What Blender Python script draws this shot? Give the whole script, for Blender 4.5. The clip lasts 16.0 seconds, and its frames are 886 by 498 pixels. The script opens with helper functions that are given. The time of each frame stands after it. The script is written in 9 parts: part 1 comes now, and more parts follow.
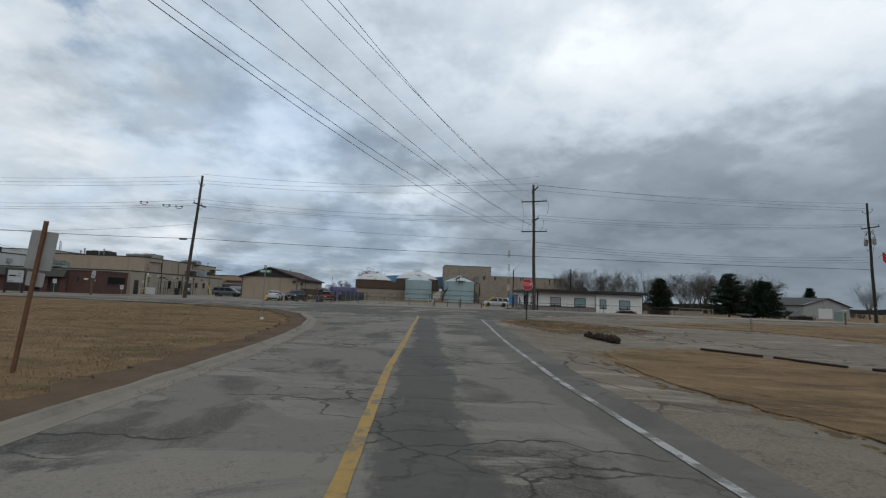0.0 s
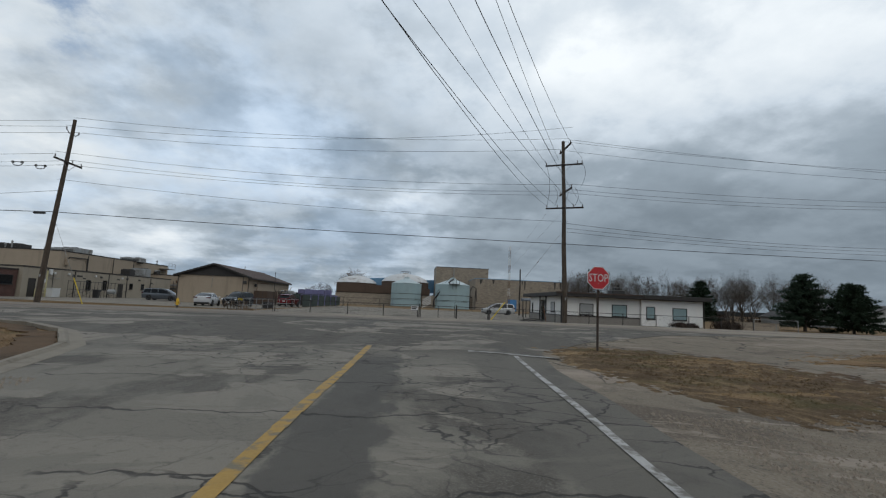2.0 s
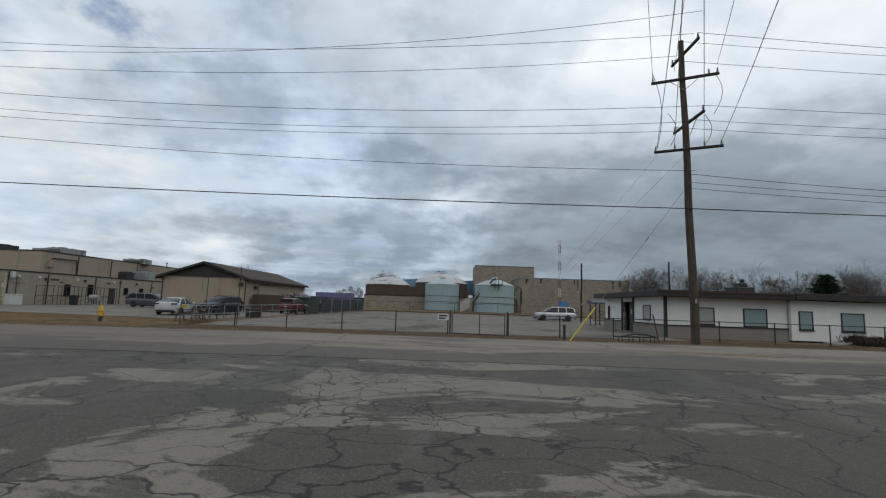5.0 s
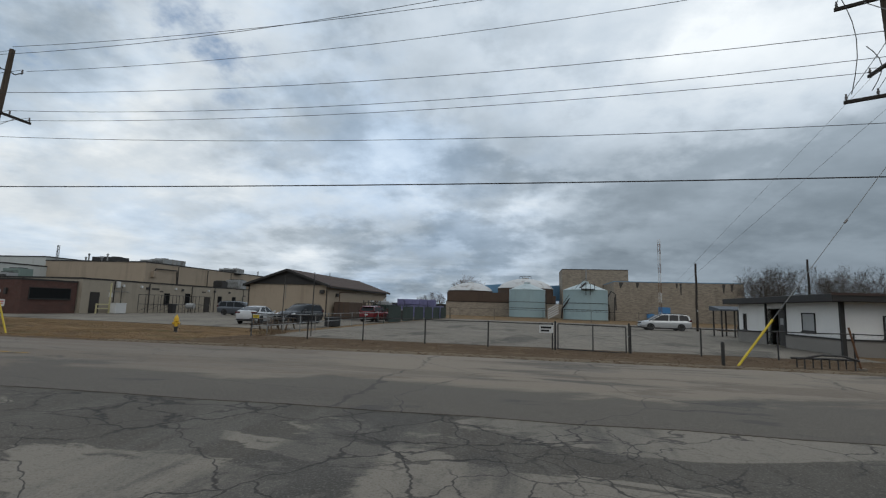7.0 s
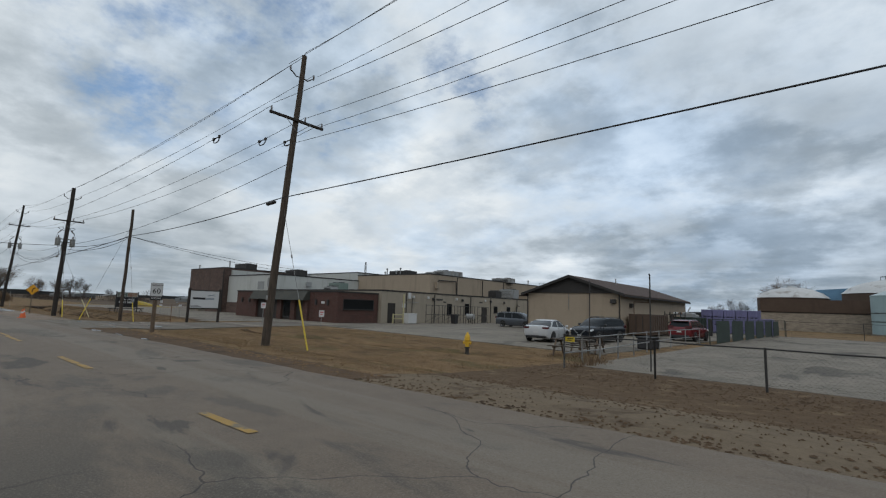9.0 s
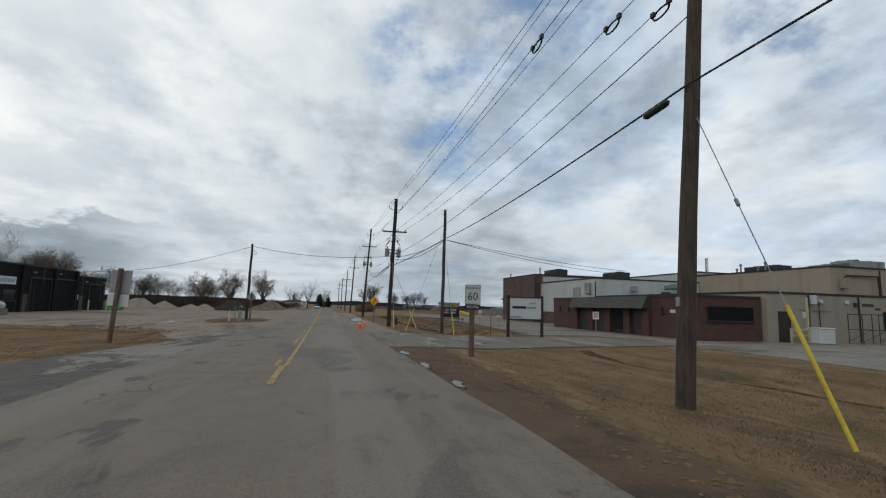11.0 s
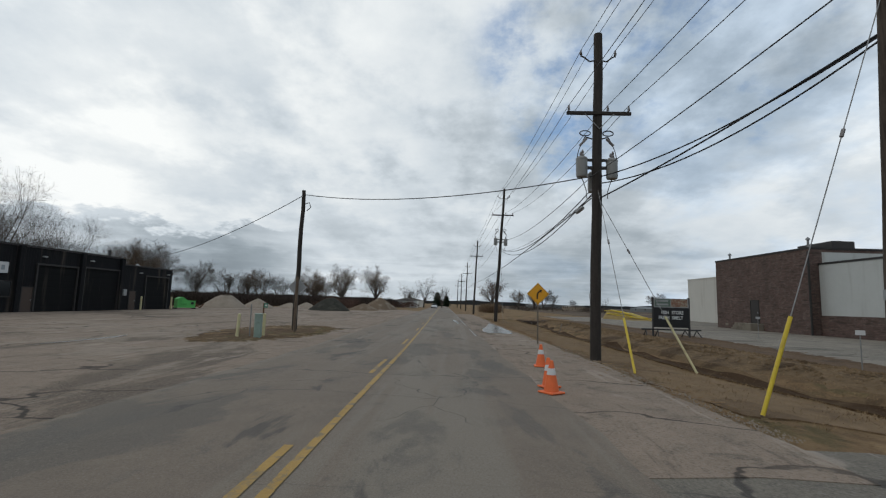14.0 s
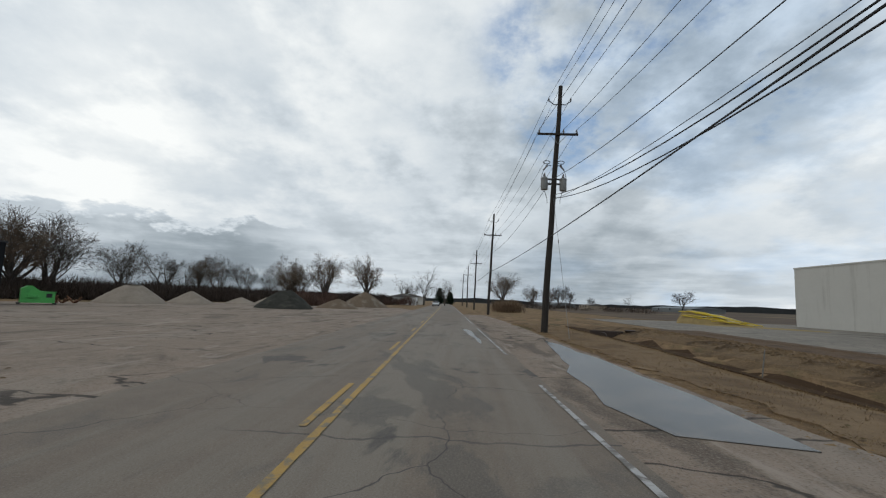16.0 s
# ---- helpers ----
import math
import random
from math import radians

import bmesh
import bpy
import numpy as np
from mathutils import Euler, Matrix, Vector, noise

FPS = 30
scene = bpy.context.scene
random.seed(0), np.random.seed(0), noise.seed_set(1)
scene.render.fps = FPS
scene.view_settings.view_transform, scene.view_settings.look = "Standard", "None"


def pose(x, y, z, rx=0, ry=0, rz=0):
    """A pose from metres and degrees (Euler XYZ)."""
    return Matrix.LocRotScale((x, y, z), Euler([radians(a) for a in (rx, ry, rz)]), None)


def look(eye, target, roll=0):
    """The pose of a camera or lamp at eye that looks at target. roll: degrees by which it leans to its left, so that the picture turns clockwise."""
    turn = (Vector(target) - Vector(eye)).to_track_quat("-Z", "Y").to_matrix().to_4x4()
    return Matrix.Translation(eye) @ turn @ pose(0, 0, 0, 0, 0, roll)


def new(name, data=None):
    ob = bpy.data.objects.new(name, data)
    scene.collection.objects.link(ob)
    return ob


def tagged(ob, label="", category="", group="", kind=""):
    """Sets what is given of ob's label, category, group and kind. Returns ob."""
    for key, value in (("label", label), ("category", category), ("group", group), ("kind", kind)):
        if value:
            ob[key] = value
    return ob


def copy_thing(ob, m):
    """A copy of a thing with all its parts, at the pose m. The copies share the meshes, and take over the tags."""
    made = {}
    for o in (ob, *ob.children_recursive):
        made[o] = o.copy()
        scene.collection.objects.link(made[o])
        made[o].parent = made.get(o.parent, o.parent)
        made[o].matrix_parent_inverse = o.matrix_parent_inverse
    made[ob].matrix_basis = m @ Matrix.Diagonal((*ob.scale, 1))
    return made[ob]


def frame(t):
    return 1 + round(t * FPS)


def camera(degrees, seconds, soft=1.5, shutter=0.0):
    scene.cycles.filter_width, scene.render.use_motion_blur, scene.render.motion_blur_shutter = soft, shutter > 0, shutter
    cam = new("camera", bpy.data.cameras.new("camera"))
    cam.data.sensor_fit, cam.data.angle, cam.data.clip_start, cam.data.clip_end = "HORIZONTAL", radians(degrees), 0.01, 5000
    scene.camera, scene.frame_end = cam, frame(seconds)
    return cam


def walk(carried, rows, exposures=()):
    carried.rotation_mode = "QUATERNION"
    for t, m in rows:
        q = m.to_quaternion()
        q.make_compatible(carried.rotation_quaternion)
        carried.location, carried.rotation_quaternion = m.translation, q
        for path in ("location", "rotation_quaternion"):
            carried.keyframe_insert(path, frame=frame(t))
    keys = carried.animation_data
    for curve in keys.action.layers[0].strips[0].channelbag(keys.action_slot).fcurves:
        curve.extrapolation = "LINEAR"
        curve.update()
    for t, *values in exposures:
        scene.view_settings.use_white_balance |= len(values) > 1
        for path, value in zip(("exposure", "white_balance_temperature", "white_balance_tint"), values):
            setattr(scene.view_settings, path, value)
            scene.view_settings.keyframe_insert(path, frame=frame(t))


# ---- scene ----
cam = camera(87.3, 16.0, 1.2)
PATH = [
    (0, (0.856, 0.735, 1.452), (0.959, 2.722, 1.658), 2.2),
    (0.5, (1.274, 5.524, 1.513), (1.374, 7.51, 1.72), 2.6),
    (1, (1.522, 9.916, 1.449), (1.631, 11.901, 1.664), 2.7),
    (1.5, (1.78, 14.119, 1.428), (1.902, 16.103, 1.649), 2.7),
    (2, (2.102, 18.007, 1.473), (2.236, 19.989, 1.703), 2.5),
    (2.5, (2.406, 21.55, 1.553), (2.555, 23.531, 1.786), 2.0),
    (3, (2.63, 24.636, 1.584), (2.789, 26.617, 1.814), 1.9),
    (5.5, (2.912, 33.469, 1.712), (2.786, 35.451, 1.947), 2.1),
    (6, (2.679, 34.468, 1.73), (2.457, 36.441, 1.969), 2.3),
    (6.5, (2.345, 35.512, 1.777), (2.055, 37.476, 2.018), 2.1),
    (7, (1.866, 36.677, 1.811), (1.496, 38.627, 2.059), 1.7),
    (7.5, (1.051, 38.113, 1.871), (0.561, 40.036, 2.121), 1.3),
    (8, (-0.273, 39.843, 1.942), (-0.964, 41.703, 2.193), 1.1),
    (8.5, (-2.014, 41.587, 1.998), (-3.018, 43.298, 2.25), 1.4),
    (9, (-4.353, 43.117, 2.038), (-5.675, 44.596, 2.287), 2.0),
    (9.5, (-6.893, 44.613, 2.026), (-8.483, 45.801, 2.274), 2.3),
    (10, (-9.848, 45.712, 1.996), (-11.62, 46.605, 2.245), 2.3),
    (12.5, (-28.204, 47.156, 1.938), (-30.189, 47.226, 2.176), 0.8),
    (13, (-33.03, 47.078, 1.967), (-35.016, 47.078, 2.201), 1.1),
    (13.5, (-38.009, 46.933, 1.818), (-39.995, 46.892, 2.055), 1.4),
    (14, (-43.419, 46.771, 1.8), (-45.405, 46.714, 2.031), 1.7),
    (14.5, (-49.051, 46.612, 1.76), (-51.037, 46.549, 1.987), 1.9),
    (15, (-54.935, 46.422, 1.684), (-56.922, 46.357, 1.906), 2.1),
    (15.5, (-61.012, 46.25, 1.597), (-62.998, 46.184, 1.818), 2.1),
    (16, (-67.23, 46.214, 1.576), (-69.216, 46.142, 1.797), 2.1),
]
walk(cam, [(t, look(eye, target, roll)) for t, eye, target, roll in PATH])

# world: broken cloud over a pale blue sky
world = bpy.data.worlds.new("sky")
scene.world = world
world.use_nodes = True
SUN_EL, SUN_AZ = 42.0, 205.0


class Net:
    """A short way to write node trees."""

    def __init__(self, tree):
        self.t = tree
        tree.nodes.clear()

    def n(self, kind, **sets):
        node = self.t.nodes.new("ShaderNode" + kind)
        for key, value in sets.items():
            setattr(node, key, value)
        return node

    def put(self, socket, value):
        if isinstance(value, bpy.types.NodeSocket):
            self.t.links.new(value, socket)
        elif value is not None:
            socket.default_value = value

    def m(self, op, a, b=None, c=None, clamp=False):
        node = self.n("Math", operation=op, use_clamp=clamp)
        for i, v in enumerate((a, b, c)):
            self.put(node.inputs[i], v)
        return node.outputs[0]

    def noise(self, vec, scale, detail=4.0, rough=0.55, dist=0.0):
        node = self.n("TexNoise")
        self.put(node.inputs["Vector"], vec)
        for key, v in (("Scale", scale), ("Detail", detail), ("Roughness", rough), ("Distortion", dist)):
            self.put(node.inputs[key], v)
        return node.outputs[0]

    def ramp(self, fac, *stops):
        node = self.n("ValToRGB")
        els = node.color_ramp.elements
        while len(els) < len(stops):
            els.new(0.5)
        for el, (p, c) in zip(els, stops):
            el.position, el.color = p, (*c, 1) if len(c) == 3 else c
        self.put(node.inputs[0], fac)
        return node.outputs[0]

    def span(self, v, a, b, c=0.0, d=1.0):
        node = self.n("MapRange", interpolation_type="SMOOTHSTEP")
        for i, x in enumerate((v, a, b, c, d)):
            self.put(node.inputs[i], x)
        return node.outputs[0]

    def mix(self, fac, a, b, kind="MIX"):
        node = self.n("Mix", data_type="RGBA", blend_type=kind)
        self.put(node.inputs[0], fac)
        self.put(node.inputs[6], a if not isinstance(a, tuple) else (*a, 1))
        self.put(node.inputs[7], b if not isinstance(b, tuple) else (*b, 1))
        return node.outputs[2]


MASSES = ((-38, 22, 0.03), (-30, 25, -0.05), (-18, 28, -0.04), (-5, 30, 0.06), (-17, 19, 0.05), (-4, 21, -0.07), (-37, 7, -0.05), (-28, 8, 0.03), (-17, 10, 0.04), (-4, 11, 0.09), (-47, 26, -0.06), (-46, 10, 0.07), (-96, 26, -0.05), (-85, 29, -0.05), (-72, 31, 0.06), (-71, 22, -0.04), (-104, 8, -0.05), (-95, 9, -0.04), (-70, 12, 0.06), (9, 31, 0.08), (35, 28, 0.03), (10, 22, -0.06), (23, 21, 0.06), (35, 11, -0.04), (44, 11, 0.04), (-134, 23, 0.07), (-125, 26, 0.03), (-52, 27, -0.08), (-62, 24, -0.06), (-130, 11, 0.10), (-136, 13, 0.12), (-79, 24, -0.05), (-70, 34, -0.06), (-58, 33, -0.05), (-74, 7, -0.06))
# smaller billows: bright tops and dark undersides
BILLOWS = ((-9, 14, 0.13), (-3, 12, 0.15), (2, 11, 0.10), (-16, 15, 0.08), (-27, 5, 0.14), (-4, 8, -0.09), (4, 8, -0.08), (-14, 9, -0.07), (-3, 19, -0.07), (-45, 17, 0.10), (-40, 15, 0.07), (-38, 18, -0.08), (-128, 14, 0.08), (-118, 20, -0.05), (-92, 16, -0.06), (-88, 13, 0.05), (20, 30, 0.12))
GAPS = ((-64, 35), (-75, 27), (-78, 20), (-43, 31), (-52, 21), (-83, 30), (-57, 26), (-38, 25))


def build_sky():
    s = Net(world.node_tree)
    co = s.n("TexCoord").outputs["Generated"]
    sep = s.n("SeparateXYZ")
    s.put(sep.inputs[0], co)
    x, y, z = sep.outputs
    up = s.m("MAXIMUM", z, 0.0)
    k = s.m("ADD", up, 0.30)
    comb = s.n("CombineXYZ")
    s.put(comb.inputs[0], s.m("DIVIDE", x, k))
    s.put(comb.inputs[1], s.m("DIVIDE", y, k))
    s.put(comb.inputs[2], 4.3)
    p = comb.outputs[0]
    big = s.noise(p, 0.8, 2.0, 0.5, 0.0)
    mid = s.noise(p, 2.5, 12.0, 0.56, 0.0)
    fine = s.noise(p, 7.0, 10.0, 0.60, 0.0)
    # sides of the clouds that face the light are paler
    shift = s.n("VectorMath", operation="ADD")
    s.put(shift.inputs[0], p)
    shift.inputs[1].default_value = (-0.035, -0.075, 0.03)
    relief = s.m("SUBTRACT", mid, s.noise(shift.outputs[0], 2.5, 12.0, 0.56, 0.0))
    west = s.span(x, -0.25, -0.8)
    calm = s.m("SUBTRACT", 1.0, s.m("MULTIPLY", s.span(up, 0.30, 0.04, 0.0, 0.6), s.span(x, -0.35, -0.75)))
    calm = s.m("MULTIPLY", calm, s.m("MULTIPLY_ADD", s.m("MULTIPLY", s.span(x, 0.0, 0.35), s.span(up, 0.40, 0.15)), -0.5, 1.0))
    cell = s.span(mid, 0.40, 0.60)
    v = s.m("MULTIPLY_ADD", s.m("SUBTRACT", big, 0.5), 0.30, 0.45)

    def swell(az, el, size):
        """1 towards a compass bearing and height in the sky, falling off round it."""
        dot = s.n("VectorMath", operation="DOT_PRODUCT")
        s.put(dot.inputs[0], co)
        a, e = radians(az), radians(el)
        dot.inputs[1].default_value = (math.sin(a) * math.cos(e), math.cos(a) * math.cos(e), math.sin(e))
        return s.m("EXPONENT", s.m("MULTIPLY_ADD", dot.outputs["Value"], 1 / size**2, -1 / size**2))

    # cloud masses: bearing, height, lift
    for az, el, lift in MASSES:
        v = s.m("MULTIPLY_ADD", swell(az, el, 0.13), lift, v)
    ragged_edge = s.m("MULTIPLY_ADD", s.m("SUBTRACT", mid, 0.5), 3.0, 1.0)
    for az, el, lift in BILLOWS:
        v = s.m("MULTIPLY_ADD", s.m("MULTIPLY", swell(az, el, 0.055), ragged_edge), lift, v)
    v = s.m("MULTIPLY_ADD", s.m("SUBTRACT", cell, 0.5), s.m("MULTIPLY", calm, 0.14), v)
    v = s.m("MULTIPLY_ADD", s.m("SUBTRACT", fine, 0.5), s.m("MULTIPLY", calm, s.m("MULTIPLY_ADD", west, 0.02, 0.12)), v)
    v = s.m("MULTIPLY_ADD", relief, s.m("MULTIPLY", calm, s.m("MULTIPLY_ADD", west, 0.05, 0.36)), v)
    nw = s.m("MULTIPLY", s.span(x, -0.1, -0.5), s.span(y, 0.3, 0.65))
    v = s.m("MULTIPLY_ADD", nw, 0.09, v)
    v = s.m("MULTIPLY_ADD", s.span(up, 0.12, 0.7), 0.10, v)
    v = s.m("MULTIPLY_ADD", s.m("MULTIPLY", west, s.span(y, 0.50, -0.10, 0.80, 1.0)), 0.28, v)
    v = s.m("MULTIPLY_ADD", s.m("MULTIPLY", s.span(up, 0.16, 0.5), s.span(x, -0.3, 0.25)), 0.26, v)
    # heavier cloud low in the north-east, thin bright streaks along the horizon, a dark bank low in the south-west
    ne = s.m("MULTIPLY", s.span(x, -0.1, 0.4), s.span(up, 0.40, 0.08))
    v = s.m("MULTIPLY_ADD", ne, -0.13, v)
    v = s.m("MULTIPLY_ADD", s.m("MULTIPLY", s.span(up, 0.30, 0.08), s.span(y, 0.2, 0.7)), 0.05, v)
    low = s.n("CombineXYZ")
    s.put(low.inputs[0], s.m("MULTIPLY", x, 2.4))
    s.put(low.inputs[1], s.m("MULTIPLY", y, 2.4))
    s.put(low.inputs[2], s.m("MULTIPLY", z, 26.0))
    streak = s.span(s.noise(low.outputs[0], 1.4, 5.0, 0.55), 0.42, 0.66)
    haze = s.m("MULTIPLY", s.span(up, 0.20, 0.03), s.span(x, 0.35, -0.05))
    v = s.m("MULTIPLY_ADD", s.m("MULTIPLY", haze, streak), 0.13, v)
    v = s.m("MULTIPLY_ADD", s.m("MULTIPLY", s.span(up, 0.24, 0.06), s.m("MULTIPLY", s.span(x, -0.05, -0.35), s.span(y, -0.2, 0.2))), -0.13, v)
    edge = s.m("MULTIPLY_ADD", fine, 0.05, s.m("MULTIPLY_ADD", mid, 0.16, 0.028))
    bank = s.m("MULTIPLY", s.span(s.m("SUBTRACT", edge, up), -0.003, 0.012), s.span(y, -0.25, -0.45))
    bank = s.m("MULTIPLY", bank, s.span(x, 0.1, -0.3))
    v = s.m("MULTIPLY_ADD", bank, -0.30, v)
    cloud = s.ramp(v, (0.0, (0.105, 0.135, 0.165)), (0.28, (0.192, 0.240, 0.284)), (0.5, (0.352, 0.423, 0.492)), (0.72, (0.645, 0.735, 0.825)), (1.0, (1.0, 1.06, 1.10)))
    cloud = s.mix(west, cloud, s.mix(1.0, cloud, (1.035, 1.0, 0.955), "MULTIPLY"))
    sky = s.n("TexSky", sky_type="NISHITA", sun_disc=False, sun_elevation=radians(SUN_EL), sun_rotation=radians(SUN_AZ))
    blue = s.mix(1.0, sky.outputs[0], (0.078, 0.112, 0.132), "MULTIPLY")
    gap = s.noise(p, 3.4, 10.0, 0.60, 0.0)
    near = swell(-62, 30, 0.22)
    for az, el in GAPS:
        near = s.m("ADD", near, swell(az, el, 0.07))
    hole = s.m("MULTIPLY", s.span(gap, 0.46, 0.66), s.span(near, 0.35, 1.3))
    col = s.mix(s.m("MULTIPLY", hole, 0.75), cloud, blue)
    # thin cloud lets the blue through
    thin = s.m("MULTIPLY", s.span(s.noise(p, 1.5, 6.0, 0.6), 0.40, 0.62), s.m("MULTIPLY", s.span(x, 0.25, -0.25), s.span(y, 0.0, 0.35)))
    col = s.mix(thin, col, s.mix(1.0, col, (0.90, 0.975, 1.07), "MULTIPLY"))
    bg = s.n("Background")
    s.put(bg.inputs[0], col)
    bg.inputs[1].default_value = 0.93
    out = s.n("OutputWorld")
    s.put(out.inputs[0], bg.outputs[0])


build_sky()
sun = new("sun", bpy.data.lights.new("sun", "SUN"))
sun.data.energy, sun.data.angle, sun.data.color = 0.5, radians(50), (1.0, 0.90, 0.78)
sun.matrix_world = look((0, 0, 60), (0 + 60 * math.sin(radians(-25)), 60 * math.cos(radians(-25)), 60 - 60 * math.tan(radians(SUN_EL))))

# ---- materials ----
MATS = {}


def surface(name, color, rough=0.8, var=0.25, scale=3.0, fine=40.0, bump=0.15, metal=0.0, spec=0.4, tint=None, tint_scale=0.6, tint_lo=0.5, tint_hi=0.7, rnd=0.0, build=None):
    """A procedural material: base colour varied at two scales, stains of a second colour, fine relief."""
    mat = bpy.data.materials.new(name)
    mat.use_nodes = True
    s = Net(mat.node_tree)
    co = s.n("TexCoord").outputs["Object"]
    a = s.noise(co, scale, 5.0, 0.6)
    b = s.noise(co, fine, 3.0, 0.6)
    f = s.m("ADD", s.m("MULTIPLY", s.m("SUBTRACT", a, 0.5), var * 2.2), s.m("MULTIPLY", s.m("SUBTRACT", b, 0.5), var * 1.4))
    f = s.m("ADD", f, s.m("MULTIPLY", s.m("SUBTRACT", s.noise(co, scale * 5.5, 4.0, 0.65), 0.5), var * 1.5))
    if rnd:
        info = s.n("ObjectInfo").outputs["Random"]
        f = s.m("ADD", f, s.m("MULTIPLY", s.m("SUBTRACT", info, 0.5), rnd))
    g = s.m("ADD", f, 1.0)
    col = s.n("RGB")
    col.outputs[0].default_value = (*color, 1)
    c = col.outputs[0]
    if tint:
        c = s.mix(s.span(s.noise(co, tint_scale, 5.0, 0.62, 0.4), tint_lo, tint_hi), c, tint)
    hsv = s.n("HueSaturation")
    s.put(hsv.inputs["Value"], g)
    s.put(hsv.inputs["Color"], c)
    c = hsv.outputs[0]
    height = b
    bsdf = s.n("BsdfPrincipled")
    bsdf.inputs["Roughness"].default_value = rough
    bsdf.inputs["Metallic"].default_value = metal
    bsdf.inputs["Specular IOR Level"].default_value = spec
    if build:
        c, height = build(s, co, c, height, bsdf)
    s.put(bsdf.inputs["Base Color"], c)
    if bump:
        bn = s.n("Bump")
        bn.inputs["Strength"].default_value = bump
        bn.inputs["Distance"].default_value = 0.03
        s.put(bn.inputs["Height"], height)
        s.put(bsdf.inputs["Normal"], bn.outputs[0])
    out = s.n("OutputMaterial")
    s.put(out.inputs[0], bsdf.outputs[0])
    MATS[name] = mat
    return mat


def scaled(s, co, sx, sy, sz):
    mp = s.n("Mapping")
    s.put(mp.inputs["Vector"], co)
    mp.inputs["Scale"].default_value = (sx, sy, sz)
    return mp.outputs[0]


def cracks(s, co, scale, width, dist=0.35):
    """1 on thin wandering lines."""
    warp = s.n("TexNoise")
    s.put(warp.inputs["Vector"], co)
    warp.inputs["Scale"].default_value, warp.inputs["Detail"].default_value = scale * 2.2, 4.0
    add = s.n("VectorMath", operation="MULTIPLY_ADD")
    s.put(add.inputs[0], warp.outputs[1])
    add.inputs[1].default_value = (dist / scale * 1.0,) * 3
    s.put(add.inputs[2], co)
    vor = s.n("TexVoronoi", feature="DISTANCE_TO_EDGE")
    s.put(vor.inputs["Vector"], add.outputs[0])
    vor.inputs["Scale"].default_value = scale
    return s.span(vor.outputs["Distance"], width, width * 0.3)


def speckle(s, co, c, scale=70.0, amount=0.5, dark=(0.03, 0.028, 0.026), pale=(0.24, 0.22, 0.19)):
    """Small dark and pale stones in a surface."""
    n = s.noise(co, scale, 2.0, 0.7)
    c = s.mix(s.m("MULTIPLY", s.span(n, 0.52, 0.68), amount), c, pale)
    return s.mix(s.m("MULTIPLY", s.span(n, 0.46, 0.32), amount), c, dark)


def asphalt_old(s, co, c, h, bsdf):
    wide = s.noise(scaled(s, co, 0.20, 0.42, 1), 1.0, 8.0, 0.62, 0.8)
    c = s.mix(s.m("MULTIPLY", s.span(wide, 0.52, 0.55), 0.85), c, (0.215, 0.190, 0.156))
    worn = s.noise(scaled(s, co, 0.75, 0.24, 1), 1.0, 7.0, 0.66, 0.5)
    c = s.mix(s.m("MULTIPLY", s.span(worn, 0.50, 0.62), 0.55), c, (0.120, 0.110, 0.093))
    c = s.mix(s.m("MULTIPLY", s.span(s.noise(scaled(s, co, 0.3, 0.12, 1), 1.0, 6.0, 0.6, 0.4), 0.55, 0.61), 0.6), c, (0.050, 0.046, 0.041))
    c = speckle(s, co, c, 45.0, 0.35)
    mask = s.span(s.noise(co, 0.12, 3.0, 0.5), 0.40, 0.52)
    ck = s.m("MULTIPLY", cracks(s, co, 0.6, 0.010, 0.5), mask)
    ck = s.m("MAXIMUM", ck, s.m("MULTIPLY", cracks(s, co, 1.7, 0.020, 0.5), s.span(s.noise(co, 0.2, 3.0), 0.50, 0.60)))
    c = s.mix(s.m("MULTIPLY", ck, 0.85), c, (0.026, 0.022, 0.020))
    return c, s.m("SUBTRACT", h, s.m("MULTIPLY", ck, 1.5))


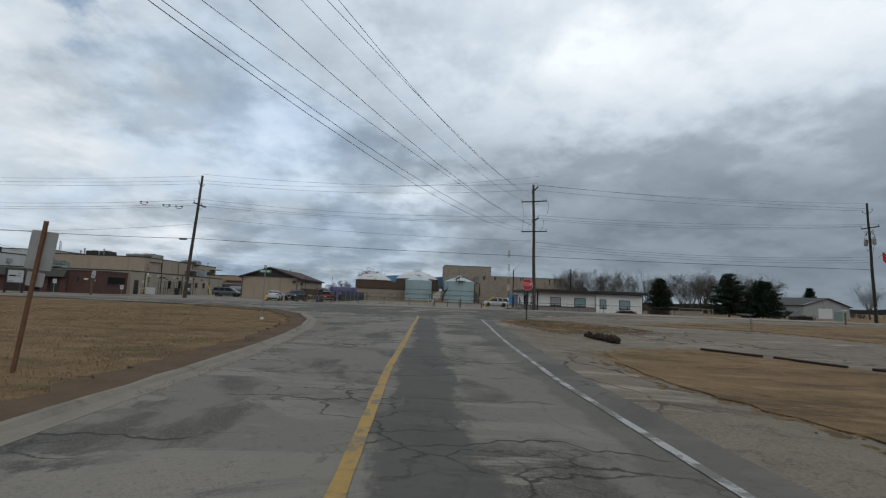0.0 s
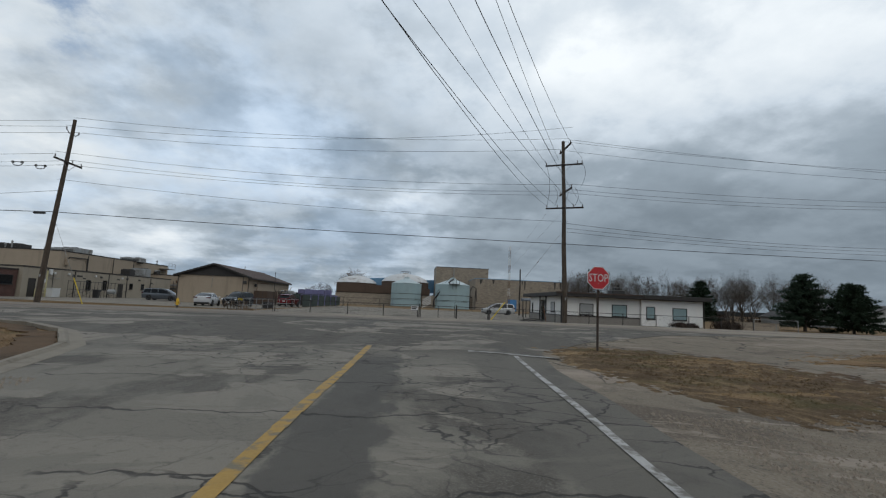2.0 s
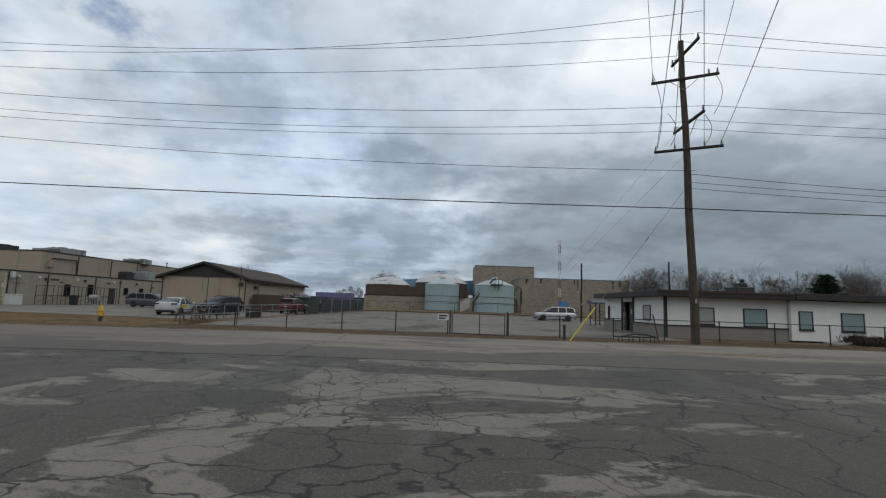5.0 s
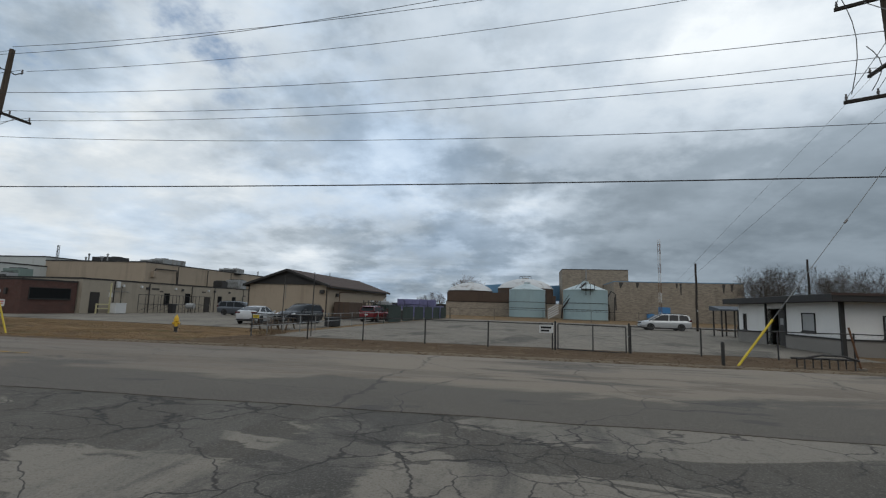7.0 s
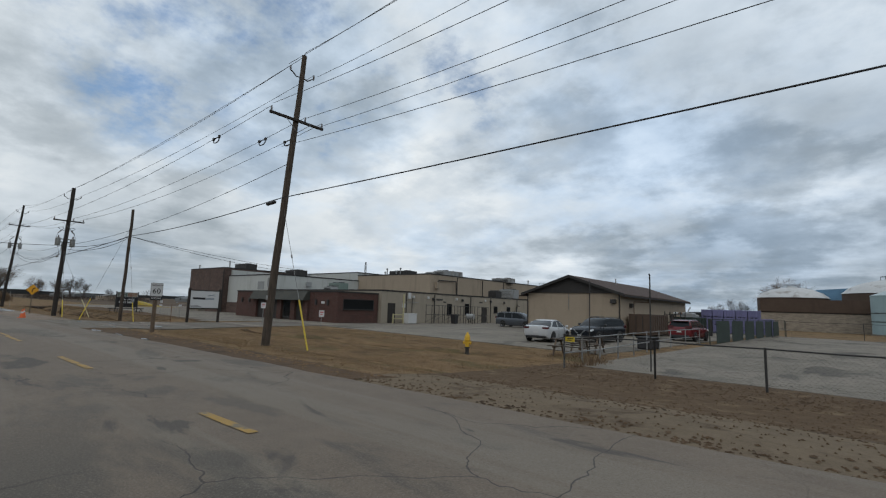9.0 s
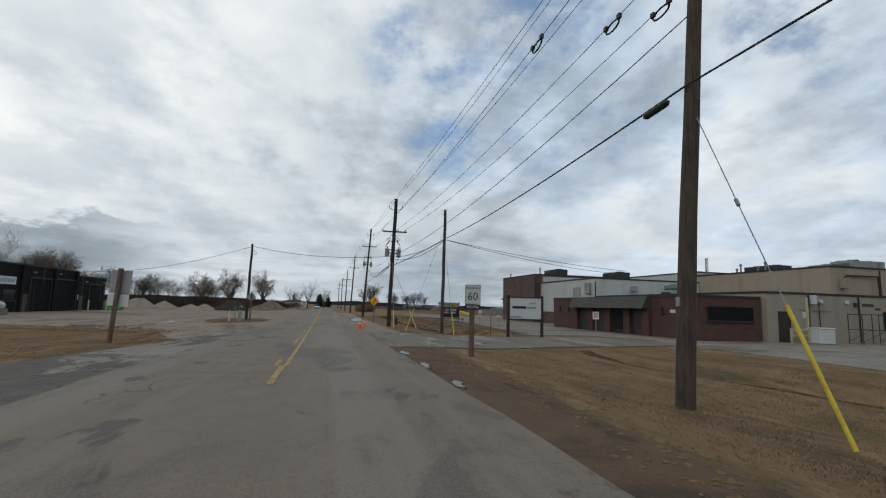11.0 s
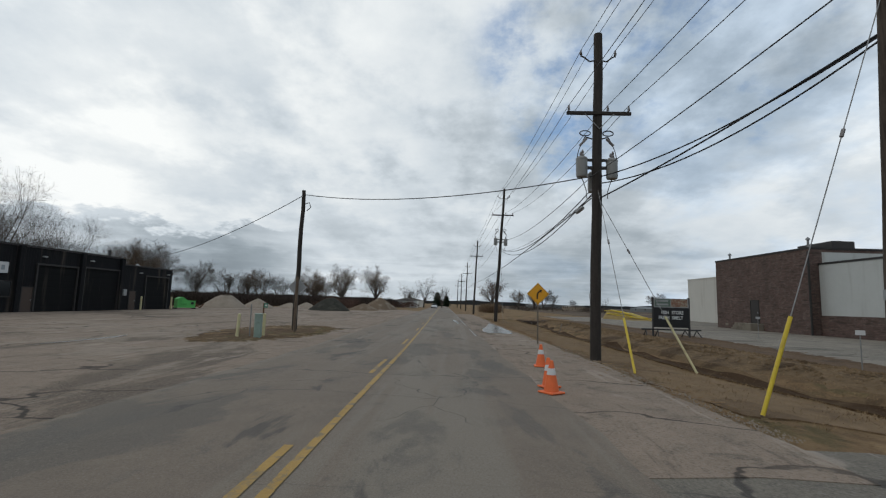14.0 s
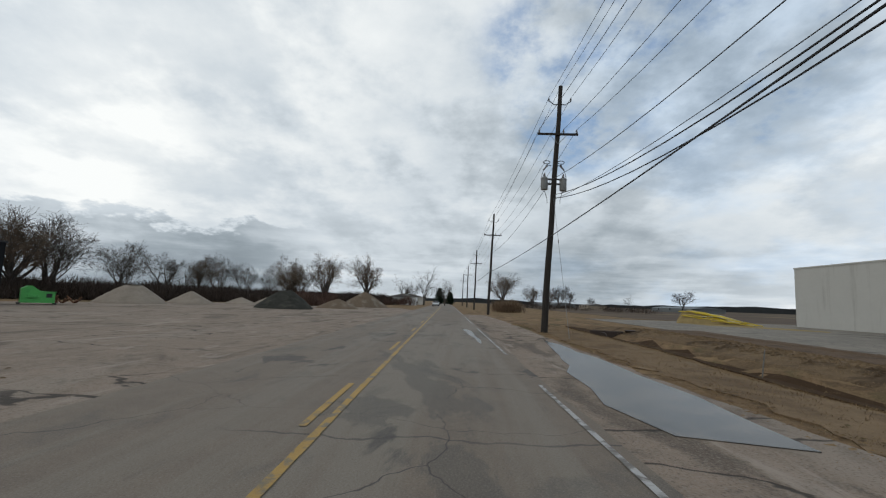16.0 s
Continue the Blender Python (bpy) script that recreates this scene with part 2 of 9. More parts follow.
def side_lanes(s, co, c, h, bsdf):
    """Pale worn slabs with cross joints, and a dark patched strip beside the centre line."""
    c, h = asphalt_old(s, co, c, h, bsdf)
    sep = s.n("SeparateXYZ")
    s.put(sep.inputs[0], co)
    x, y, _ = sep.outputs
    side = s.span(y, 33.0, 29.0)
    wob = s.m("MULTIPLY_ADD", s.noise(scaled(s, co, 1.0, 0.5, 1), 1.6, 5.0, 0.6), 1.3, -0.65)
    u = s.m("ADD", s.m("MULTIPLY_ADD", y, -0.018, x), wob)
    pale = s.m("MULTIPLY", side, s.span(s.noise(scaled(s, co, 0.5, 0.3, 1), 1.0, 6.0, 0.62, 0.4), 0.40, 0.52))
    c = s.mix(s.m("MULTIPLY", pale, 0.7), c, (0.176, 0.160, 0.132))
    strip = s.m("MULTIPLY", s.span(u, 0.25, 0.45), s.span(u, 1.55, 1.35))
    c = s.mix(s.m("MULTIPLY", s.m("MULTIPLY", strip, side), 0.85), c, (0.062, 0.057, 0.050))
    edge = s.m("MULTIPLY", s.span(u, 3.0, 3.3), side)
    c = s.mix(s.m("MULTIPLY", edge, 0.6), c, (0.075, 0.068, 0.058))
    run = s.m("MULTIPLY_ADD", s.noise(scaled(s, co, 0.5, 0.25, 1), 1.0, 4.0, 0.6), 0.9, s.m("DIVIDE", y, 2.3))
    joint = s.m("MULTIPLY", s.span(s.m("PINGPONG", run, 0.5), 0.016, 0.006), s.span(s.noise(scaled(s, co, 0.4, 0.9, 1), 1.0, 3.0), 0.40, 0.48))
    joint = s.m("MULTIPLY", joint, side)
    net = s.m("MULTIPLY", cracks(s, scaled(s, co, 0.7, 1.0, 1), 1.3, 0.030, 0.6), s.span(s.noise(co, 0.22, 3.0), 0.48, 0.56))
    dark = s.m("MAXIMUM", joint, net)
    c = s.mix(s.m("MULTIPLY", dark, 0.88), c, (0.022, 0.019, 0.017))
    grit = s.noise(co, 9.0, 4.0, 0.7)
    c = s.mix(s.m("MULTIPLY", s.span(grit, 0.55, 0.70), 0.35), c, (0.045, 0.041, 0.036))
    return c, s.m("SUBTRACT", h, s.m("MULTIPLY", dark, 1.5))


def asphalt_main(s, co, c, h, bsdf):
    tracks = s.noise(scaled(s, co, 0.03, 0.8, 1), 1.0, 5.0, 0.6, 0.2)
    c = s.mix(s.m("MULTIPLY", s.span(tracks, 0.46, 0.58), 0.8), c, (0.172, 0.147, 0.116))
    patch = s.noise(scaled(s, co, 0.14, 0.34, 1), 1.0, 7.0, 0.62, 0.6)
    c = s.mix(s.m("MULTIPLY", s.span(patch, 0.56, 0.60), 0.55), c, (0.070, 0.063, 0.053))
    stain = s.noise(scaled(s, co, 0.5, 1.1, 1), 1.0, 6.0, 0.65, 0.4)
    c = s.mix(s.m("MULTIPLY", s.span(stain, 0.53, 0.68), 0.5), c, (0.075, 0.068, 0.058))
    sep = s.n("SeparateXYZ")
    s.put(sep.inputs[0], co)
    dusty = s.m("MULTIPLY", s.span(sep.outputs[0], -7.0, -1.0), s.span(s.noise(scaled(s, co, 0.16, 0.55, 1), 1.0, 7.0, 0.64, 0.5), 0.44, 0.50))
    c = s.mix(s.m("MULTIPLY", dusty, 0.85), c, (0.215, 0.178, 0.135))
    south = s.m("MULTIPLY_ADD", s.noise(scaled(s, co, 0.22, 0.5, 1), 1.0, 7.0, 0.62, 0.6), 9.0, s.m("SUBTRACT", sep.outputs[1], 4.5))
    cross = s.m("MULTIPLY", s.span(south, 45.6, 44.6), s.m("MULTIPLY", s.span(sep.outputs[0], -14.0, -9.0), s.span(sep.outputs[0], 22.0, 16.0)))
    c = s.mix(s.m("MULTIPLY", cross, 0.85), c, (0.074, 0.064, 0.052))
    c = speckle(s, co, c, 45.0, 0.30)
    tar = s.m("MULTIPLY", s.span(s.m("PINGPONG", s.m("MULTIPLY_ADD", s.noise(co, 0.5, 4.0, 0.6), 0.16, s.m("DIVIDE", sep.outputs[0], 9.0)), 0.5), 0.005, 0.002), s.span(s.noise(co, 0.15, 2.0), 0.42, 0.50))
    c = s.mix(s.m("MULTIPLY", tar, 0.6), c, (0.028, 0.025, 0.022))
    blot = s.noise(scaled(s, co, 0.30, 0.75, 1), 1.0, 5.0, 0.62, 0.6)
    c = s.mix(s.m("MULTIPLY", s.span(blot, 0.60, 0.66), 0.75), c, (0.052, 0.047, 0.041))
    cut = s.noise(scaled(s, co, 0.24, 0.02, 1), 1.0, 2.0, 0.5)
    ck = s.m("MULTIPLY", cracks(s, co, 0.30, 0.004), s.span(cut, 0.44, 0.54))
    c = s.mix(s.m("MULTIPLY", ck, 0.8), c, (0.030, 0.027, 0.025))
    return c, s.m("SUBTRACT", h, ck)


def lot_mix(s, co, c, h, bsdf):
    wet = s.noise(scaled(s, co, 0.10, 0.33, 1), 1.0, 8.0, 0.64, 0.7)
    c = s.mix(s.m("MULTIPLY", s.span(wet, 0.52, 0.60), 0.8), c, (0.100, 0.078, 0.060))
    pale = s.noise(scaled(s, co, 0.07, 0.22, 1), 1.3, 8.0, 0.64, 0.5)
    c = s.mix(s.m("MULTIPLY", s.span(pale, 0.53, 0.60), 0.8), c, (0.240, 0.196, 0.156))
    mott = s.noise(co, 1.6, 6.0, 0.7, 0.3)
    c = s.mix(s.m("MULTIPLY", s.span(mott, 0.53, 0.64), 0.5), c, (0.080, 0.069, 0.056))
    c = speckle(s, co, c, 26.0, 0.45)
    ck = s.m("MULTIPLY", cracks(s, scaled(s, co, 1, 0.6, 1), 0.3, 0.016, 0.6), s.span(s.noise(co, 0.09, 3.0), 0.45, 0.52))
    rut = s.noise(scaled(s, co, 0.22, 1.5, 1), 1.0, 7.0, 0.62, 0.9)
    c = s.mix(s.m("MULTIPLY", s.span(rut, 0.62, 0.68), 0.4), c, (0.045, 0.038, 0.031))
    c = s.mix(s.m("MULTIPLY", s.span(rut, 0.42, 0.36), 0.65), c, (0.285, 0.240, 0.198))
    c = s.mix(s.m("MULTIPLY", ck, 0.85), c, (0.030, 0.026, 0.023))
    return c, s.m("SUBTRACT", h, ck)


def lawn_mix(s, co, c, h, bsdf):
    dirt = s.noise(scaled(s, co, 0.22, 0.42, 1), 1.0, 9.0, 0.74, 0.3)
    c = s.mix(s.m("MULTIPLY", s.span(dirt, 0.47, 0.63), 0.75), c, (0.075, 0.052, 0.032))
    straw = s.noise(scaled(s, co, 0.35, 1.3, 1), 1.0, 7.0, 0.68, 0.4)
    c = s.mix(s.m("MULTIPLY", s.span(straw, 0.52, 0.64), 0.7), c, (0.265, 0.180, 0.098))
    green = s.noise(scaled(s, co, 0.25, 0.6, 1), 1.0, 6.0, 0.6, 0.5)
    c = s.mix(s.m("MULTIPLY", s.span(green, 0.52, 0.63), 0.6), c, (0.078, 0.074, 0.034))
    bare = s.noise(co, 0.9, 6.0, 0.7, 0.5)
    c = s.mix(s.m("MULTIPLY", s.span(bare, 0.58, 0.66), 0.6), c, (0.060, 0.042, 0.028))
    blades = s.noise(co, 16.0, 5.0, 0.75)
    c = s.mix(s.m("MULTIPLY", s.span(blades, 0.52, 0.70), 0.5), c, (0.22, 0.165, 0.10))
    c = s.mix(s.m("MULTIPLY", s.span(blades, 0.46, 0.32), 0.6), c, (0.045, 0.033, 0.023))
    return c, s.m("ADD", s.m("MULTIPLY", blades, 1.5), s.m("MULTIPLY", dirt, 2.0))


def bricks(size, mortar):
    def add(s, co, c, h, bsdf):
        sep = s.n("SeparateXYZ")
        s.put(sep.inputs[0], co)
        comb = s.n("CombineXYZ")
        s.put(comb.inputs[0], s.m("ADD", sep.outputs[0], sep.outputs[1]))
        s.put(comb.inputs[1], sep.outputs[2])
        br = s.n("TexBrick")
        s.put(br.inputs["Vector"], comb.outputs[0])
        s.put(br.inputs["Color1"], c)
        hs = s.n("HueSaturation")
        hs.inputs["Value"].default_value = 0.72
        s.put(hs.inputs["Color"], c)
        s.put(br.inputs["Color2"], hs.outputs[0])
        br.inputs["Mortar"].default_value = (*mortar, 1)
        br.inputs["Scale"].default_value = 1.0
        br.inputs["Mortar Size"].default_value = size * 0.06
        br.inputs["Brick Width"].default_value = size * 2.7
        br.inputs["Row Height"].default_value = size
        stain = s.noise(scaled(s, co, 0.5, 0.5, 0.12), 1.0, 5.0, 0.6)
        col = s.mix(s.m("MULTIPLY", s.span(stain, 0.55, 0.75), 0.35), br.outputs[0], (0.05, 0.04, 0.035))
        rows = s.noise(scaled(s, co, 0.8, 0.8, 6.0), 1.0, 5.0, 0.65)
        col = s.mix(s.m("MULTIPLY", s.span(rows, 0.54, 0.62), 0.55), col, tuple(v * 0.45 for v in mortar))
        return col, s.m("SUBTRACT", h, br.outputs[1])

    return add


def ribs(pitch, deep=0.6, axis="xy"):
    """Ribbed sheet: upright ribs along a wall."""

    def add(s, co, c, h, bsdf):
        sep = s.n("SeparateXYZ")
        s.put(sep.inputs[0], co)
        u = sep.outputs[2] if axis == "z" else s.m("ADD", sep.outputs[0], sep.outputs[1])
        w = s.m("PINGPONG", s.m("DIVIDE", u, pitch), 0.5)
        lines = s.span(w, 0.06, 0.14)
        streak = s.noise(scaled(s, co, 1.2, 1.2, 0.12), 1.0, 5.0, 0.6)
        col = s.mix(s.m("MULTIPLY", s.span(streak, 0.52, 0.75), 0.3), c, (0.16, 0.13, 0.10))
        return col, s.m("ADD", s.m("MULTIPLY", h, 0.2), s.m("MULTIPLY", lines, deep))

    return add


def streaks(amount, dark):
    def add(s, co, c, h, bsdf):
        streak = s.noise(scaled(s, co, 0.9, 0.9, 0.10), 1.0, 6.0, 0.62, 0.2)
        return s.mix(s.m("MULTIPLY", s.span(streak, 0.52, 0.72), amount), c, dark), h

    return add


def grain(s, co, c, h, bsdf):
    g = s.noise(scaled(s, co, 9, 9, 0.7), 2.0, 6.0, 0.65)
    return s.mix(s.m("MULTIPLY", s.span(g, 0.42, 0.66), 0.6), c, (0.018, 0.015, 0.012)), g


def islands(s, co, c, h, bsdf):
    r = s.n("NewGeometry").outputs["Random Per Island"]
    hs = s.n("HueSaturation")
    s.put(hs.inputs["Value"], s.m("MULTIPLY_ADD", r, 0.5, 0.72))
    s.put(hs.inputs["Color"], c)
    return hs.outputs[0], h


surface("asphalt_side", (0.070, 0.061, 0.049), 0.85, 0.22, 2.0, 60.0, 0.35, build=side_lanes)
surface("asphalt_main", (0.142, 0.111, 0.083), 0.8, 0.22, 1.5, 60.0, 0.3, build=asphalt_main)
surface("parking_asphalt", (0.185, 0.164, 0.134), 0.9, 0.22, 0.8, 50.0, 0.25, spec=0.25, build=asphalt_old)
surface("apron_lot", (0.168, 0.140, 0.107), 0.95, 0.25, 1.5, 45.0, 0.4, spec=0.2, build=lot_mix)
surface("gravel_lot", (0.214, 0.166, 0.128), 0.95, 0.25, 1.5, 45.0, 0.4, spec=0.2, build=lot_mix)
surface("dry_lawn", (0.190, 0.124, 0.068), 0.95, 0.3, 1.2, 30.0, 0.9, spec=0.1, build=lawn_mix)
surface("bank_turf", (0.138, 0.095, 0.055), 0.95, 0.4, 1.6, 18.0, 1.2, spec=0.1, tint=(0.070, 0.047, 0.028), tint_scale=0.55, tint_lo=0.50, tint_hi=0.62)
surface("tan_turf", (0.172, 0.120, 0.072), 0.95, 0.3, 1.2, 22.0, 0.9, spec=0.1, tint=(0.125, 0.086, 0.052), tint_scale=0.45, tint_lo=0.50, tint_hi=0.62)
surface("straw", (0.260, 0.195, 0.090), 0.95, 0.3, 1.5, 20.0, 0.9, spec=0.1, tint=(0.185, 0.140, 0.070), tint_scale=0.8)
# dark wet soil; shade of the ditch's far bank is in its colour
surface("shaded_mud", (0.055, 0.035, 0.021), 0.95, 0.3, 1.5, 25.0, 0.8, spec=0.05, tint=(0.080, 0.055, 0.034), tint_scale=0.9, tint_lo=0.52, tint_hi=0.66)
surface("dirt", (0.104, 0.069, 0.043), 0.95, 0.3, 1.5, 25.0, 0.8, spec=0.15, tint=(0.056, 0.040, 0.028), tint_scale=0.8)
surface("wood_chips", (0.105, 0.072, 0.045), 0.95, 0.35, 3.0, 18.0, 1.0, spec=0.1, tint=(0.155, 0.113, 0.070), tint_scale=1.1)
surface("field_soil", (0.085, 0.062, 0.045), 0.95, 0.3, 0.05, 2.0, 0.4, spec=0.1, tint=(0.15, 0.115, 0.07), tint_scale=0.02)
surface("concrete", (0.185, 0.162, 0.128), 0.85, 0.2, 2.0, 40.0, 0.3, tint=(0.126, 0.108, 0.084), tint_scale=1.2)
surface("line_yellow", (0.310, 0.190, 0.045), 0.7, 0.2, 3.0, 40.0, 0.2, tint=(0.145, 0.123, 0.085), tint_scale=3.5, tint_lo=0.48, tint_hi=0.64)
surface("line_white", (0.34, 0.335, 0.32), 0.7, 0.2, 3.0, 40.0, 0.2, tint=(0.12, 0.11, 0.096), tint_scale=3.0, tint_lo=0.44, tint_hi=0.58)
surface("pole_wood", (0.078, 0.060, 0.046), 0.9, 0.3, 1.2, 14.0, 0.8, build=grain)
surface("pole_dark", (0.036, 0.030, 0.026), 0.9, 0.35, 1.2, 14.0, 0.8, build=grain)
surface("post_wood", (0.145, 0.105, 0.075), 0.9, 0.25, 2.0, 16.0, 0.5, build=grain)
surface("plank_grey", (0.158, 0.148, 0.134), 0.9, 0.25, 2.0, 16.0, 0.5, build=grain)
surface("plank_dark", (0.085, 0.070, 0.058), 0.9, 0.25, 2.0, 16.0, 0.5, build=grain)
surface("post_steel", (0.15, 0.125, 0.10), 0.6, 0.2, 4.0, 40.0, 0.1, metal=0.3, tint=(0.09, 0.065, 0.05), tint_scale=2.0)
surface("galvanized", (0.24, 0.245, 0.245), 0.55, 0.2, 4.0, 40.0, 0.1, metal=0.4, tint=(0.18, 0.16, 0.14), tint_scale=3.0)
surface("transformer_grey", (0.235, 0.240, 0.232), 0.5, 0.2, 2.0, 30.0, 0.05, tint=(0.155, 0.112, 0.076), tint_scale=2.0, tint_lo=0.6, tint_hi=0.75)
surface("iron_dark", (0.045, 0.043, 0.042), 0.6, 0.25, 4.0, 30.0, 0.1, metal=0.3)
surface("rust", (0.13, 0.065, 0.035), 0.85, 0.3, 3.0, 25.0, 0.3, tint=(0.05, 0.035, 0.03))
surface("porcelain", (0.16, 0.15, 0.15), 0.3, 0.1, 5.0, 30.0, 0.0)
surface("cable_black", (0.018, 0.018, 0.02), 0.6, 0.1, 3.0, 20.0, 0.0)
surface("wire_grey", (0.05, 0.052, 0.056), 0.5, 0.1, 3.0, 20.0, 0.0, metal=0.4)
surface("brick_red", (0.097, 0.045, 0.036), 0.9, 0.2, 1.0, 30.0, 0.4, build=bricks(0.075, (0.109, 0.081, 0.070)))
surface("brick_brown", (0.130, 0.084, 0.070), 0.9, 0.42, 0.5, 30.0, 0.5, tint=(0.150, 0.108, 0.09), tint_scale=2.2, tint_lo=0.5, tint_hi=0.62, build=bricks(0.13, (0.060, 0.048, 0.042)))
surface("tan_wall", (0.320, 0.262, 0.198), 0.9, 0.10, 0.7, 30.0, 0.2, build=streaks(0.28, (0.125, 0.100, 0.075)))
surface("wing_wall", (0.300, 0.265, 0.212), 0.9, 0.12, 0.7, 30.0, 0.2, build=streaks(0.35, (0.135, 0.118, 0.094)))
surface("tan_block", (0.315, 0.270, 0.215), 0.9, 0.10, 0.5, 30.0, 0.3, build=bricks(0.21, (0.255, 0.215, 0.170)))
surface("stain_dark", (0.06, 0.055, 0.05), 0.9, 0.3, 3.0, 25.0, 0.1)
surface("white_siding", (0.449, 0.466, 0.449), 0.6, 0.07, 0.6, 20.0, 0.35, build=ribs(0.30))
surface("grey_wall", (0.50, 0.49, 0.45), 0.8, 0.06, 0.5, 20.0, 0.15, build=ribs(1.2, 0.3))
surface("white_paint", (0.68, 0.68, 0.665), 0.7, 0.07, 1.0, 30.0, 0.15, build=streaks(0.15, (0.40, 0.37, 0.33)))
surface("grey_band", (0.214, 0.200, 0.182), 0.85, 0.12, 1.0, 30.0, 0.2, build=streaks(0.25, (0.110, 0.096, 0.082)))
surface("black_siding", (0.011, 0.0115, 0.013), 0.8, 0.2, 0.6, 20.0, 0.5, spec=0.12, build=ribs(0.25, 0.8))
surface("black_door", (0.007, 0.0075, 0.008), 0.8, 0.2, 0.6, 20.0, 0.5, spec=0.12, build=ribs(0.55, 0.8, "z"))
surface("roof_slate", (0.045, 0.055, 0.068), 0.6, 0.2, 1.0, 20.0, 0.2, build=ribs(0.3, 0.4))
surface("fascia_dark", (0.028, 0.026, 0.025), 0.7, 0.2, 2.0, 30.0, 0.1)
surface("shingle_brown", (0.066, 0.045, 0.038), 0.95, 0.25, 1.0, 18.0, 0.6)
surface("roof_gravel", (0.159, 0.152, 0.141), 0.95, 0.2, 1.0, 25.0, 0.4)
surface("tank_blue", (0.274, 0.372, 0.394), 0.55, 0.08, 0.8, 25.0, 0.08, build=streaks(0.25, (0.196, 0.238, 0.238)))
surface("tank_roof", (0.367, 0.437, 0.452), 0.55, 0.10, 1.2, 25.0, 0.08, tint=(0.242, 0.263, 0.263), tint_scale=1.5)
surface("dome_white", (0.481, 0.488, 0.488), 0.5, 0.15, 0.5, 10.0, 0.1, tint=(0.237, 0.216, 0.195), tint_scale=0.5)
surface("duct_blue", (0.110, 0.225, 0.345), 0.6, 0.15, 0.6, 20.0, 0.1, build=streaks(0.3, (0.051, 0.072, 0.093)))
surface("bright_blue", (0.06, 0.20, 0.42), 0.6, 0.12, 0.8, 20.0, 0.05)
surface("band_brown", (0.077, 0.052, 0.038), 0.85, 0.2, 0.6, 20.0, 0.2, build=streaks(0.4, (0.039, 0.028, 0.025)))
surface("window_teal", (0.200, 0.285, 0.299), 0.5, 0.10, 2.0, 30.0, 0.05)
surface("window_grey", (0.30, 0.31, 0.31), 0.5, 0.10, 2.0, 30.0, 0.05)
surface("glass_dark", (0.010, 0.012, 0.014), 0.1, 0.1, 2.0, 20.0, 0.0, spec=0.25)
surface("door_dark", (0.03, 0.026, 0.024), 0.6, 0.15, 2.0, 20.0, 0.05)
surface("door_brown", (0.055, 0.036, 0.026), 0.6, 0.15, 2.0, 20.0, 0.05)
surface("hvac_grey", (0.27, 0.28, 0.28), 0.6, 0.15, 1.5, 25.0, 0.1, tint=(0.16, 0.15, 0.14))
surface("hvac_green", (0.15, 0.20, 0.18), 0.6, 0.15, 1.5, 25.0, 0.1)
surface("canopy_green", (0.048, 0.050, 0.043), 0.75, 0.15, 2.0, 25.0, 0.3, build=ribs(0.12, 0.8, "z"))
surface("paint_white_car", (0.47, 0.48, 0.49), 0.28, 0.04, 1.0, 20.0, 0.0, spec=0.6)
surface("paint_silver", (0.46, 0.47, 0.48), 0.3, 0.04, 1.0, 20.0, 0.0, metal=0.35, spec=0.6)
surface("paint_black", (0.009, 0.011, 0.015), 0.25, 0.05, 1.0, 20.0, 0.0, spec=0.4)
surface("paint_red", (0.135, 0.016, 0.020), 0.25, 0.05, 1.0, 20.0, 0.0, spec=0.6)
surface("paint_slate", (0.085, 0.095, 0.11), 0.28, 0.05, 1.0, 20.0, 0.0, metal=0.3, spec=0.6)
surface("rubber", (0.02, 0.02, 0.02), 0.85, 0.2, 5.0, 40.0, 0.1)
surface("alloy", (0.337, 0.344, 0.351), 0.35, 0.1, 5.0, 30.0, 0.0, metal=0.8)
surface("black_plastic", (0.025, 0.025, 0.027), 0.6, 0.15, 4.0, 30.0, 0.05)
surface("lamp_clear", (0.62, 0.64, 0.66), 0.15, 0.05, 3.0, 20.0, 0.0)
surface("lamp_red", (0.060, 0.008, 0.008), 0.2, 0.05, 3.0, 20.0, 0.0)
surface("hydrant_yellow", (0.62, 0.38, 0.03), 0.6, 0.12, 4.0, 30.0, 0.1, tint=(0.30, 0.17, 0.03), tint_scale=6.0, tint_lo=0.6, tint_hi=0.75)
surface("marker_yellow", (0.56, 0.42, 0.035), 0.5, 0.15, 2.0, 20.0, 0.05, tint=(0.40, 0.29, 0.04), tint_scale=4.0)
surface("marker_pale", (0.47, 0.43, 0.25), 0.6, 0.15, 2.0, 20.0, 0.05, tint=(0.36, 0.30, 0.17), tint_scale=3.0)
surface("cone_orange", (0.66, 0.13, 0.035), 0.55, 0.12, 4.0, 30.0, 0.05, tint=(0.35, 0.10, 0.05), tint_scale=5.0, tint_lo=0.58, tint_hi=0.75)
surface("sign_white", (0.529, 0.536, 0.536), 0.5, 0.05, 2.0, 20.0, 0.0)
surface("sign_grey", (0.273, 0.280, 0.280), 0.5, 0.10, 2.0, 20.0, 0.05, tint=(0.192, 0.192, 0.185))
surface("sign_red", (0.42, 0.022, 0.030), 0.5, 0.06, 2.0, 20.0, 0.0)
surface("sign_green", (0.02, 0.16, 0.10), 0.5, 0.06, 2.0, 20.0, 0.0)
surface("sign_yellow", (0.72, 0.34, 0.02), 0.5, 0.06, 2.0, 20.0, 0.0)
surface("sign_black", (0.012, 0.012, 0.013), 0.6, 0.05, 2.0, 20.0, 0.0)
surface("logo_grey", (0.24, 0.27, 0.29), 0.6, 0.05, 2.0, 20.0, 0.0)
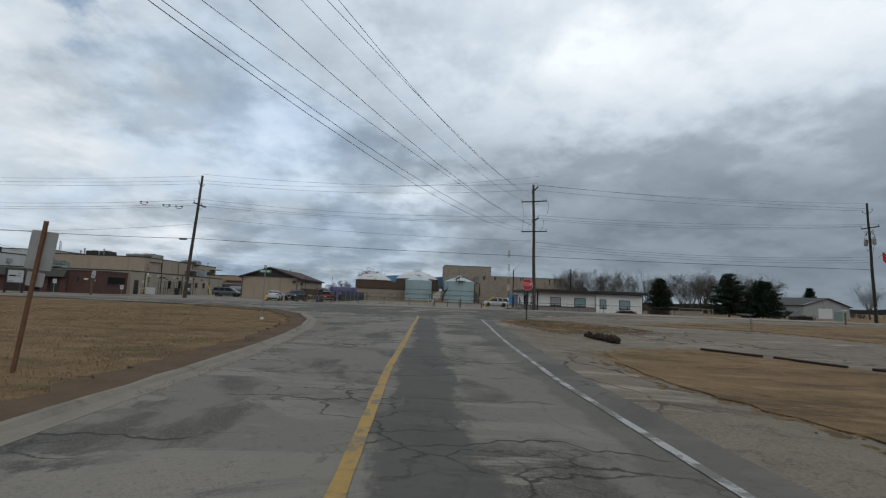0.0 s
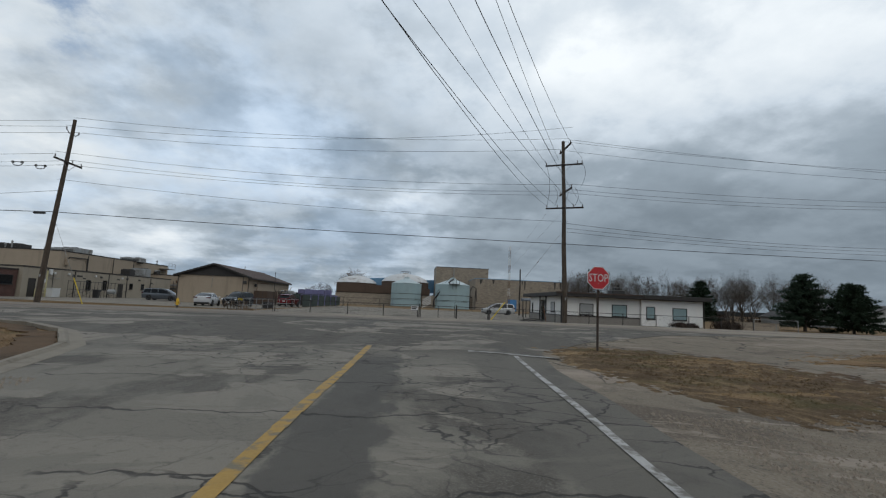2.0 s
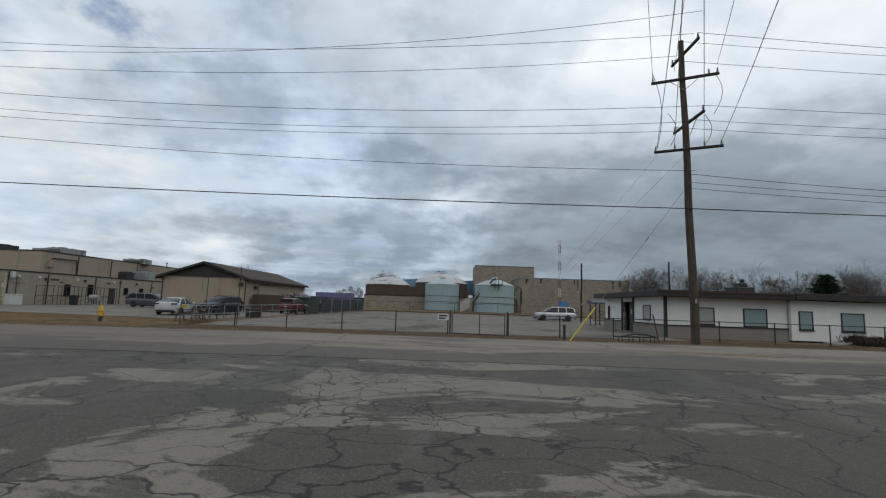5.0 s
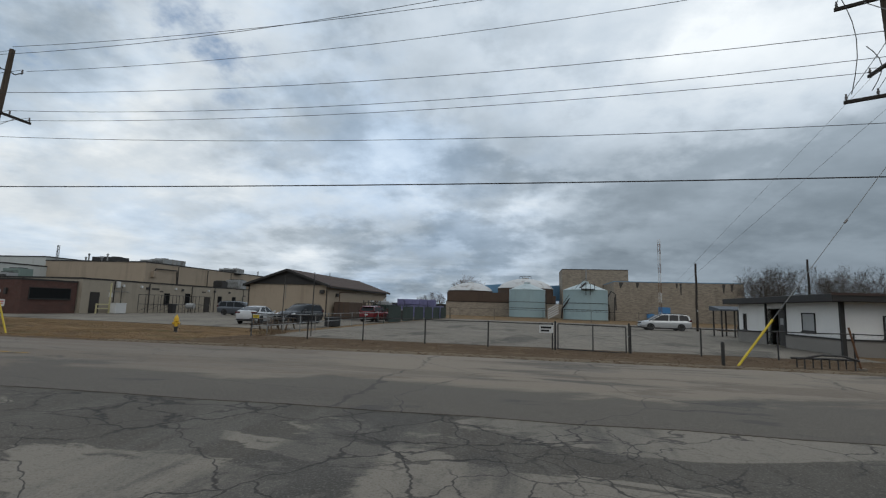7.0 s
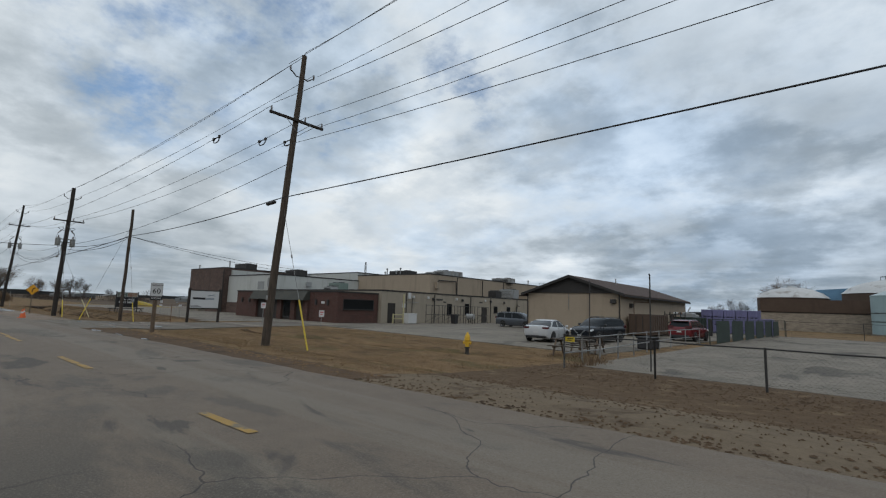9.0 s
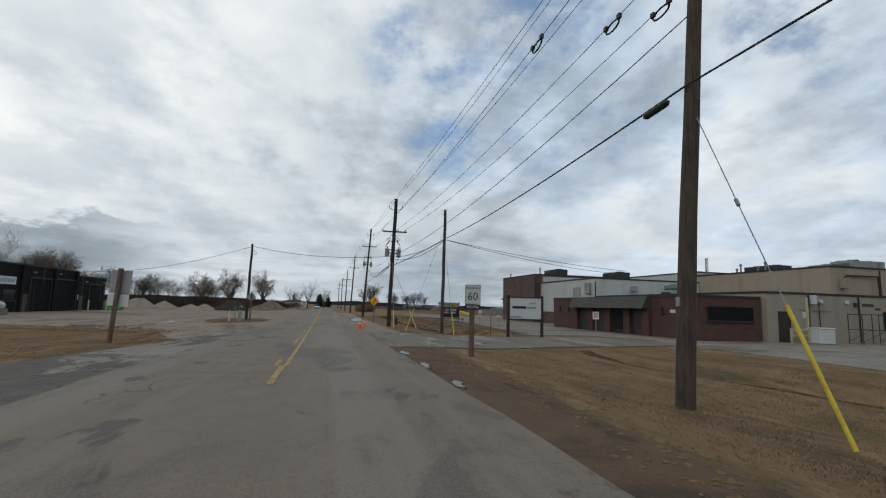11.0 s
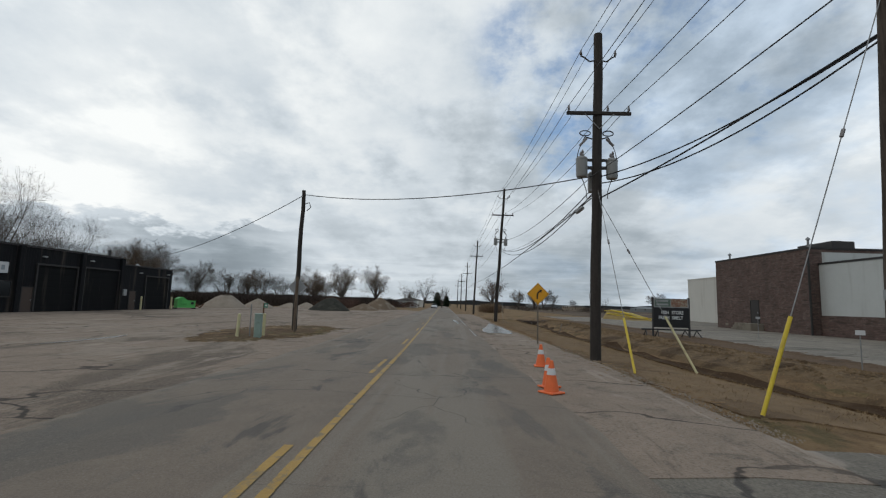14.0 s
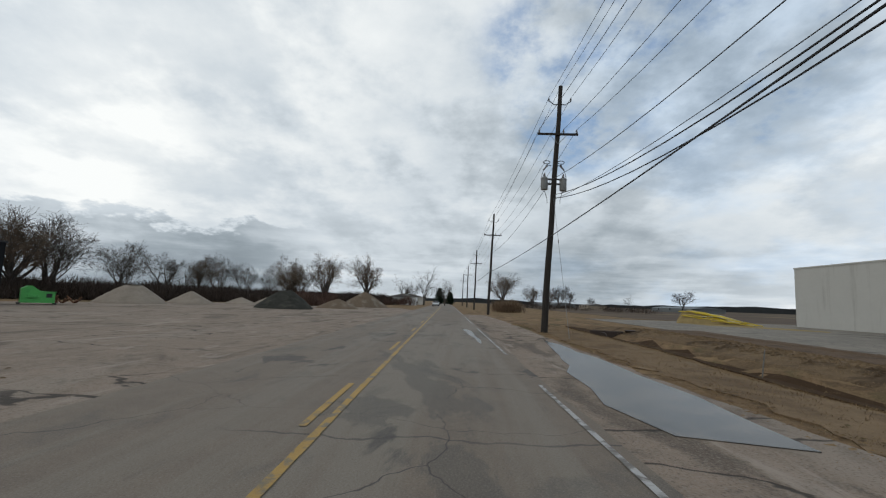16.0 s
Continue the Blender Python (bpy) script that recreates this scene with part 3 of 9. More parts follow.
surface("bin_green", (0.09, 0.42, 0.10), 0.5, 0.12, 2.0, 20.0, 0.05, tint=(0.055, 0.27, 0.07))
surface("box_green", (0.22, 0.29, 0.25), 0.6, 0.12, 2.0, 20.0, 0.05, tint=(0.15, 0.19, 0.16), tint_scale=2.0)
surface("crate_purple", (0.140, 0.137, 0.255), 0.6, 0.15, 2.0, 20.0, 0.1, rnd=0.4)
surface("tarp_green", (0.026, 0.040, 0.034), 0.8, 0.3, 1.0, 20.0, 0.2)
surface("gravel_grey", (0.222, 0.188, 0.152), 0.95, 0.3, 0.8, 12.0, 1.0, spec=0.1)
surface("gravel_dark", (0.032, 0.032, 0.027), 0.95, 0.5, 1.2, 9.0, 1.0, spec=0.1, tint=(0.055, 0.052, 0.042), tint_scale=0.9)
surface("gravel_brown", (0.133, 0.100, 0.071), 0.95, 0.3, 0.8, 12.0, 1.0, spec=0.1, tint=(0.197, 0.176, 0.147))
surface("bark", (0.078, 0.067, 0.058), 0.95, 0.3, 2.0, 14.0, 0.5, build=grain)
surface("twig", (0.068, 0.057, 0.049), 0.95, 0.2, 2.0, 14.0, 0.0)
surface("twig_warm", (0.104, 0.073, 0.050), 0.95, 0.2, 2.0, 14.0, 0.0)
surface("brush", (0.048, 0.034, 0.026), 0.95, 0.3, 0.4, 4.0, 0.0, build=islands)
surface("brush_red", (0.082, 0.047, 0.034), 0.95, 0.3, 0.4, 4.0, 0.0, build=islands)
surface("reed", (0.171, 0.117, 0.072), 0.95, 0.3, 0.6, 4.0, 0.0, build=islands)
surface("needle", (0.020, 0.034, 0.020), 0.9, 0.2, 1.0, 8.0, 0.0, spec=0.15, build=islands)
surface("blade", (0.225, 0.154, 0.086), 0.95, 0.2, 1.0, 8.0, 0.0, spec=0.1, build=islands)
surface("log_bark", (0.027, 0.014, 0.010), 0.95, 0.4, 3.0, 20.0, 1.0, build=grain)
surface("puddle", (0.060, 0.055, 0.048), 0.27, 0.2, 2.0, 7.0, 0.06, spec=0.22, tint=(0.095, 0.082, 0.066), tint_scale=0.9, tint_lo=0.48, tint_hi=0.56)
surface("hill_far", (0.042, 0.045, 0.046), 1.0, 0.2, 0.01, 0.2, 0.0, spec=0.0)
surface("greenhouse", (0.13, 0.14, 0.14), 0.6, 0.1, 0.2, 2.0, 0.0)
surface("flag_red", (0.45, 0.02, 0.03), 0.8, 0.1, 2.0, 20.0, 0.0)
surface("header_green", (0.10, 0.14, 0.115), 0.6, 0.25, 6.0, 30.0, 0.0)
surface("header_picture", (0.20, 0.10, 0.065), 0.6, 0.35, 7.0, 30.0, 0.0, tint=(0.28, 0.24, 0.18), tint_scale=6.0, tint_lo=0.45, tint_hi=0.6)
surface("driveway_dark", (0.135, 0.118, 0.094), 0.8, 0.3, 1.2, 60.0, 0.5, spec=0.3, build=lot_mix)
surface("bag_white", (0.42, 0.42, 0.40), 0.8, 0.3, 2.5, 20.0, 0.5, tint=(0.20, 0.19, 0.17), tint_scale=2.5)
surface("turf_soil", (0.105, 0.073, 0.045), 0.95, 0.4, 2.2, 22.0, 1.0, spec=0.1, tint=(0.185, 0.132, 0.078), tint_scale=1.3, tint_lo=0.47, tint_hi=0.62, build=lawn_mix)
surface("post_dark", (0.040, 0.028, 0.022), 0.8, 0.3, 3.0, 25.0, 0.2)
surface("sand", (0.155, 0.120, 0.083), 0.95, 0.3, 1.6, 30.0, 0.6, spec=0.1, tint=(0.095, 0.070, 0.048), tint_scale=0.7, tint_lo=0.52, tint_hi=0.66)

# ---- shape helpers ----


class Shape:
    """Collects vertices and faces for one mesh."""

    def __init__(self):
        self.v, self.f = [], []

    def add(self, vs, fs):
        k = len(self.v)
        self.v += [tuple(p) for p in vs]
        self.f += [tuple(i + k for i in f) for f in fs]
        return self

    def box(self, x0, x1, y0, y1, z0, z1, b=0.0):
        if b <= 0:
            vs = [(x, y, z) for z in (z0, z1) for y in (y0, y1) for x in (x0, x1)]
            return self.add(vs, [(0, 2, 3, 1), (4, 5, 7, 6), (0, 1, 5, 4), (2, 6, 7, 3), (0, 4, 6, 2), (1, 3, 7, 5)])
        bm = bmesh.new()
        bmesh.ops.create_cube(bm, size=1)
        for v in bm.verts:
            v.co = ((x0 + x1) / 2 + v.co.x * (x1 - x0), (y0 + y1) / 2 + v.co.y * (y1 - y0), (z0 + z1) / 2 + v.co.z * (z1 - z0))
        bmesh.ops.bevel(bm, geom=bm.edges[:], offset=b, segments=1, affect="EDGES")
        bm.verts.index_update()
        self.add([v.co for v in bm.verts], [[v.index for v in f.verts] for f in bm.faces])
        bm.free()
        return self

    def tube(self, pts, radii, n=8, caps=True):
        """A round bar through points."""
        rings, base = [], len(self.v)
        pts = [Vector(p) for p in pts]
        if not hasattr(radii, "__len__"):
            radii = [radii] * len(pts)
        side = None
        for i, p in enumerate(pts):
            d = (pts[min(i + 1, len(pts) - 1)] - pts[max(i - 1, 0)]).normalized()
            if side is None:
                side = d.orthogonal().normalized()
            side = (side - d * side.dot(d)).normalized()
            up = d.cross(side)
            for j in range(n):
                a = 2 * math.pi * j / n
                self.v.append(tuple(p + (side * math.cos(a) + up * math.sin(a)) * radii[i]))
        for i in range(len(pts) - 1):
            for j in range(n):
                a, b = base + i * n + j, base + i * n + (j + 1) % n
                self.f.append((a, b, b + n, a + n))
        if caps:
            self.f.append(tuple(base + j for j in reversed(range(n))))
            self.f.append(tuple(base + (len(pts) - 1) * n + j for j in range(n)))
        return self

    def prism(self, profile, a, b, axis="y"):
        """A flat outline pushed from a to b along an axis; the outline lies in the two others."""
        n = len(profile)

        def at(p, q):
            return {"x": (q, p[0], p[1]), "y": (p[0], q, p[1]), "z": (p[0], p[1], q)}[axis]

        vs = [at(p, a) for p in profile] + [at(p, b) for p in profile]
        fs = [tuple(range(n)), tuple(range(2 * n - 1, n - 1, -1))] + [(i, n + i, n + (i + 1) % n, (i + 1) % n) for i in range(n)]
        return self.add(vs, fs)

    def lathe(self, profile, n=24, c=(0, 0)):
        base = len(self.v)
        for r, z in profile:
            for j in range(n):
                a = 2 * math.pi * j / n
                self.v.append((c[0] + r * math.cos(a), c[1] + r * math.sin(a), z))
        for i in range(len(profile) - 1):
            for j in range(n):
                a, b = base + i * n + j, base + i * n + (j + 1) % n
                self.f.append((a, b, b + n, a + n))
        self.f.append(tuple(base + j for j in reversed(range(n))))
        self.f.append(tuple(base + (len(profile) - 1) * n + j for j in range(n)))
        return self

    def mesh(self, name, mat, smooth=False):
        me = bpy.data.meshes.new(name)
        me.from_pydata(self.v, [], self.f)
        bm = bmesh.new()
        bm.from_mesh(me)
        bmesh.ops.recalc_face_normals(bm, faces=bm.faces)
        bm.to_mesh(me)
        bm.free()
        me.materials.append(MATS[mat])
        if smooth:
            me.polygons.foreach_set("use_smooth", [True] * len(me.polygons))
            me.set_sharp_from_angle(angle=radians(38))
        return me


def part(name, shape, mat, parent=None, label="", smooth=False, at=None):
    ob = new(name, shape.mesh(name, mat, smooth))
    ob.parent = parent
    if at is not None:
        ob.matrix_basis = at
    return tagged(ob, label)


def smooth_step(a, b, x):
    k = min(1.0, max(0.0, (x - a) / (b - a)))
    return k * k * (3 - 2 * k)


ROAD_X = (-400, -70, -61, -55, -49, -43, -38, -28, -10, -4, 40, 120)
ROAD_Z = (0, -0.02, 0, 0.07, 0.14, 0.20, 0.22, 0.34, 0.40, 0.42, 0.42, 0.1)


SWALE_X = (-42, -32, -25, -18, -13)
SWALE_Y = (59.6, 58.7, 59.9, 61.0, 61.6)
DITCH_X = (-106, -97, -88, -81, -68, -59, -54, -48)
DITCH_Y = (54.6, 55.9, 55.8, 55.1, 55.5, 55.5, 56.2, 56.9)


def mid(x):
    """The main road's centre line."""
    return 46.4 + 0.024 * x


def land(x, y):
    """Height of the ground: the main road lies on a low bank, with a ditch along its north side."""
    d, r = y - mid(x), float(np.interp(x, ROAD_X, ROAD_Z))
    w = 1 - smooth_step(4, 9.5, d) if d > 0 else 1 - smooth_step(2, 20 - 7.5 * smooth_step(4, 8, x), -d)
    z = r * w
    if d < 0:
        z -= 0.16 * smooth_step(20, 30, -d) * smooth_step(-25, -15, x)
        z -= 0.33 * smooth_step(4.8, 9.5, x) * smooth_step(14, 24, -d)
    e = y - float(np.interp(x, DITCH_X, DITCH_Y))
    if -2.6 < e < 4.5:
        deep = -0.34 * (1 - smooth_step(0.1, 2.2 if e < 0 else 0.6, abs(e))) + 0.26 * smooth_step(0.6, 1.9, e) * (1 - smooth_step(2.4, 4.4, e))
        z += deep * smooth_step(48.2, 50.5, -x) * (1 - smooth_step(98, 106, -x))
    e = abs(y - float(np.interp(x, SWALE_X, SWALE_Y)))
    if e < 1.6 and -40 < x < -13:
        z -= 0.28 * (1 - smooth_step(0.1, 1.0, e)) * smooth_step(13, 16, -x) * (1 - smooth_step(36, 39, -x))
    return z


def thing(name, x, y, z=None, rz=0.0, label="", category="", group="", kind=""):
    ob = new(name)
    ob.empty_display_size = 0.3
    ob.matrix_basis = pose(x, y, land(x, y) if z is None else z, 0, 0, rz)
    return tagged(ob, label, category, group, kind)


# ---- ground and paving ----


def lines(*spans):
    out = []
    for a, b, s in spans:
        out += list(np.arange(a, b, s))
    return out


def build_ground():
    xs = lines((-3000, -1000, 500), (-1000, -200, 100), (-200, -140, 10), (-140, 70, 1), (70, 200, 10), (200, 1000, 100), (1000, 3001, 500))
    ys = lines((-3000, -1000, 500), (-1000, -100, 100), (-100, -10, 10), (-10, 50, 1), (50, 63, 0.35), (63, 76, 1), (76, 200, 8), (200, 1000, 100), (1000, 3001, 500))
    s = Shape()
    rng = random.Random(3)
    for y in ys:
        for x in xs:
            near = -140 < x < 70 and -10 < y < 76
            s.v.append((x, y, land(x, y) - 0.05 + (rng.uniform(-0.015, 0.015) if near else 0)))
    n = len(xs)
    for j in range(len(ys) - 1):
        for i in range(n - 1):
            a = j * n + i
            s.f.append((a, a + 1, a + n + 1, a + n))
    ob = part("ground", s, "dry_lawn", None, "dormant brown lawn and bare ground", True)
    tagged(ob, "", "ground", "", "structure")


def ragged(poly, step=1.2, amount=0.15, seed=1):
    """The outline with its sides broken into short uneven pieces."""
    rng, out = random.Random(seed), []
    for (ax, ay), (bx, by) in zip(poly, poly[1:] + poly[:1]):
        d = math.hypot(bx - ax, by - ay)
        k = max(1, min(80, int(d / step)))
        for i in range(k):
            t = i / k
            out.append((ax + (bx - ax) * t + rng.uniform(-amount, amount), ay + (by - ay) * t + rng.uniform(-amount, amount)))
    return out


def sheet(name, poly, off, mat, label, category, step=1.0, rag=0.0, seed=1, kind="structure", crown=0.0):
    """A paved or grown area that lies on the ground, cut along a grid so that it follows the land."""
    poly = ragged(poly, max(step, 1.2) if rag < 0.25 else 0.45, rag * (1 if rag < 0.25 else 0.7), seed) if rag else poly
    bm = bmesh.new()
    bm.faces.new([bm.verts.new((x, y, 0)) for x, y in poly])
    xs, ys = [p[0] for p in poly], [p[1] for p in poly]
    for axis, lo, hi in ((0, min(xs), max(xs)), (1, min(ys), max(ys))):
        k = math.ceil(lo / step) * step
        while k < hi:
            co, no = ((k, 0, 0), (1, 0, 0)) if axis == 0 else ((0, k, 0), (0, 1, 0))
            bmesh.ops.bisect_plane(bm, geom=bm.verts[:] + bm.edges[:] + bm.faces[:], plane_co=co, plane_no=no, dist=1e-4)
            k += step
    rim = [e for e in bm.edges if e.is_boundary]
    onrim = {v for e in rim for v in e.verts}
    for v in bm.verts:
        v.co.z = land(v.co.x, v.co.y) + off + (0 if v in onrim else crown)
    low = bmesh.ops.extrude_edge_only(bm, edges=rim)
    for el in low["geom"]:
        if isinstance(el, bmesh.types.BMVert):
            el.co.z -= 0.14
    bmesh.ops.recalc_face_normals(bm, faces=bm.faces)
    me = bpy.data.meshes.new(name)
    bm.to_mesh(me)
    bm.free()
    me.materials.append(MATS[mat])
    return tagged(new(name, me), label, category, "", kind)


def stripe(name, pts, width, mat, label, off=0.036, dashes=None, seed=1):
    """A painted line along points, with worn uneven edges."""
    rng, s = random.Random(seed), Shape()
    run = 0.0
    for (ax, ay), (bx, by) in zip(pts, pts[1:]):
        d = math.hypot(bx - ax, by - ay)
        k = max(1, int(d / 0.7))
        nx, ny = -(by - ay) / d * width / 2, (bx - ax) / d * width / 2
        for i in range(k):
            if dashes and (run + d * i / k) % dashes[1] > dashes[0]:
                continue
            row = []
            for t in (i / k, (i + 1) / k):
                x, y = ax + (bx - ax) * t, ay + (by - ay) * t
                w = 1 + rng.uniform(-0.10, 0.10)
                row += [(x + nx * w, y + ny * w), (x - nx * w, y - ny * w)]
            s.add([(x, y, land(x, y) + off) for x, y in row], [(0, 1, 3, 2)])
        run += d
    ob = part(name, s, mat, None, label)
    return tagged(ob, "", "road marking", "", "structure")


def along(x0, x1, d, step=8.0):
    k = max(1, int(abs(x1 - x0) / step))
    return [(x0 + (x1 - x0) * i / k, mid(x0 + (x1 - x0) * i / k) + d) for i in range(k + 1)]


build_ground()
far_field = [(-1500, 70), (-135, 72), (-118, 120), (-80, 160), (-60, 900), (-1500, 900)]
sheet("field", far_field, -0.02, "field_soil", "ploughed dark soil of a flat field", "field", 40.0)
# plant yard, parking lots, dirt verges
sheet("plant_yard", [(-128, 62.5), (-75, 62.8), (-62, 61.8), (-57, 61.2), (-50.6, 60.6), (-50.0, 66.5), (-48, 68.5), (-30, 67.5), (-14, 66.0), (-13.2, 118), (-60, 124), (-140, 118)], -0.012, "parking_asphalt", "pale worn asphalt yard in front of the plant", "yard", 2.0, 0.12, 3)
sheet("parking_lot", [(-12.6, 60.4), (17.0, 60.2), (17.6, 76), (40, 78), (40, 108), (-12.4, 112)], -0.008, "parking_asphalt", "pale worn asphalt parking lot behind a fence", "parking lot", 2.0, 0.1, 4)
sheet("verge", [(-13, 49.2), (8, 49.9), (36, 50.6), (70, 51.5), (70, 60), (17, 60.6), (-13.4, 60.8), (-14, 55)], -0.02, "wood_chips", "bare dirt verge strewn with wood chips", "verge", 1.0, 0.2, 5)
sheet("sand_strip", [(-13, 49.3), (8, 50.0), (36, 50.7), (70, 51.6), (70, 53.6), (36, 53.4), (17, 53.9), (4, 53.2), (-6, 53.8), (-13.2, 53.0)], -0.012, "sand", "pale tan sandy strip beside the road", "verge", 1.0, 0.35, 34)
sheet("shoulder", [(-46, 47.5), (-13, 48.3), (-12.5, 50.8), (-30, 51.0), (-36, 51.6), (-47, 51.4)], -0.012, "dirt", "brown dirt shoulder beside the main road", "shoulder", 1.0, 0.15, 6)
sheet("driveway", [(-35.8, 48.5), (-37.4, 52.4), (-38.4, 55.5), (-39.6, 58.4), (-41.5, 69), (-47.9, 69), (-47.6, 62.6), (-47.2, 58.7), (-48.3, 55.9), (-49.8, 52.0), (-49, 47.5)], 0.004, "driveway_dark", "cracked dark asphalt driveway", "driveway", 1.0, 0.12, 7)
sheet("paved_shoulder", [(-48, 47.6), (-125, 45.6), (-125, 49.6), (-100, 50.4), (-80, 50.7), (-64, 51.3), (-56, 51.4), (-48.5, 51.2)], 0.012, "gravel_lot", "dusty paved shoulder beside the main road", "shoulder", 1.0, 0.15, 8)
sheet("gravel_yard", [(-40, 41.6), (-62, 42.0), (-132, 41.0), (-150, 36), (-140, 8), (-104, 2), (-60, 2), (-52, 14), (-53.5, 25), (-51, 31), (-44, 38.0), (-40, 39.4)], -0.006, "gravel_lot", "dusty grey gravel and concrete yard", "yard", 1.0, 0.2, 9)
sheet("side_pavement", [(3.4, -40), (70, -40), (70, 43.4), (5, 43.2), (5, 16), (3.5, 8)], -0.004, "apron_lot", "dusty grey gravel and asphalt apron", "pavement", 1.0)
# roads
sheet("road", [(-3.3, -40), (-3.3, 11.5), (-3.4, 14.4), (-3.8, 21.5), (-4.5, 25.7), (-6.0, 30.0), (-8.1, 32.9), (-10.4, 34.6), (-16, 36.3), (-26, 38.4), (-37, 40.0), (-44, 40.6), (-47, 42.2), (-47, 45.5), (24, 46.5), (24, 43.0), (15, 41.0), (9.5, 37.0), (6.4, 33.0), (5.7, 29), (5.2, 20), (4.5, 10), (4.3, -40)], 0.012, "asphalt_side", "cracked and patched grey asphalt side road", "road", 1.0, 0.05, 10)
sheet("road", [(x, y) for x, y in along(-420, 150, -3.6, 20)] + [(x, y) for x, y in along(150, -420, 3.5, 20)], 0.022, "asphalt_main", "patched grey-brown asphalt main road", "road", 1.0, 0.06, 11)
# grass on the paving
sheet("lawn", [(7.6, 17.3), (9.7, 19.8), (13.3, 20.6), (14.8, 18.6), (16, 16), (22, 12.5), (69, 0), (69, -39), (8.7, -39), (7.9, 5.0), (6.6, 10.6), (6.75, 13.9)], 0.03, "dry_lawn", "dormant brown lawn beside the apron", "lawn", 1.0, 0.26, 12, crown=0.015)
sheet("grass_island", [(7.3, 31.3), (7.4, 33.4), (8.6, 34.9), (10.4, 34.6), (12.4, 32.4), (12.8, 28.6), (10.8, 26.6), (8.9, 26.0), (7.6, 28.0)], 0.008, "turf_soil", "small dormant grass island under the stop sign", "grass", 1.0, 0.26, 13, crown=0.012)
sheet("grass_strip", [(16, 33.0), (19.8, 31.8), (24.7, 30.0), (27.5, 26), (42, 20), (69, 13), (69, 40.4), (34, 39.4), (22, 36.8)], 0.02, "dry_lawn", "strip of dormant grass between apron and road", "grass", 1.0, 0.26, 14, crown=0.012)
sheet("dirt_island", [(-62.8, 36.2), (-62.3, 37.1), (-63.3, 37.9), (-65.4, 38.6), (-67.5, 39.2), (-73.0, 38.9), (-75.2, 37.2), (-74.0, 35.8), (-70.8, 34.9), (-66.7, 35.0)], 0.002, "turf_soil", "low island of bare dirt and dead grass", "dirt", 0.5, 0.34, 15, crown=0.03)
sheet("dirt_strip", [(-4.75, -20), (-4.7, 8), (-4.9, 18), (-5.5, 24.5), (-6.9, 29.6), (-9.0, 32.4), (-11.4, 33.9), (-15, 35.2), (-15, 36.1), (-10.7, 34.55), (-8.4, 32.9), (-6.3, 30.05), (-4.85, 25.7), (-4.15, 21.5), (-3.75, 14.4), (-3.65, 8), (-3.65, -20)], -0.004, "dirt", "strip of bare trodden dirt behind the curb", "dirt", 1.0, 0.3, 33)
# the far bank's shaded line is painted: a dark strip up its face
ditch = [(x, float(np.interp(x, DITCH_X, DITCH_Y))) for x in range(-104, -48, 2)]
sheet("ditch_bed", [(x, y - 0.20 + 0.06 * math.sin(x * 1.3)) for x, y in ditch] + [(x, y + 0.24 + 0.08 * math.sin(x * 1.7) + 0.08 * math.sin(x * 0.6)) for x, y in reversed(ditch)], 0.004, "shaded_mud", "eroded ditch along the road, bank shade painted into its colour", "ditch", 0.35, 0.12, 31)
sheet("bank", [(x, y + 0.26) for x, y in ditch] + [(x, 60.4 + 0.3 * math.sin(x * 0.5) + 0.012 * (-50 - x)) for x, y in reversed(ditch)], -0.016, "bank_turf", "rough dead turf on the ditch bank", "bank", 0.7, 0.10, 35)
sheet("soil_strip", [(x, 60.1 + 0.25 * math.sin(x * 0.7) + 0.012 * (-50 - x)) for x in range(-104, -50, 2)] + [(x, 62.3 + 0.15 * math.sin(x * 0.4) + 0.055 * max(0, -60 - x)) for x in range(-52, -106, -2)], -0.006, "dirt", "dark bare soil along the edge of the yard", "soil", 1.0, 0.3, 36)
sheet("tan_strip", [(x, 51.7 + 0.012 * (x + 50) + 0.15 * math.sin(x * 0.8)) for x in range(-104, -50, 2)] + [(x, y - 0.9 + 0.2 * math.sin(x * 0.9)) for x, y in reversed(ditch)], -0.022, "tan_turf", "flattened tan dead grass between road and ditch", "grass", 0.7, 0.3, 37)
sheet("ditch_bed", [(x, float(np.interp(x, SWALE_X, SWALE_Y)) - 0.12) for x in range(-38, -14, 2)] + [(x, float(np.interp(x, SWALE_X, SWALE_Y)) + 0.34 + 0.1 * math.sin(x * 1.3)) for x in range(-16, -40, -2)], 0.0, "shaded_mud", "shallow dark swale line in the plant lawn", "ditch", 0.5, 0.12, 32)
for k, poly in enumerate(([(-73.0, 50.4), (-73.4, 48.9), (-75.0, 48.6), (-76.6, 48.75), (-78.6, 48.9), (-81.0, 49.3), (-83.5, 49.6), (-86, 49.8), (-88.5, 50.1), (-86, 50.3), (-83.5, 50.4), (-80, 50.6), (-76, 50.6)], [(-85, 47.1), (-90, 46.8), (-94, 46.6), (-94, 46.9), (-88, 47.2)])):
    sheet("puddle", poly, 0.026, "puddle", "thin puddle on the road edge", "puddle", 0.5, 0.10, 20 + k)
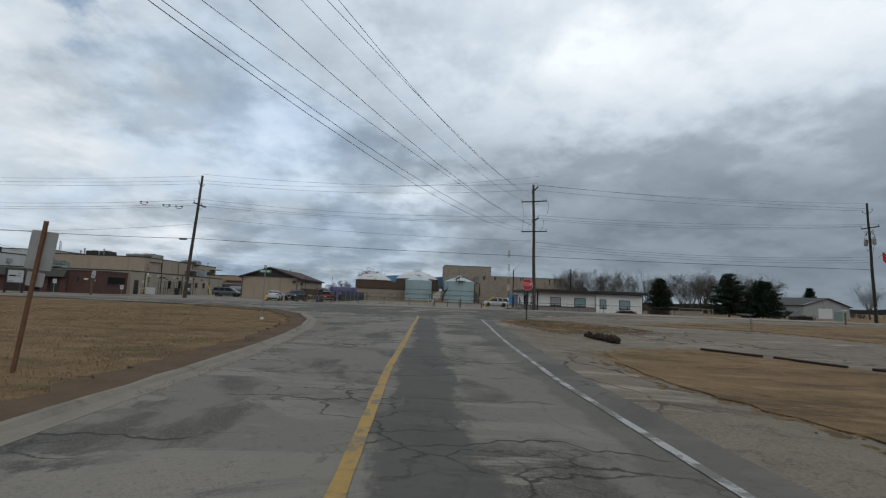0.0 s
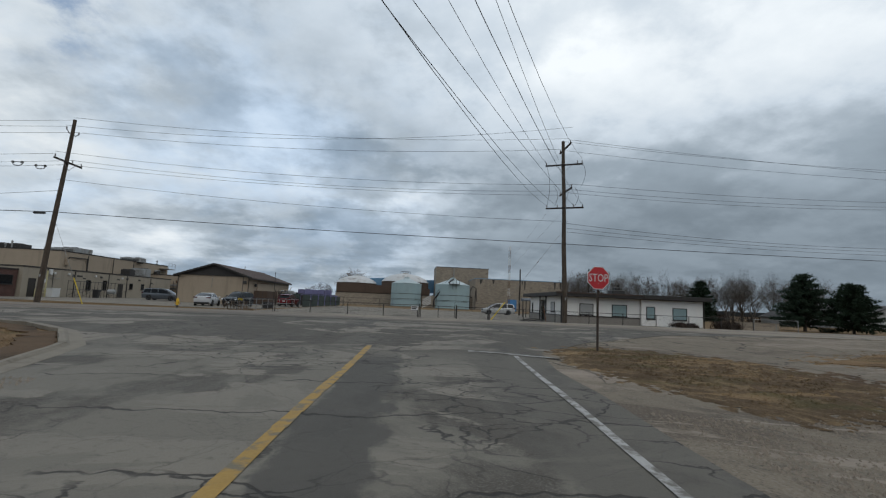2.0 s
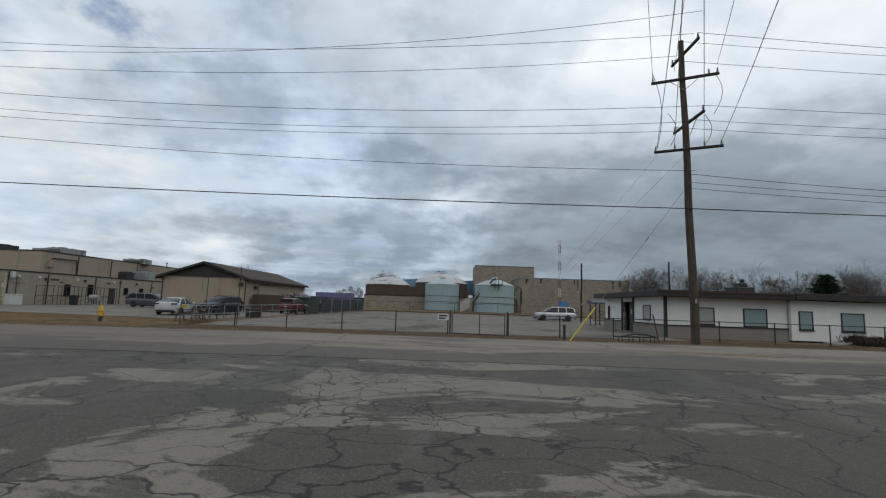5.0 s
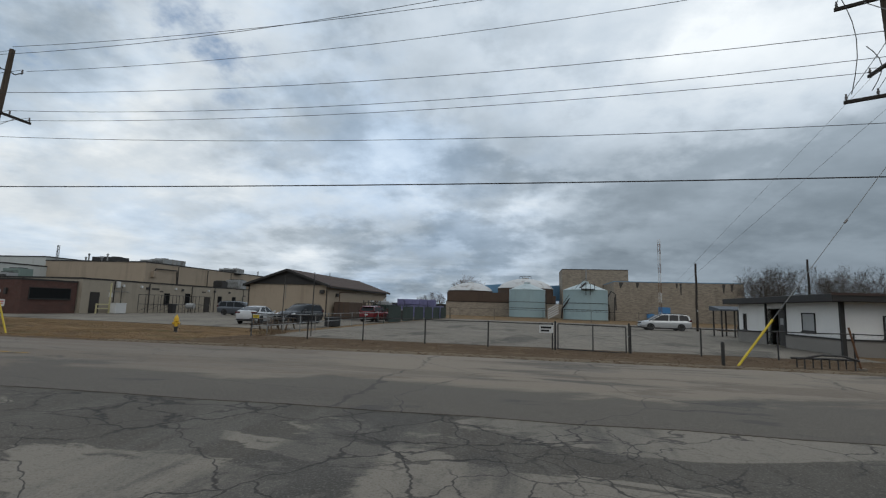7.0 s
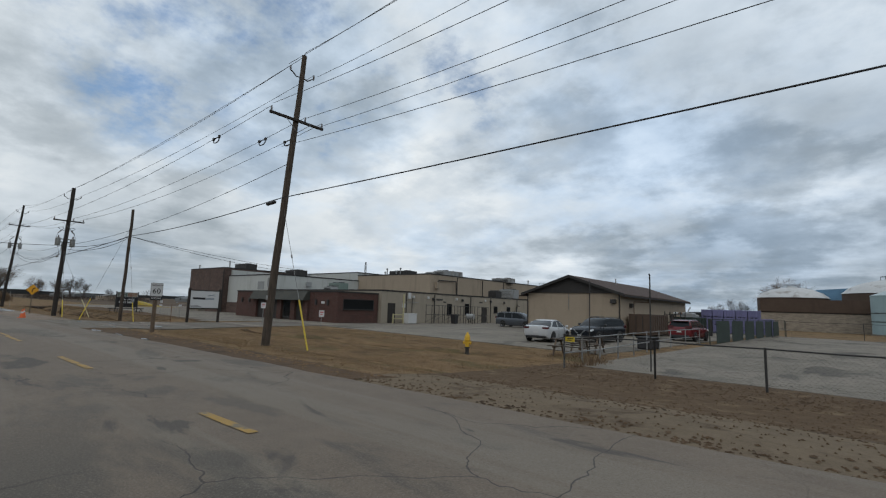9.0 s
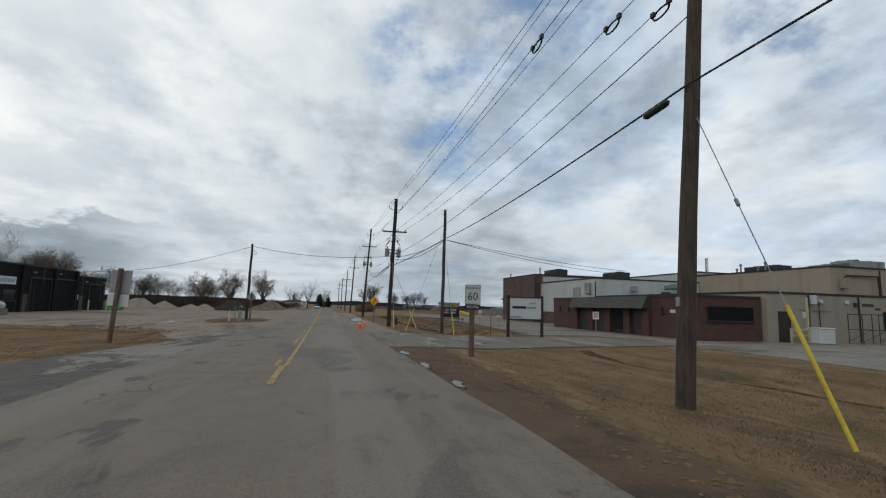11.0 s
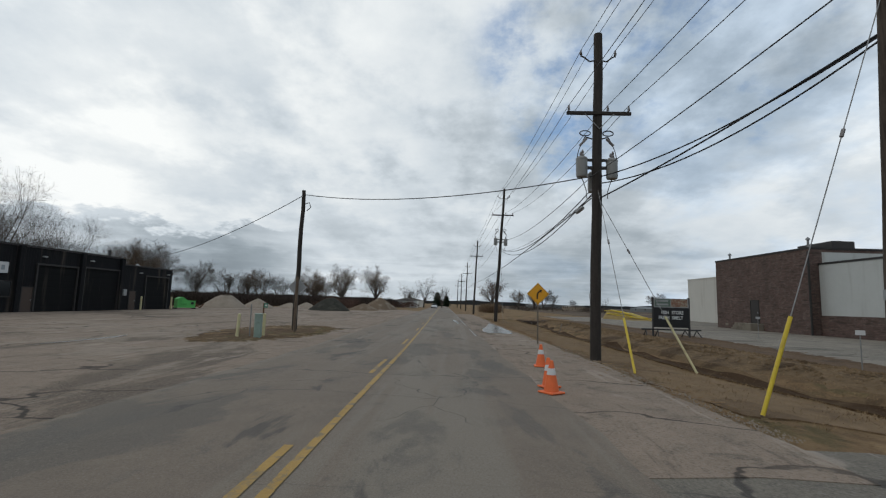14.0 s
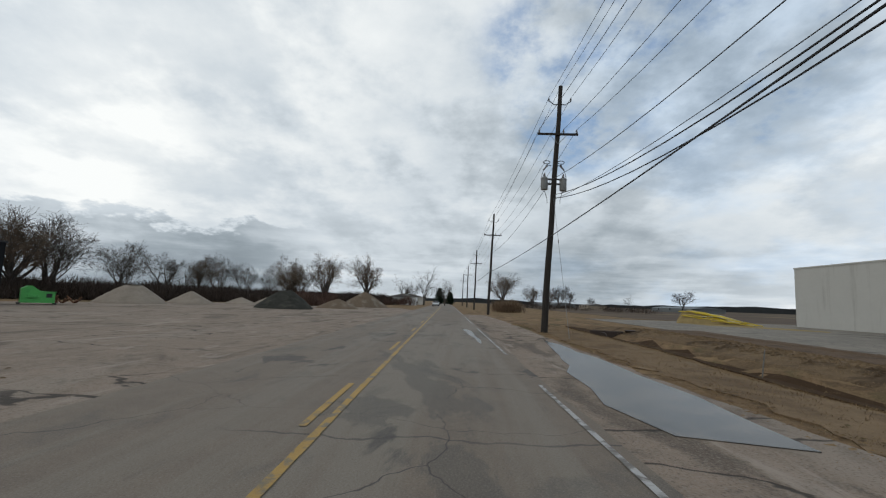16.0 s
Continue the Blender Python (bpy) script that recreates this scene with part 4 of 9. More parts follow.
for k, (px, py, w, d) in enumerate(((-43.2, 52.4, 1.0, 0.16), (-46.0, 51.0, 0.7, 0.2), (-39.3, 51.4, 0.9, 0.14), (-41.6, 54.6, 1.2, 0.28), (-26.0, 49.5, 0.5, 0.12), (-29.1, 49.35, 0.7, 0.14), (-33.4, 49.35, 0.8, 0.14), (-56.0, 30.8, 2.6, 0.25), (-51.5, 32.2, 1.6, 0.2), (-61.5, 32.6, 2.2, 0.3))):
    pts = [(px + w * math.cos(a) * (1 + 0.3 * math.sin(3 * a + k)), py + d * math.sin(a) * (1 + 0.3 * math.cos(2 * a))) for a in np.linspace(0, 6.0, 14)]
    sheet("puddle", pts, 0.012 if k < 4 else 0.006 if k < 7 else 0.0, "puddle", "shallow puddle in the broken asphalt", "puddle", 0.5, 0.09, 40 + k)
# paint
stripe("road_line", [(0.15, -40), (0.3, 11.3), (0.7, 23.6), (1.0, 32.2)], 0.17, "line_yellow", "worn yellow centre line", 0.022, None, 1)
stripe("road_line", [(3.3, -40), (3.8, 10.3), (4.55, 23.0), (5.2, 31.3)], 0.13, "line_white", "worn white edge line", 0.022, None, 2)
stripe("stop_line", [(3.9, 31.75), (6.5, 31.5)], 0.22, "line_white", "worn white stop line", 0.025, None, 3)
stripe("road_line", along(-420, -29, -0.02), 0.11, "line_yellow", "yellow centre line of the main road", 0.032, None, 4)
stripe("road_line", along(-400, -29, -0.27), 0.11, "line_yellow", "broken yellow line of the main road", 0.032, (3.0, 9.0), 5)
stripe("road_line", along(-29, -10, -0.1), 0.14, "line_yellow", "broken yellow line of the main road", 0.032, (2.6, 8.5), 6)
stripe("road_line", along(10, 140, -0.1), 0.14, "line_yellow", "broken yellow line of the main road", 0.032, (2.6, 8.5), 7)
stripe("road_line", along(-400, -70, 3.3), 0.08, "line_white", "worn white edge line of the main road", 0.032, (14.0, 19.0), 8)


def build_curb():
    pts = [(-3.45, -30), (-3.45, 0), (-3.45, 11.5), (-3.55, 14.4), (-3.95, 21.5), (-4.65, 25.7), (-6.1, 30.1), (-8.2, 33.0), (-10.5, 34.7), (-15, 36.2)]
    fine = []
    for (ax, ay), (bx, by) in zip(pts, pts[1:]):
        d = math.hypot(bx - ax, by - ay)
        k = max(1, int(d / 0.75))
        fine += [(ax + (bx - ax) * i / k, ay + (by - ay) * i / k) for i in range(k)]
    rng, s = random.Random(5), Shape()
    prof = [(-0.17, -0.05), (-0.17, 0.075), (-0.05, 0.085), (0.0, 0.06), (0.05, 0.02), (0.36, 0.012), (0.36, -0.1)]
    for i, (x, y) in enumerate(fine):
        a, b = fine[max(i - 1, 0)], fine[min(i + 1, len(fine) - 1)]
        dx, dy = b[0] - a[0], b[1] - a[1]
        d = math.hypot(dx, dy)
        nx, ny = dy / d, -dx / d
        sag = rng.uniform(-0.018, 0.012)
        for u, w in prof:
            u += rng.uniform(-0.02, 0.02)
            s.v.append((x + nx * u, y + ny * u, land(x, y) + w + (sag if w > 0.03 else 0) + 0.006))
        if i:
            m = len(prof)
            for j in range(m - 1):
                p = (i - 1) * m + j
                s.f.append((p, p + 1, p + m + 1, p + m))
    tagged(part("curb", s, "concrete", None, "worn crumbling concrete curb and gutter"), "", "curb", "", "structure")


build_curb()

# ---- buildings ----


def window(parent, x, y, z, w, h, face="s", pane="glass_dark", frame_mat="fascia_dark", label=""):
    """A window on a wall that faces south, east, north or west; x, y, z is the middle of its sill line on the wall."""
    turn = {"s": 0, "e": 90, "n": 180, "w": 270}[face]
    m = pose(x, y, z, 0, 0, turn)
    fr = Shape()
    t = 0.07
    for a, b, c, d in ((-w / 2, w / 2, 0, t), (-w / 2, w / 2, h - t, h), (-w / 2, -w / 2 + t, t, h - t), (w / 2 - t, w / 2, t, h - t)):
        fr.box(a, b, -0.05, 0.02, c, d)
    f = part("window", fr, frame_mat, parent, label or "window in a dark frame", at=m)
    part("pane", Shape().box(-w / 2 + t, w / 2 - t, -0.022, 0.0, t, h - t), pane, f)
    part("sill", Shape().box(-w / 2 - 0.05, w / 2 + 0.05, -0.10, 0.0, -0.06, 0.0), frame_mat, f)
    return f


def door(parent, x, y, z, w, h, face="s", mat="door_dark", label="closed dark door", handle=True):
    turn = {"s": 0, "e": 90, "n": 180, "w": 270}[face]
    m = pose(x, y, z, 0, 0, turn)
    fr = Shape()
    for a, b, c, d in ((-w / 2 - 0.08, -w / 2, 0, h + 0.08), (w / 2, w / 2 + 0.08, 0, h + 0.08), (-w / 2, w / 2, h, h + 0.08)):
        fr.box(a, b, -0.06, 0.02, c, d)
    dr = part("door", Shape().box(-w / 2, w / 2, -0.03, 0.015, 0.01, h), mat, parent, label, at=m)
    part("frame", fr, "fascia_dark", dr)
    if handle:
        part("handle", Shape().box(w / 2 - 0.14, w / 2 - 0.08, -0.09, -0.03, 1.0, 1.12), "galvanized", dr)
    return dr


def downpipe(parent, x, y, z0, z1, mat="fascia_dark", r=0.06):
    return part("downpipe", Shape().tube([(x, y, z0), (x, y, z1)], r, 8), mat, parent)


def rooftop_unit(x, y, z, l, w, h, mat="hvac_grey", label="grey rooftop ventilation unit", rz=0.0):
    u = thing("rooftop_unit", x, y, z, rz, label, "ventilation unit", "rooftop units")
    part("cabinet", Shape().box(-l / 2, l / 2, -w / 2, w / 2, 0.15, h, 0.03), mat, u)
    for sx in (-1, 1):
        part("skid", Shape().box(sx * l * 0.35 - 0.06, sx * l * 0.35 + 0.06, -w / 2, w / 2, -0.08, 0.15), "iron_dark", u)
    for k in (-0.25, 0.25):
        part("fan_grille", Shape().lathe([(0.05, h), (w * 0.28, h), (w * 0.30, h + 0.10), (w * 0.26, h + 0.12), (0.05, h + 0.06)], 14, (l * k, 0)), "iron_dark", u)
    lv = Shape()
    for i in range(6):
        lv.box(-l * 0.42, l * 0.42, -w / 2 - 0.03, -w / 2, 0.3 + i * (h - 0.5) / 6, 0.34 + i * (h - 0.5) / 6)
    part("louvre", lv, "iron_dark", u)
    return u


def vent_pipe(x, y, z, h, r=0.12, cap=True):
    u = thing("roof_vent", x, y, z, 0, "galvanized roof vent pipe", "vent", "roof vents")
    part("pipe", Shape().tube([(0, 0, -0.1), (0, 0, h)], r, 8), "galvanized", u)
    if cap:
        part("cap", Shape().lathe([(r * 1.9, h - 0.05), (r * 1.9, h + 0.05), (0.02, h + 0.22)], 10), "galvanized", u)


def block(name, x0, x1, y0, y1, h, mat, label, roof="roof_gravel", trim="fascia_dark", rz=0.0, category="building"):
    """A flat-roofed block with a parapet; its empty stands at the south-east corner, so that x runs to minus."""
    b = thing(name, x1, y0, -0.06, rz, label, category)
    w, d, t = x1 - x0, y1 - y0, 0.25
    for nm, box in (("wall", (-w, 0, 0, t)), ("wall", (-w, 0, d - t, d)), ("wall", (-w, -w + t, t, d - t)), ("wall", (-t, 0, t, d - t))):
        part(nm, Shape().box(*box, 0, h), mat, b)
    part("roof", Shape().box(-w + t, -t, t, d - t, h - 0.45, h - 0.2), roof, b)
    c = Shape()
    o = 0.05
    for bx in ((-w - o, o, -o, t + o), (-w - o, o, d - t - o, d + o), (-w - o, -w + t + o, t + o, d - t - o), (-t - o, o, t + o, d - t - o)):
        c.box(*bx, h, h + 0.16)
    part("parapet_cap", c, trim, b)
    return b


# brown brick end block
b = block("brick_building", -97.9, -84.2, 77.2, 100, 7.45, "brick_brown", "tall weathered brown brick plant building", rz=1.4)
door(b, -7.2, 0, 0.75, 1.15, 2.25, "s", "door_dark", "dark brown steel side door above a landing")
part("landing", Shape().box(-8.4, -6.0, -1.3, 0, 0.0, 0.75, 0.03), "concrete", b)
for i in range(3):
    part("step", Shape().box(-9.3 + 0.3 * i, -8.4, -1.2, -0.1, 0, 0.25 * (i + 1)), "concrete", b)
part("pilaster", Shape().box(-0.75, 0.10, -0.16, 0, 0, 7.3), "brick_brown", b)
part("downpipe", Shape().tube([(0.25, -0.2, 0), (0.25, -0.2, 7.2)], 0.09, 8), "fascia_dark", b)
for px in (-12.2, -9.8):
    part("bracing", Shape().box(px, px + 0.5, -0.03, 0, 0.35, 0.6), "concrete", b)
part("upper_wall", Shape().box(0.0, 0.03, 1.2, 22.6, 5.9, 7.2), "white_siding", b, "white sheeted upper wall")
# white metal block with brick foot
w = block("metal_building", -84.15, -68.9, 78.4, 94.0, 6.07, "white_siding", "pale ribbed metal plant building on a brick foot", rz=1.4)
part("brick_foot", Shape().box(-15.2, 0.05, -0.12, 0, 0, 1.75), "brick_brown", w)
part("brick_foot", Shape().box(0, 0.12, 0, 15.5, 0, 1.75), "brick_brown", w)
window(w, -4.4, 0, 4.0, 1.9, 1.1, "s", "hvac_grey", "hvac_grey", "louvred vent in the metal wall")
part("louvre", Shape().box(-2.0, -0.9, -0.35, 0, 4.2, 5.6, 0.03), "hvac_grey", w)
for k, (yy, ww) in enumerate(((5.0, 0.9), (10.0, 0.7))):
    part("wall_vent", Shape().box(0, 0.35, yy, yy + ww, 4.6, 5.3, 0.03), "hvac_grey", w)
part("downpipe", Shape().tube([(0.08, -0.06, 1.7), (0.08, -0.06, 5.7)], 0.07, 8), "fascia_dark", w)
# higher white block behind
block("metal_building", -88, -70, 94.3, 118, 7.6, "white_siding", "taller pale metal building at the back", rz=1.4)
# tan upper plant hall
t = block("plant_hall", -69.6, -52.5, 94.3, 128, 7.0, "tan_wall", "tan rendered plant hall with a dark roof edge", rz=1.0)
for yy in (6.5, 13.5, 20.0):
    downpipe(t, 0.06, yy, 0, 6.9)
pipe = Shape().tube([(0.2, 1.2, 5.4), (0.2, 1.8, 6.2), (0.2, 6.0, 6.25), (0.2, 6.2, 3.9)], 0.09, 8)
part("wall_pipe", pipe, "fascia_dark", t)
part("bracket", Shape().box(0, 0.5, 1.1, 1.7, 4.9, 5.9, 0.04), "tan_wall", t)
for yy in (16.5, 17.4):
    part("vent_stub", Shape().tube([(0.15, yy, 4.0), (0.15, yy, 5.1)], 0.06, 6), "iron_dark", t)
# low tan wing
l = block("plant_wing", -68.8, -45.6, 78.9, 116, 3.75, "wing_wall", "low grey-tan rendered wing of the plant", rz=1.0)
# no opening is cut: the slab's dark colour stands for the doorway's shade
door(l, 0, 1.6, 0, 1.0, 2.3, "e", "door_dark", "flat dark slab painted as the shade of a doorway", False)
for yy in (4.0, 9.2, 17.0):
    downpipe(l, 0.07, yy, 0, 3.7)
for yy, zz in ((12.3, 1.1), (16.2, 1.2), (23.4, 1.5), (27.0, 1.5)):
    window(l, 0, yy, zz, 1.0, 1.5 if yy < 20 else 1.0, "e", "glass_dark", "fascia_dark", "dark narrow window")
for yy in (5.2, 7.9, 13.7, 20.5):
    part("wall_lamp", Shape().box(0, 0.22, yy - 0.14, yy + 0.14, 3.1, 3.4, 0.03), "sign_white", l, "white wall lamp")
part("meter_box", Shape().box(0, 0.3, 4.2, 4.6, 3.0, 3.7, 0.03), "sign_white", l, "white electric meter box")
part("notice", Shape().box(0, 0.03, 3.4, 3.9, 1.9, 2.4), "sign_white", l, "small white notice")
part("conduit", Shape().tube([(0.1, 5.0, 3.2), (0.1, 5.0, 0.4)], 0.035, 6), "iron_dark", l)
part("conduit", Shape().tube([(0.12, 3.0, 2.6), (0.12, 6.2, 2.55)], 0.03, 6), "galvanized", l)
for yy, zz, ww, hh in ((9.6, 2.95, 1.3, 0.25), (11.0, 2.7, 0.6, 0.18), (19.2, 2.9, 0.8, 0.2)):
    part("stain", Shape().box(0, 0.012, yy, yy + ww, zz, zz + hh), "stain_dark", l, "dark weathered patch on the wall")
for yy, zz in ((8.7, 2.95), (14.9, 3.0), (21.8, 3.05), (25.5, 3.0)):
    part("wall_vent", Shape().box(0, 0.18, yy, yy + 0.35, zz, zz + 0.3, 0.02), "iron_dark", l, "small dark wall vent")
for yy in (22.0, 29.5):
    downpipe(l, 0.07, yy, 0, 3.7, "iron_dark", 0.05)
door(l, 0, 20.4, 0, 1.1, 2.2, "e", "door_dark", "dark steel side door")
part("gooseneck", Shape().tube([(0.3, 29.0, 0), (0.3, 29.0, 2.4), (0.45, 29.1, 2.8), (0.7, 29.2, 2.6)], 0.08, 8), "iron_dark", l, "dark bent vent pipe")
for zz in (2.2, 4.2, 5.6):
    part("duct", Shape().tube([(0.35, 27.5, zz), (0.35, 31.5, zz + 0.25)], 0.17, 8), "iron_dark" if zz < 4 else "galvanized", t, "insulated duct on the wall")
part("fan_housing", Shape().tube([(0.1, 28.4, 5.0), (0.7, 28.4, 5.0)], 0.75, 14), "iron_dark", t, "round dark fan housing")
part("platform", Shape().box(0.0, 2.0, 29.8, 33.0, 6.2, 6.35), "galvanized", t, "steel platform with a guard rail")
for yy in (29.9, 31.4, 32.9):
    part("rail_post", Shape().tube([(1.95, yy, 6.35), (1.95, yy, 7.5)], 0.03, 5), "galvanized", t)
part("guard_rail", Shape().tube([(1.95, 29.9, 7.5), (1.95, 32.9, 7.5)], 0.03, 5).tube([(1.95, 29.9, 6.95), (1.95, 32.9, 6.95)], 0.025, 5), "galvanized", t)
k = block("plant_link", -52.3, -31.5, 118.5, 127, 4.7, "tan_wall", "tan link block behind the gabled building", rz=1.0)
for i, zz in enumerate((2.0, 2.7, 3.5)):
    part("pipe_run", Shape().tube([(-16.5 + i, -0.5, zz), (-1.0 - i * 1.5, -0.5, zz)], 0.13 + 0.05 * i, 8), ("iron_dark", "galvanized", "rust")[i], k, "long pipe on the wall")
for xx in (-15, -10, -5):
    part("pipe_support", Shape().tube([(xx, -0.5, 0), (xx, -0.5, 3.6)], 0.07, 6), "iron_dark", k)
part("vessel", Shape().tube([(-13, -1.6, 1.5), (-8.5, -1.6, 1.5)], 0.8, 14), "galvanized", k, "horizontal steel vessel")
# red brick office in front
r = block("office_building", -68.6, -45.9, 73.0, 78.7, 3.3, "brick_red", "low dark red brick office with a green canopy", rz=1.0)
window(r, 0, 2.9, 1.5, 4.3, 1.15, "e", "glass_dark", "fascia_dark", "wide dark ribbon window")
part("canopy", Shape().prism([(-0.9, 2.35), (0, 2.35), (0, 3.42), (-0.35, 3.42)], -17.6, -5.2, "x"), "canopy_green", r, "dark green ribbed entrance canopy")
# flat dark sheet paints the shade under the canopy; no recess is built
part("entrance_recess", Shape().box(-17.4, -5.4, -0.02, 0.0, 0.02, 2.35), "door_dark", r, "flat dark panel, shade of the glazed entrance in its colour")
for px in (-17.2, -14.2, -11.2, -8.2, -5.6):
    part("brick_pier", Shape().box(px - 0.45, px + 0.45, -0.30, -0.02, 0, 2.35), "brick_red", r)
window(r, -9.7, -0.04, 0.3, 1.6, 1.95, "s", "glass_dark", "fascia_dark", "tall dark entrance glazing")
for px in (-21.0, -19.0, -3.8, -1.6):
    part("wall_lamp", Shape().box(px - 0.13, px + 0.13, -0.2, 0, 1.9, 2.5, 0.02), "iron_dark", r)
part("house_plate", Shape().box(-2.9, -2.3, -0.03, 0, 2.05, 2.3), "sign_white", r, "small white plate")

for args in ((-91, 84, 7.35, 4.5, 2.2, 1.5, "iron_dark", "dark rooftop cooling unit"), (-64.5, 100, 6.85, 4.6, 2.4, 1.3, "iron_dark", "dark rooftop cooling unit"), (-73.0, 84, 5.95, 3.4, 2.0, 1.25, "iron_dark", "dark rooftop cooling unit"), (-78.0, 88, 5.95, 3.0, 1.8, 1.0), (-57.5, 103, 6.8, 6.5, 2.4, 1.25, "hvac_grey", "long grey rooftop duct housing"), (-54.6, 99.5, 6.8, 2.2, 1.8, 1.1), (-54.0, 116, 6.8, 4.0, 2.0, 1.0), (-60.5, 83.5, 3.5, 2.6, 1.6, 1.5, "hvac_green", "green rooftop ventilation unit"), (-58, 80.5, 3.5, 1.6, 1.2, 0.8), (-50, 112, 3.6, 2.6, 2.2, 1.9), (-49.5, 107, 3.6, 1.6, 1.6, 1.4, "iron_dark", "dark steel rooftop machine housing")):
    rooftop_unit(*args)
for px, py, pz, ph in ((-66.5, 98, 6.8, 1.6), (-67.6, 98.5, 6.8, 1.1), (-63.0, 97, 6.8, 1.0), (-62.2, 97.2, 6.8, 1.5), (-86.5, 79, 7.3, 1.3), (-97, 78, 7.3, 0.9), (-53.5, 124, 6.8, 1.0)):
    vent_pipe(px, py, pz, ph, 0.1)


def lattice_mast(x, y, z, h, w, name="lattice_mast", mats=("galvanized",), label="small lattice mast on the roof"):
    u = thing(name, x, y, z, 0, label, "mast")
    k = max(1, int(round(h / (w * 1.6))))
    step = h / k
    per = max(1, k // (len(mats) * 3))
    for m in range(len(mats)):
        s = Shape()
        for i in range(k):
            if (i // per) % len(mats) != m:
                continue
            z0, z1 = i * step, (i + 1) * step
            legs = [(w / 2 * math.cos(a), w / 2 * math.sin(a)) for a in (0.5, 2.6, 4.7)]
            for j, (px, py) in enumerate(legs):
                qx, qy = legs[(j + 1) % 3]
                s.tube([(px, py, z0), (px, py, z1)], 0.035, 4, False)
                s.tube([(px, py, z0), (qx, qy, z1)], 0.022, 3, False)
                s.tube([(px, py, z1), (qx, qy, z1)], 0.022, 3, False)
        if s.v:
            part("lattice", s, mats[m], u)
    return u


lattice_mast(-69.5, 95.5, 6.9, 2.6, 0.35)
lattice_mast(27.9, 138, 0, 16.9, 0.62, "radio_mast", ("sign_white", "rust"), "tall red and white lattice radio mast")


# gabled tan building
def gabled():
    x0, x1, y0, y1, e, rg = -30.8, -20.85, 86.6, 110.0, 4.05, 5.75
    g = thing("gabled_building", (x0 + x1) / 2, y0, -0.06, 1.0, "tan block building with a brown shingled gable roof", "building")
    h, d = (x1 - x0) / 2, y1 - y0
    part("wall", Shape().box(-h, h, 0, 0.25, 0, e), "tan_wall", g)
    part("wall", Shape().box(-h, h, d - 0.25, d, 0, e), "tan_wall", g)
    part("wall", Shape().box(-h, -h + 0.25, 0.25, d - 0.25, 0, e), "tan_wall", g)
    part("wall", Shape().box(h - 0.25, h, 0.25, d - 0.25, 0, e), "tan_wall", g)
    part("gable", Shape().prism([(-h - 0.35, e - 0.08), (h + 0.35, e - 0.08), (0, rg - 0.12)], -0.12, 0.2), "fascia_dark", g, "dark boarded gable end")
    part("gable", Shape().prism([(-h, e), (h, e), (0, rg - 0.12)], d - 0.2, d + 0.1), "fascia_dark", g)
    for sx in (-1, 1):
        o = 0.45
        fall = (rg - e) / h
        prof = [(0, rg), (sx * (h + o), e - fall * o), (sx * (h + o), e - fall * o - 0.16), (0, rg - 0.16)]
        part("roof", Shape().prism(prof, -0.5, d + 0.5), "shingle_brown", g)
        part("bargeboard", Shape().prism([(0, rg + 0.02), (sx * (h + o), e - fall * o + 0.02), (sx * (h + o), e - fall * o - 0.24), (0, rg - 0.24)], -0.56, -0.5), "fascia_dark", g)
        part("gutter", Shape().box(sx * (h + o) - 0.07, sx * (h + o) + 0.07, -0.45, d + 0.45, e - fall * o - 0.25, e - fall * o - 0.1), "fascia_dark", g)
        downpipe(g, sx * (h - 0.12), -0.08, 0, e - 0.2)
    part("conduit", Shape().tube([(-0.2, -0.05, 2.3), (-0.2, -0.05, 4.6)], 0.03, 6), "galvanized", g)
    part("wall_lamp", Shape().box(h - 0.9, h - 0.4, -0.35, 0, 3.0, 3.4, 0.04), "iron_dark", g)
    part("vent", Shape().box(h, h + 0.3, 2.2, 2.6, 2.7, 3.1, 0.03), "iron_dark", g, "small dark wall vent")
    part("conduit", Shape().tube([(h + 0.06, 3.4, 0.3), (h + 0.06, 3.4, 3.3), (h + 0.06, 9.0, 3.35)], 0.04, 6), "rust", g)
    part("roof_pipe", Shape().tube([(1.2, 9.0, 5.2), (1.2, 9.0, 6.0)], 0.06, 6), "galvanized", g)
    door(g, h, 17.0, 0, 1.0, 2.1, "e", "door_brown", "brown steel door")


gabled()


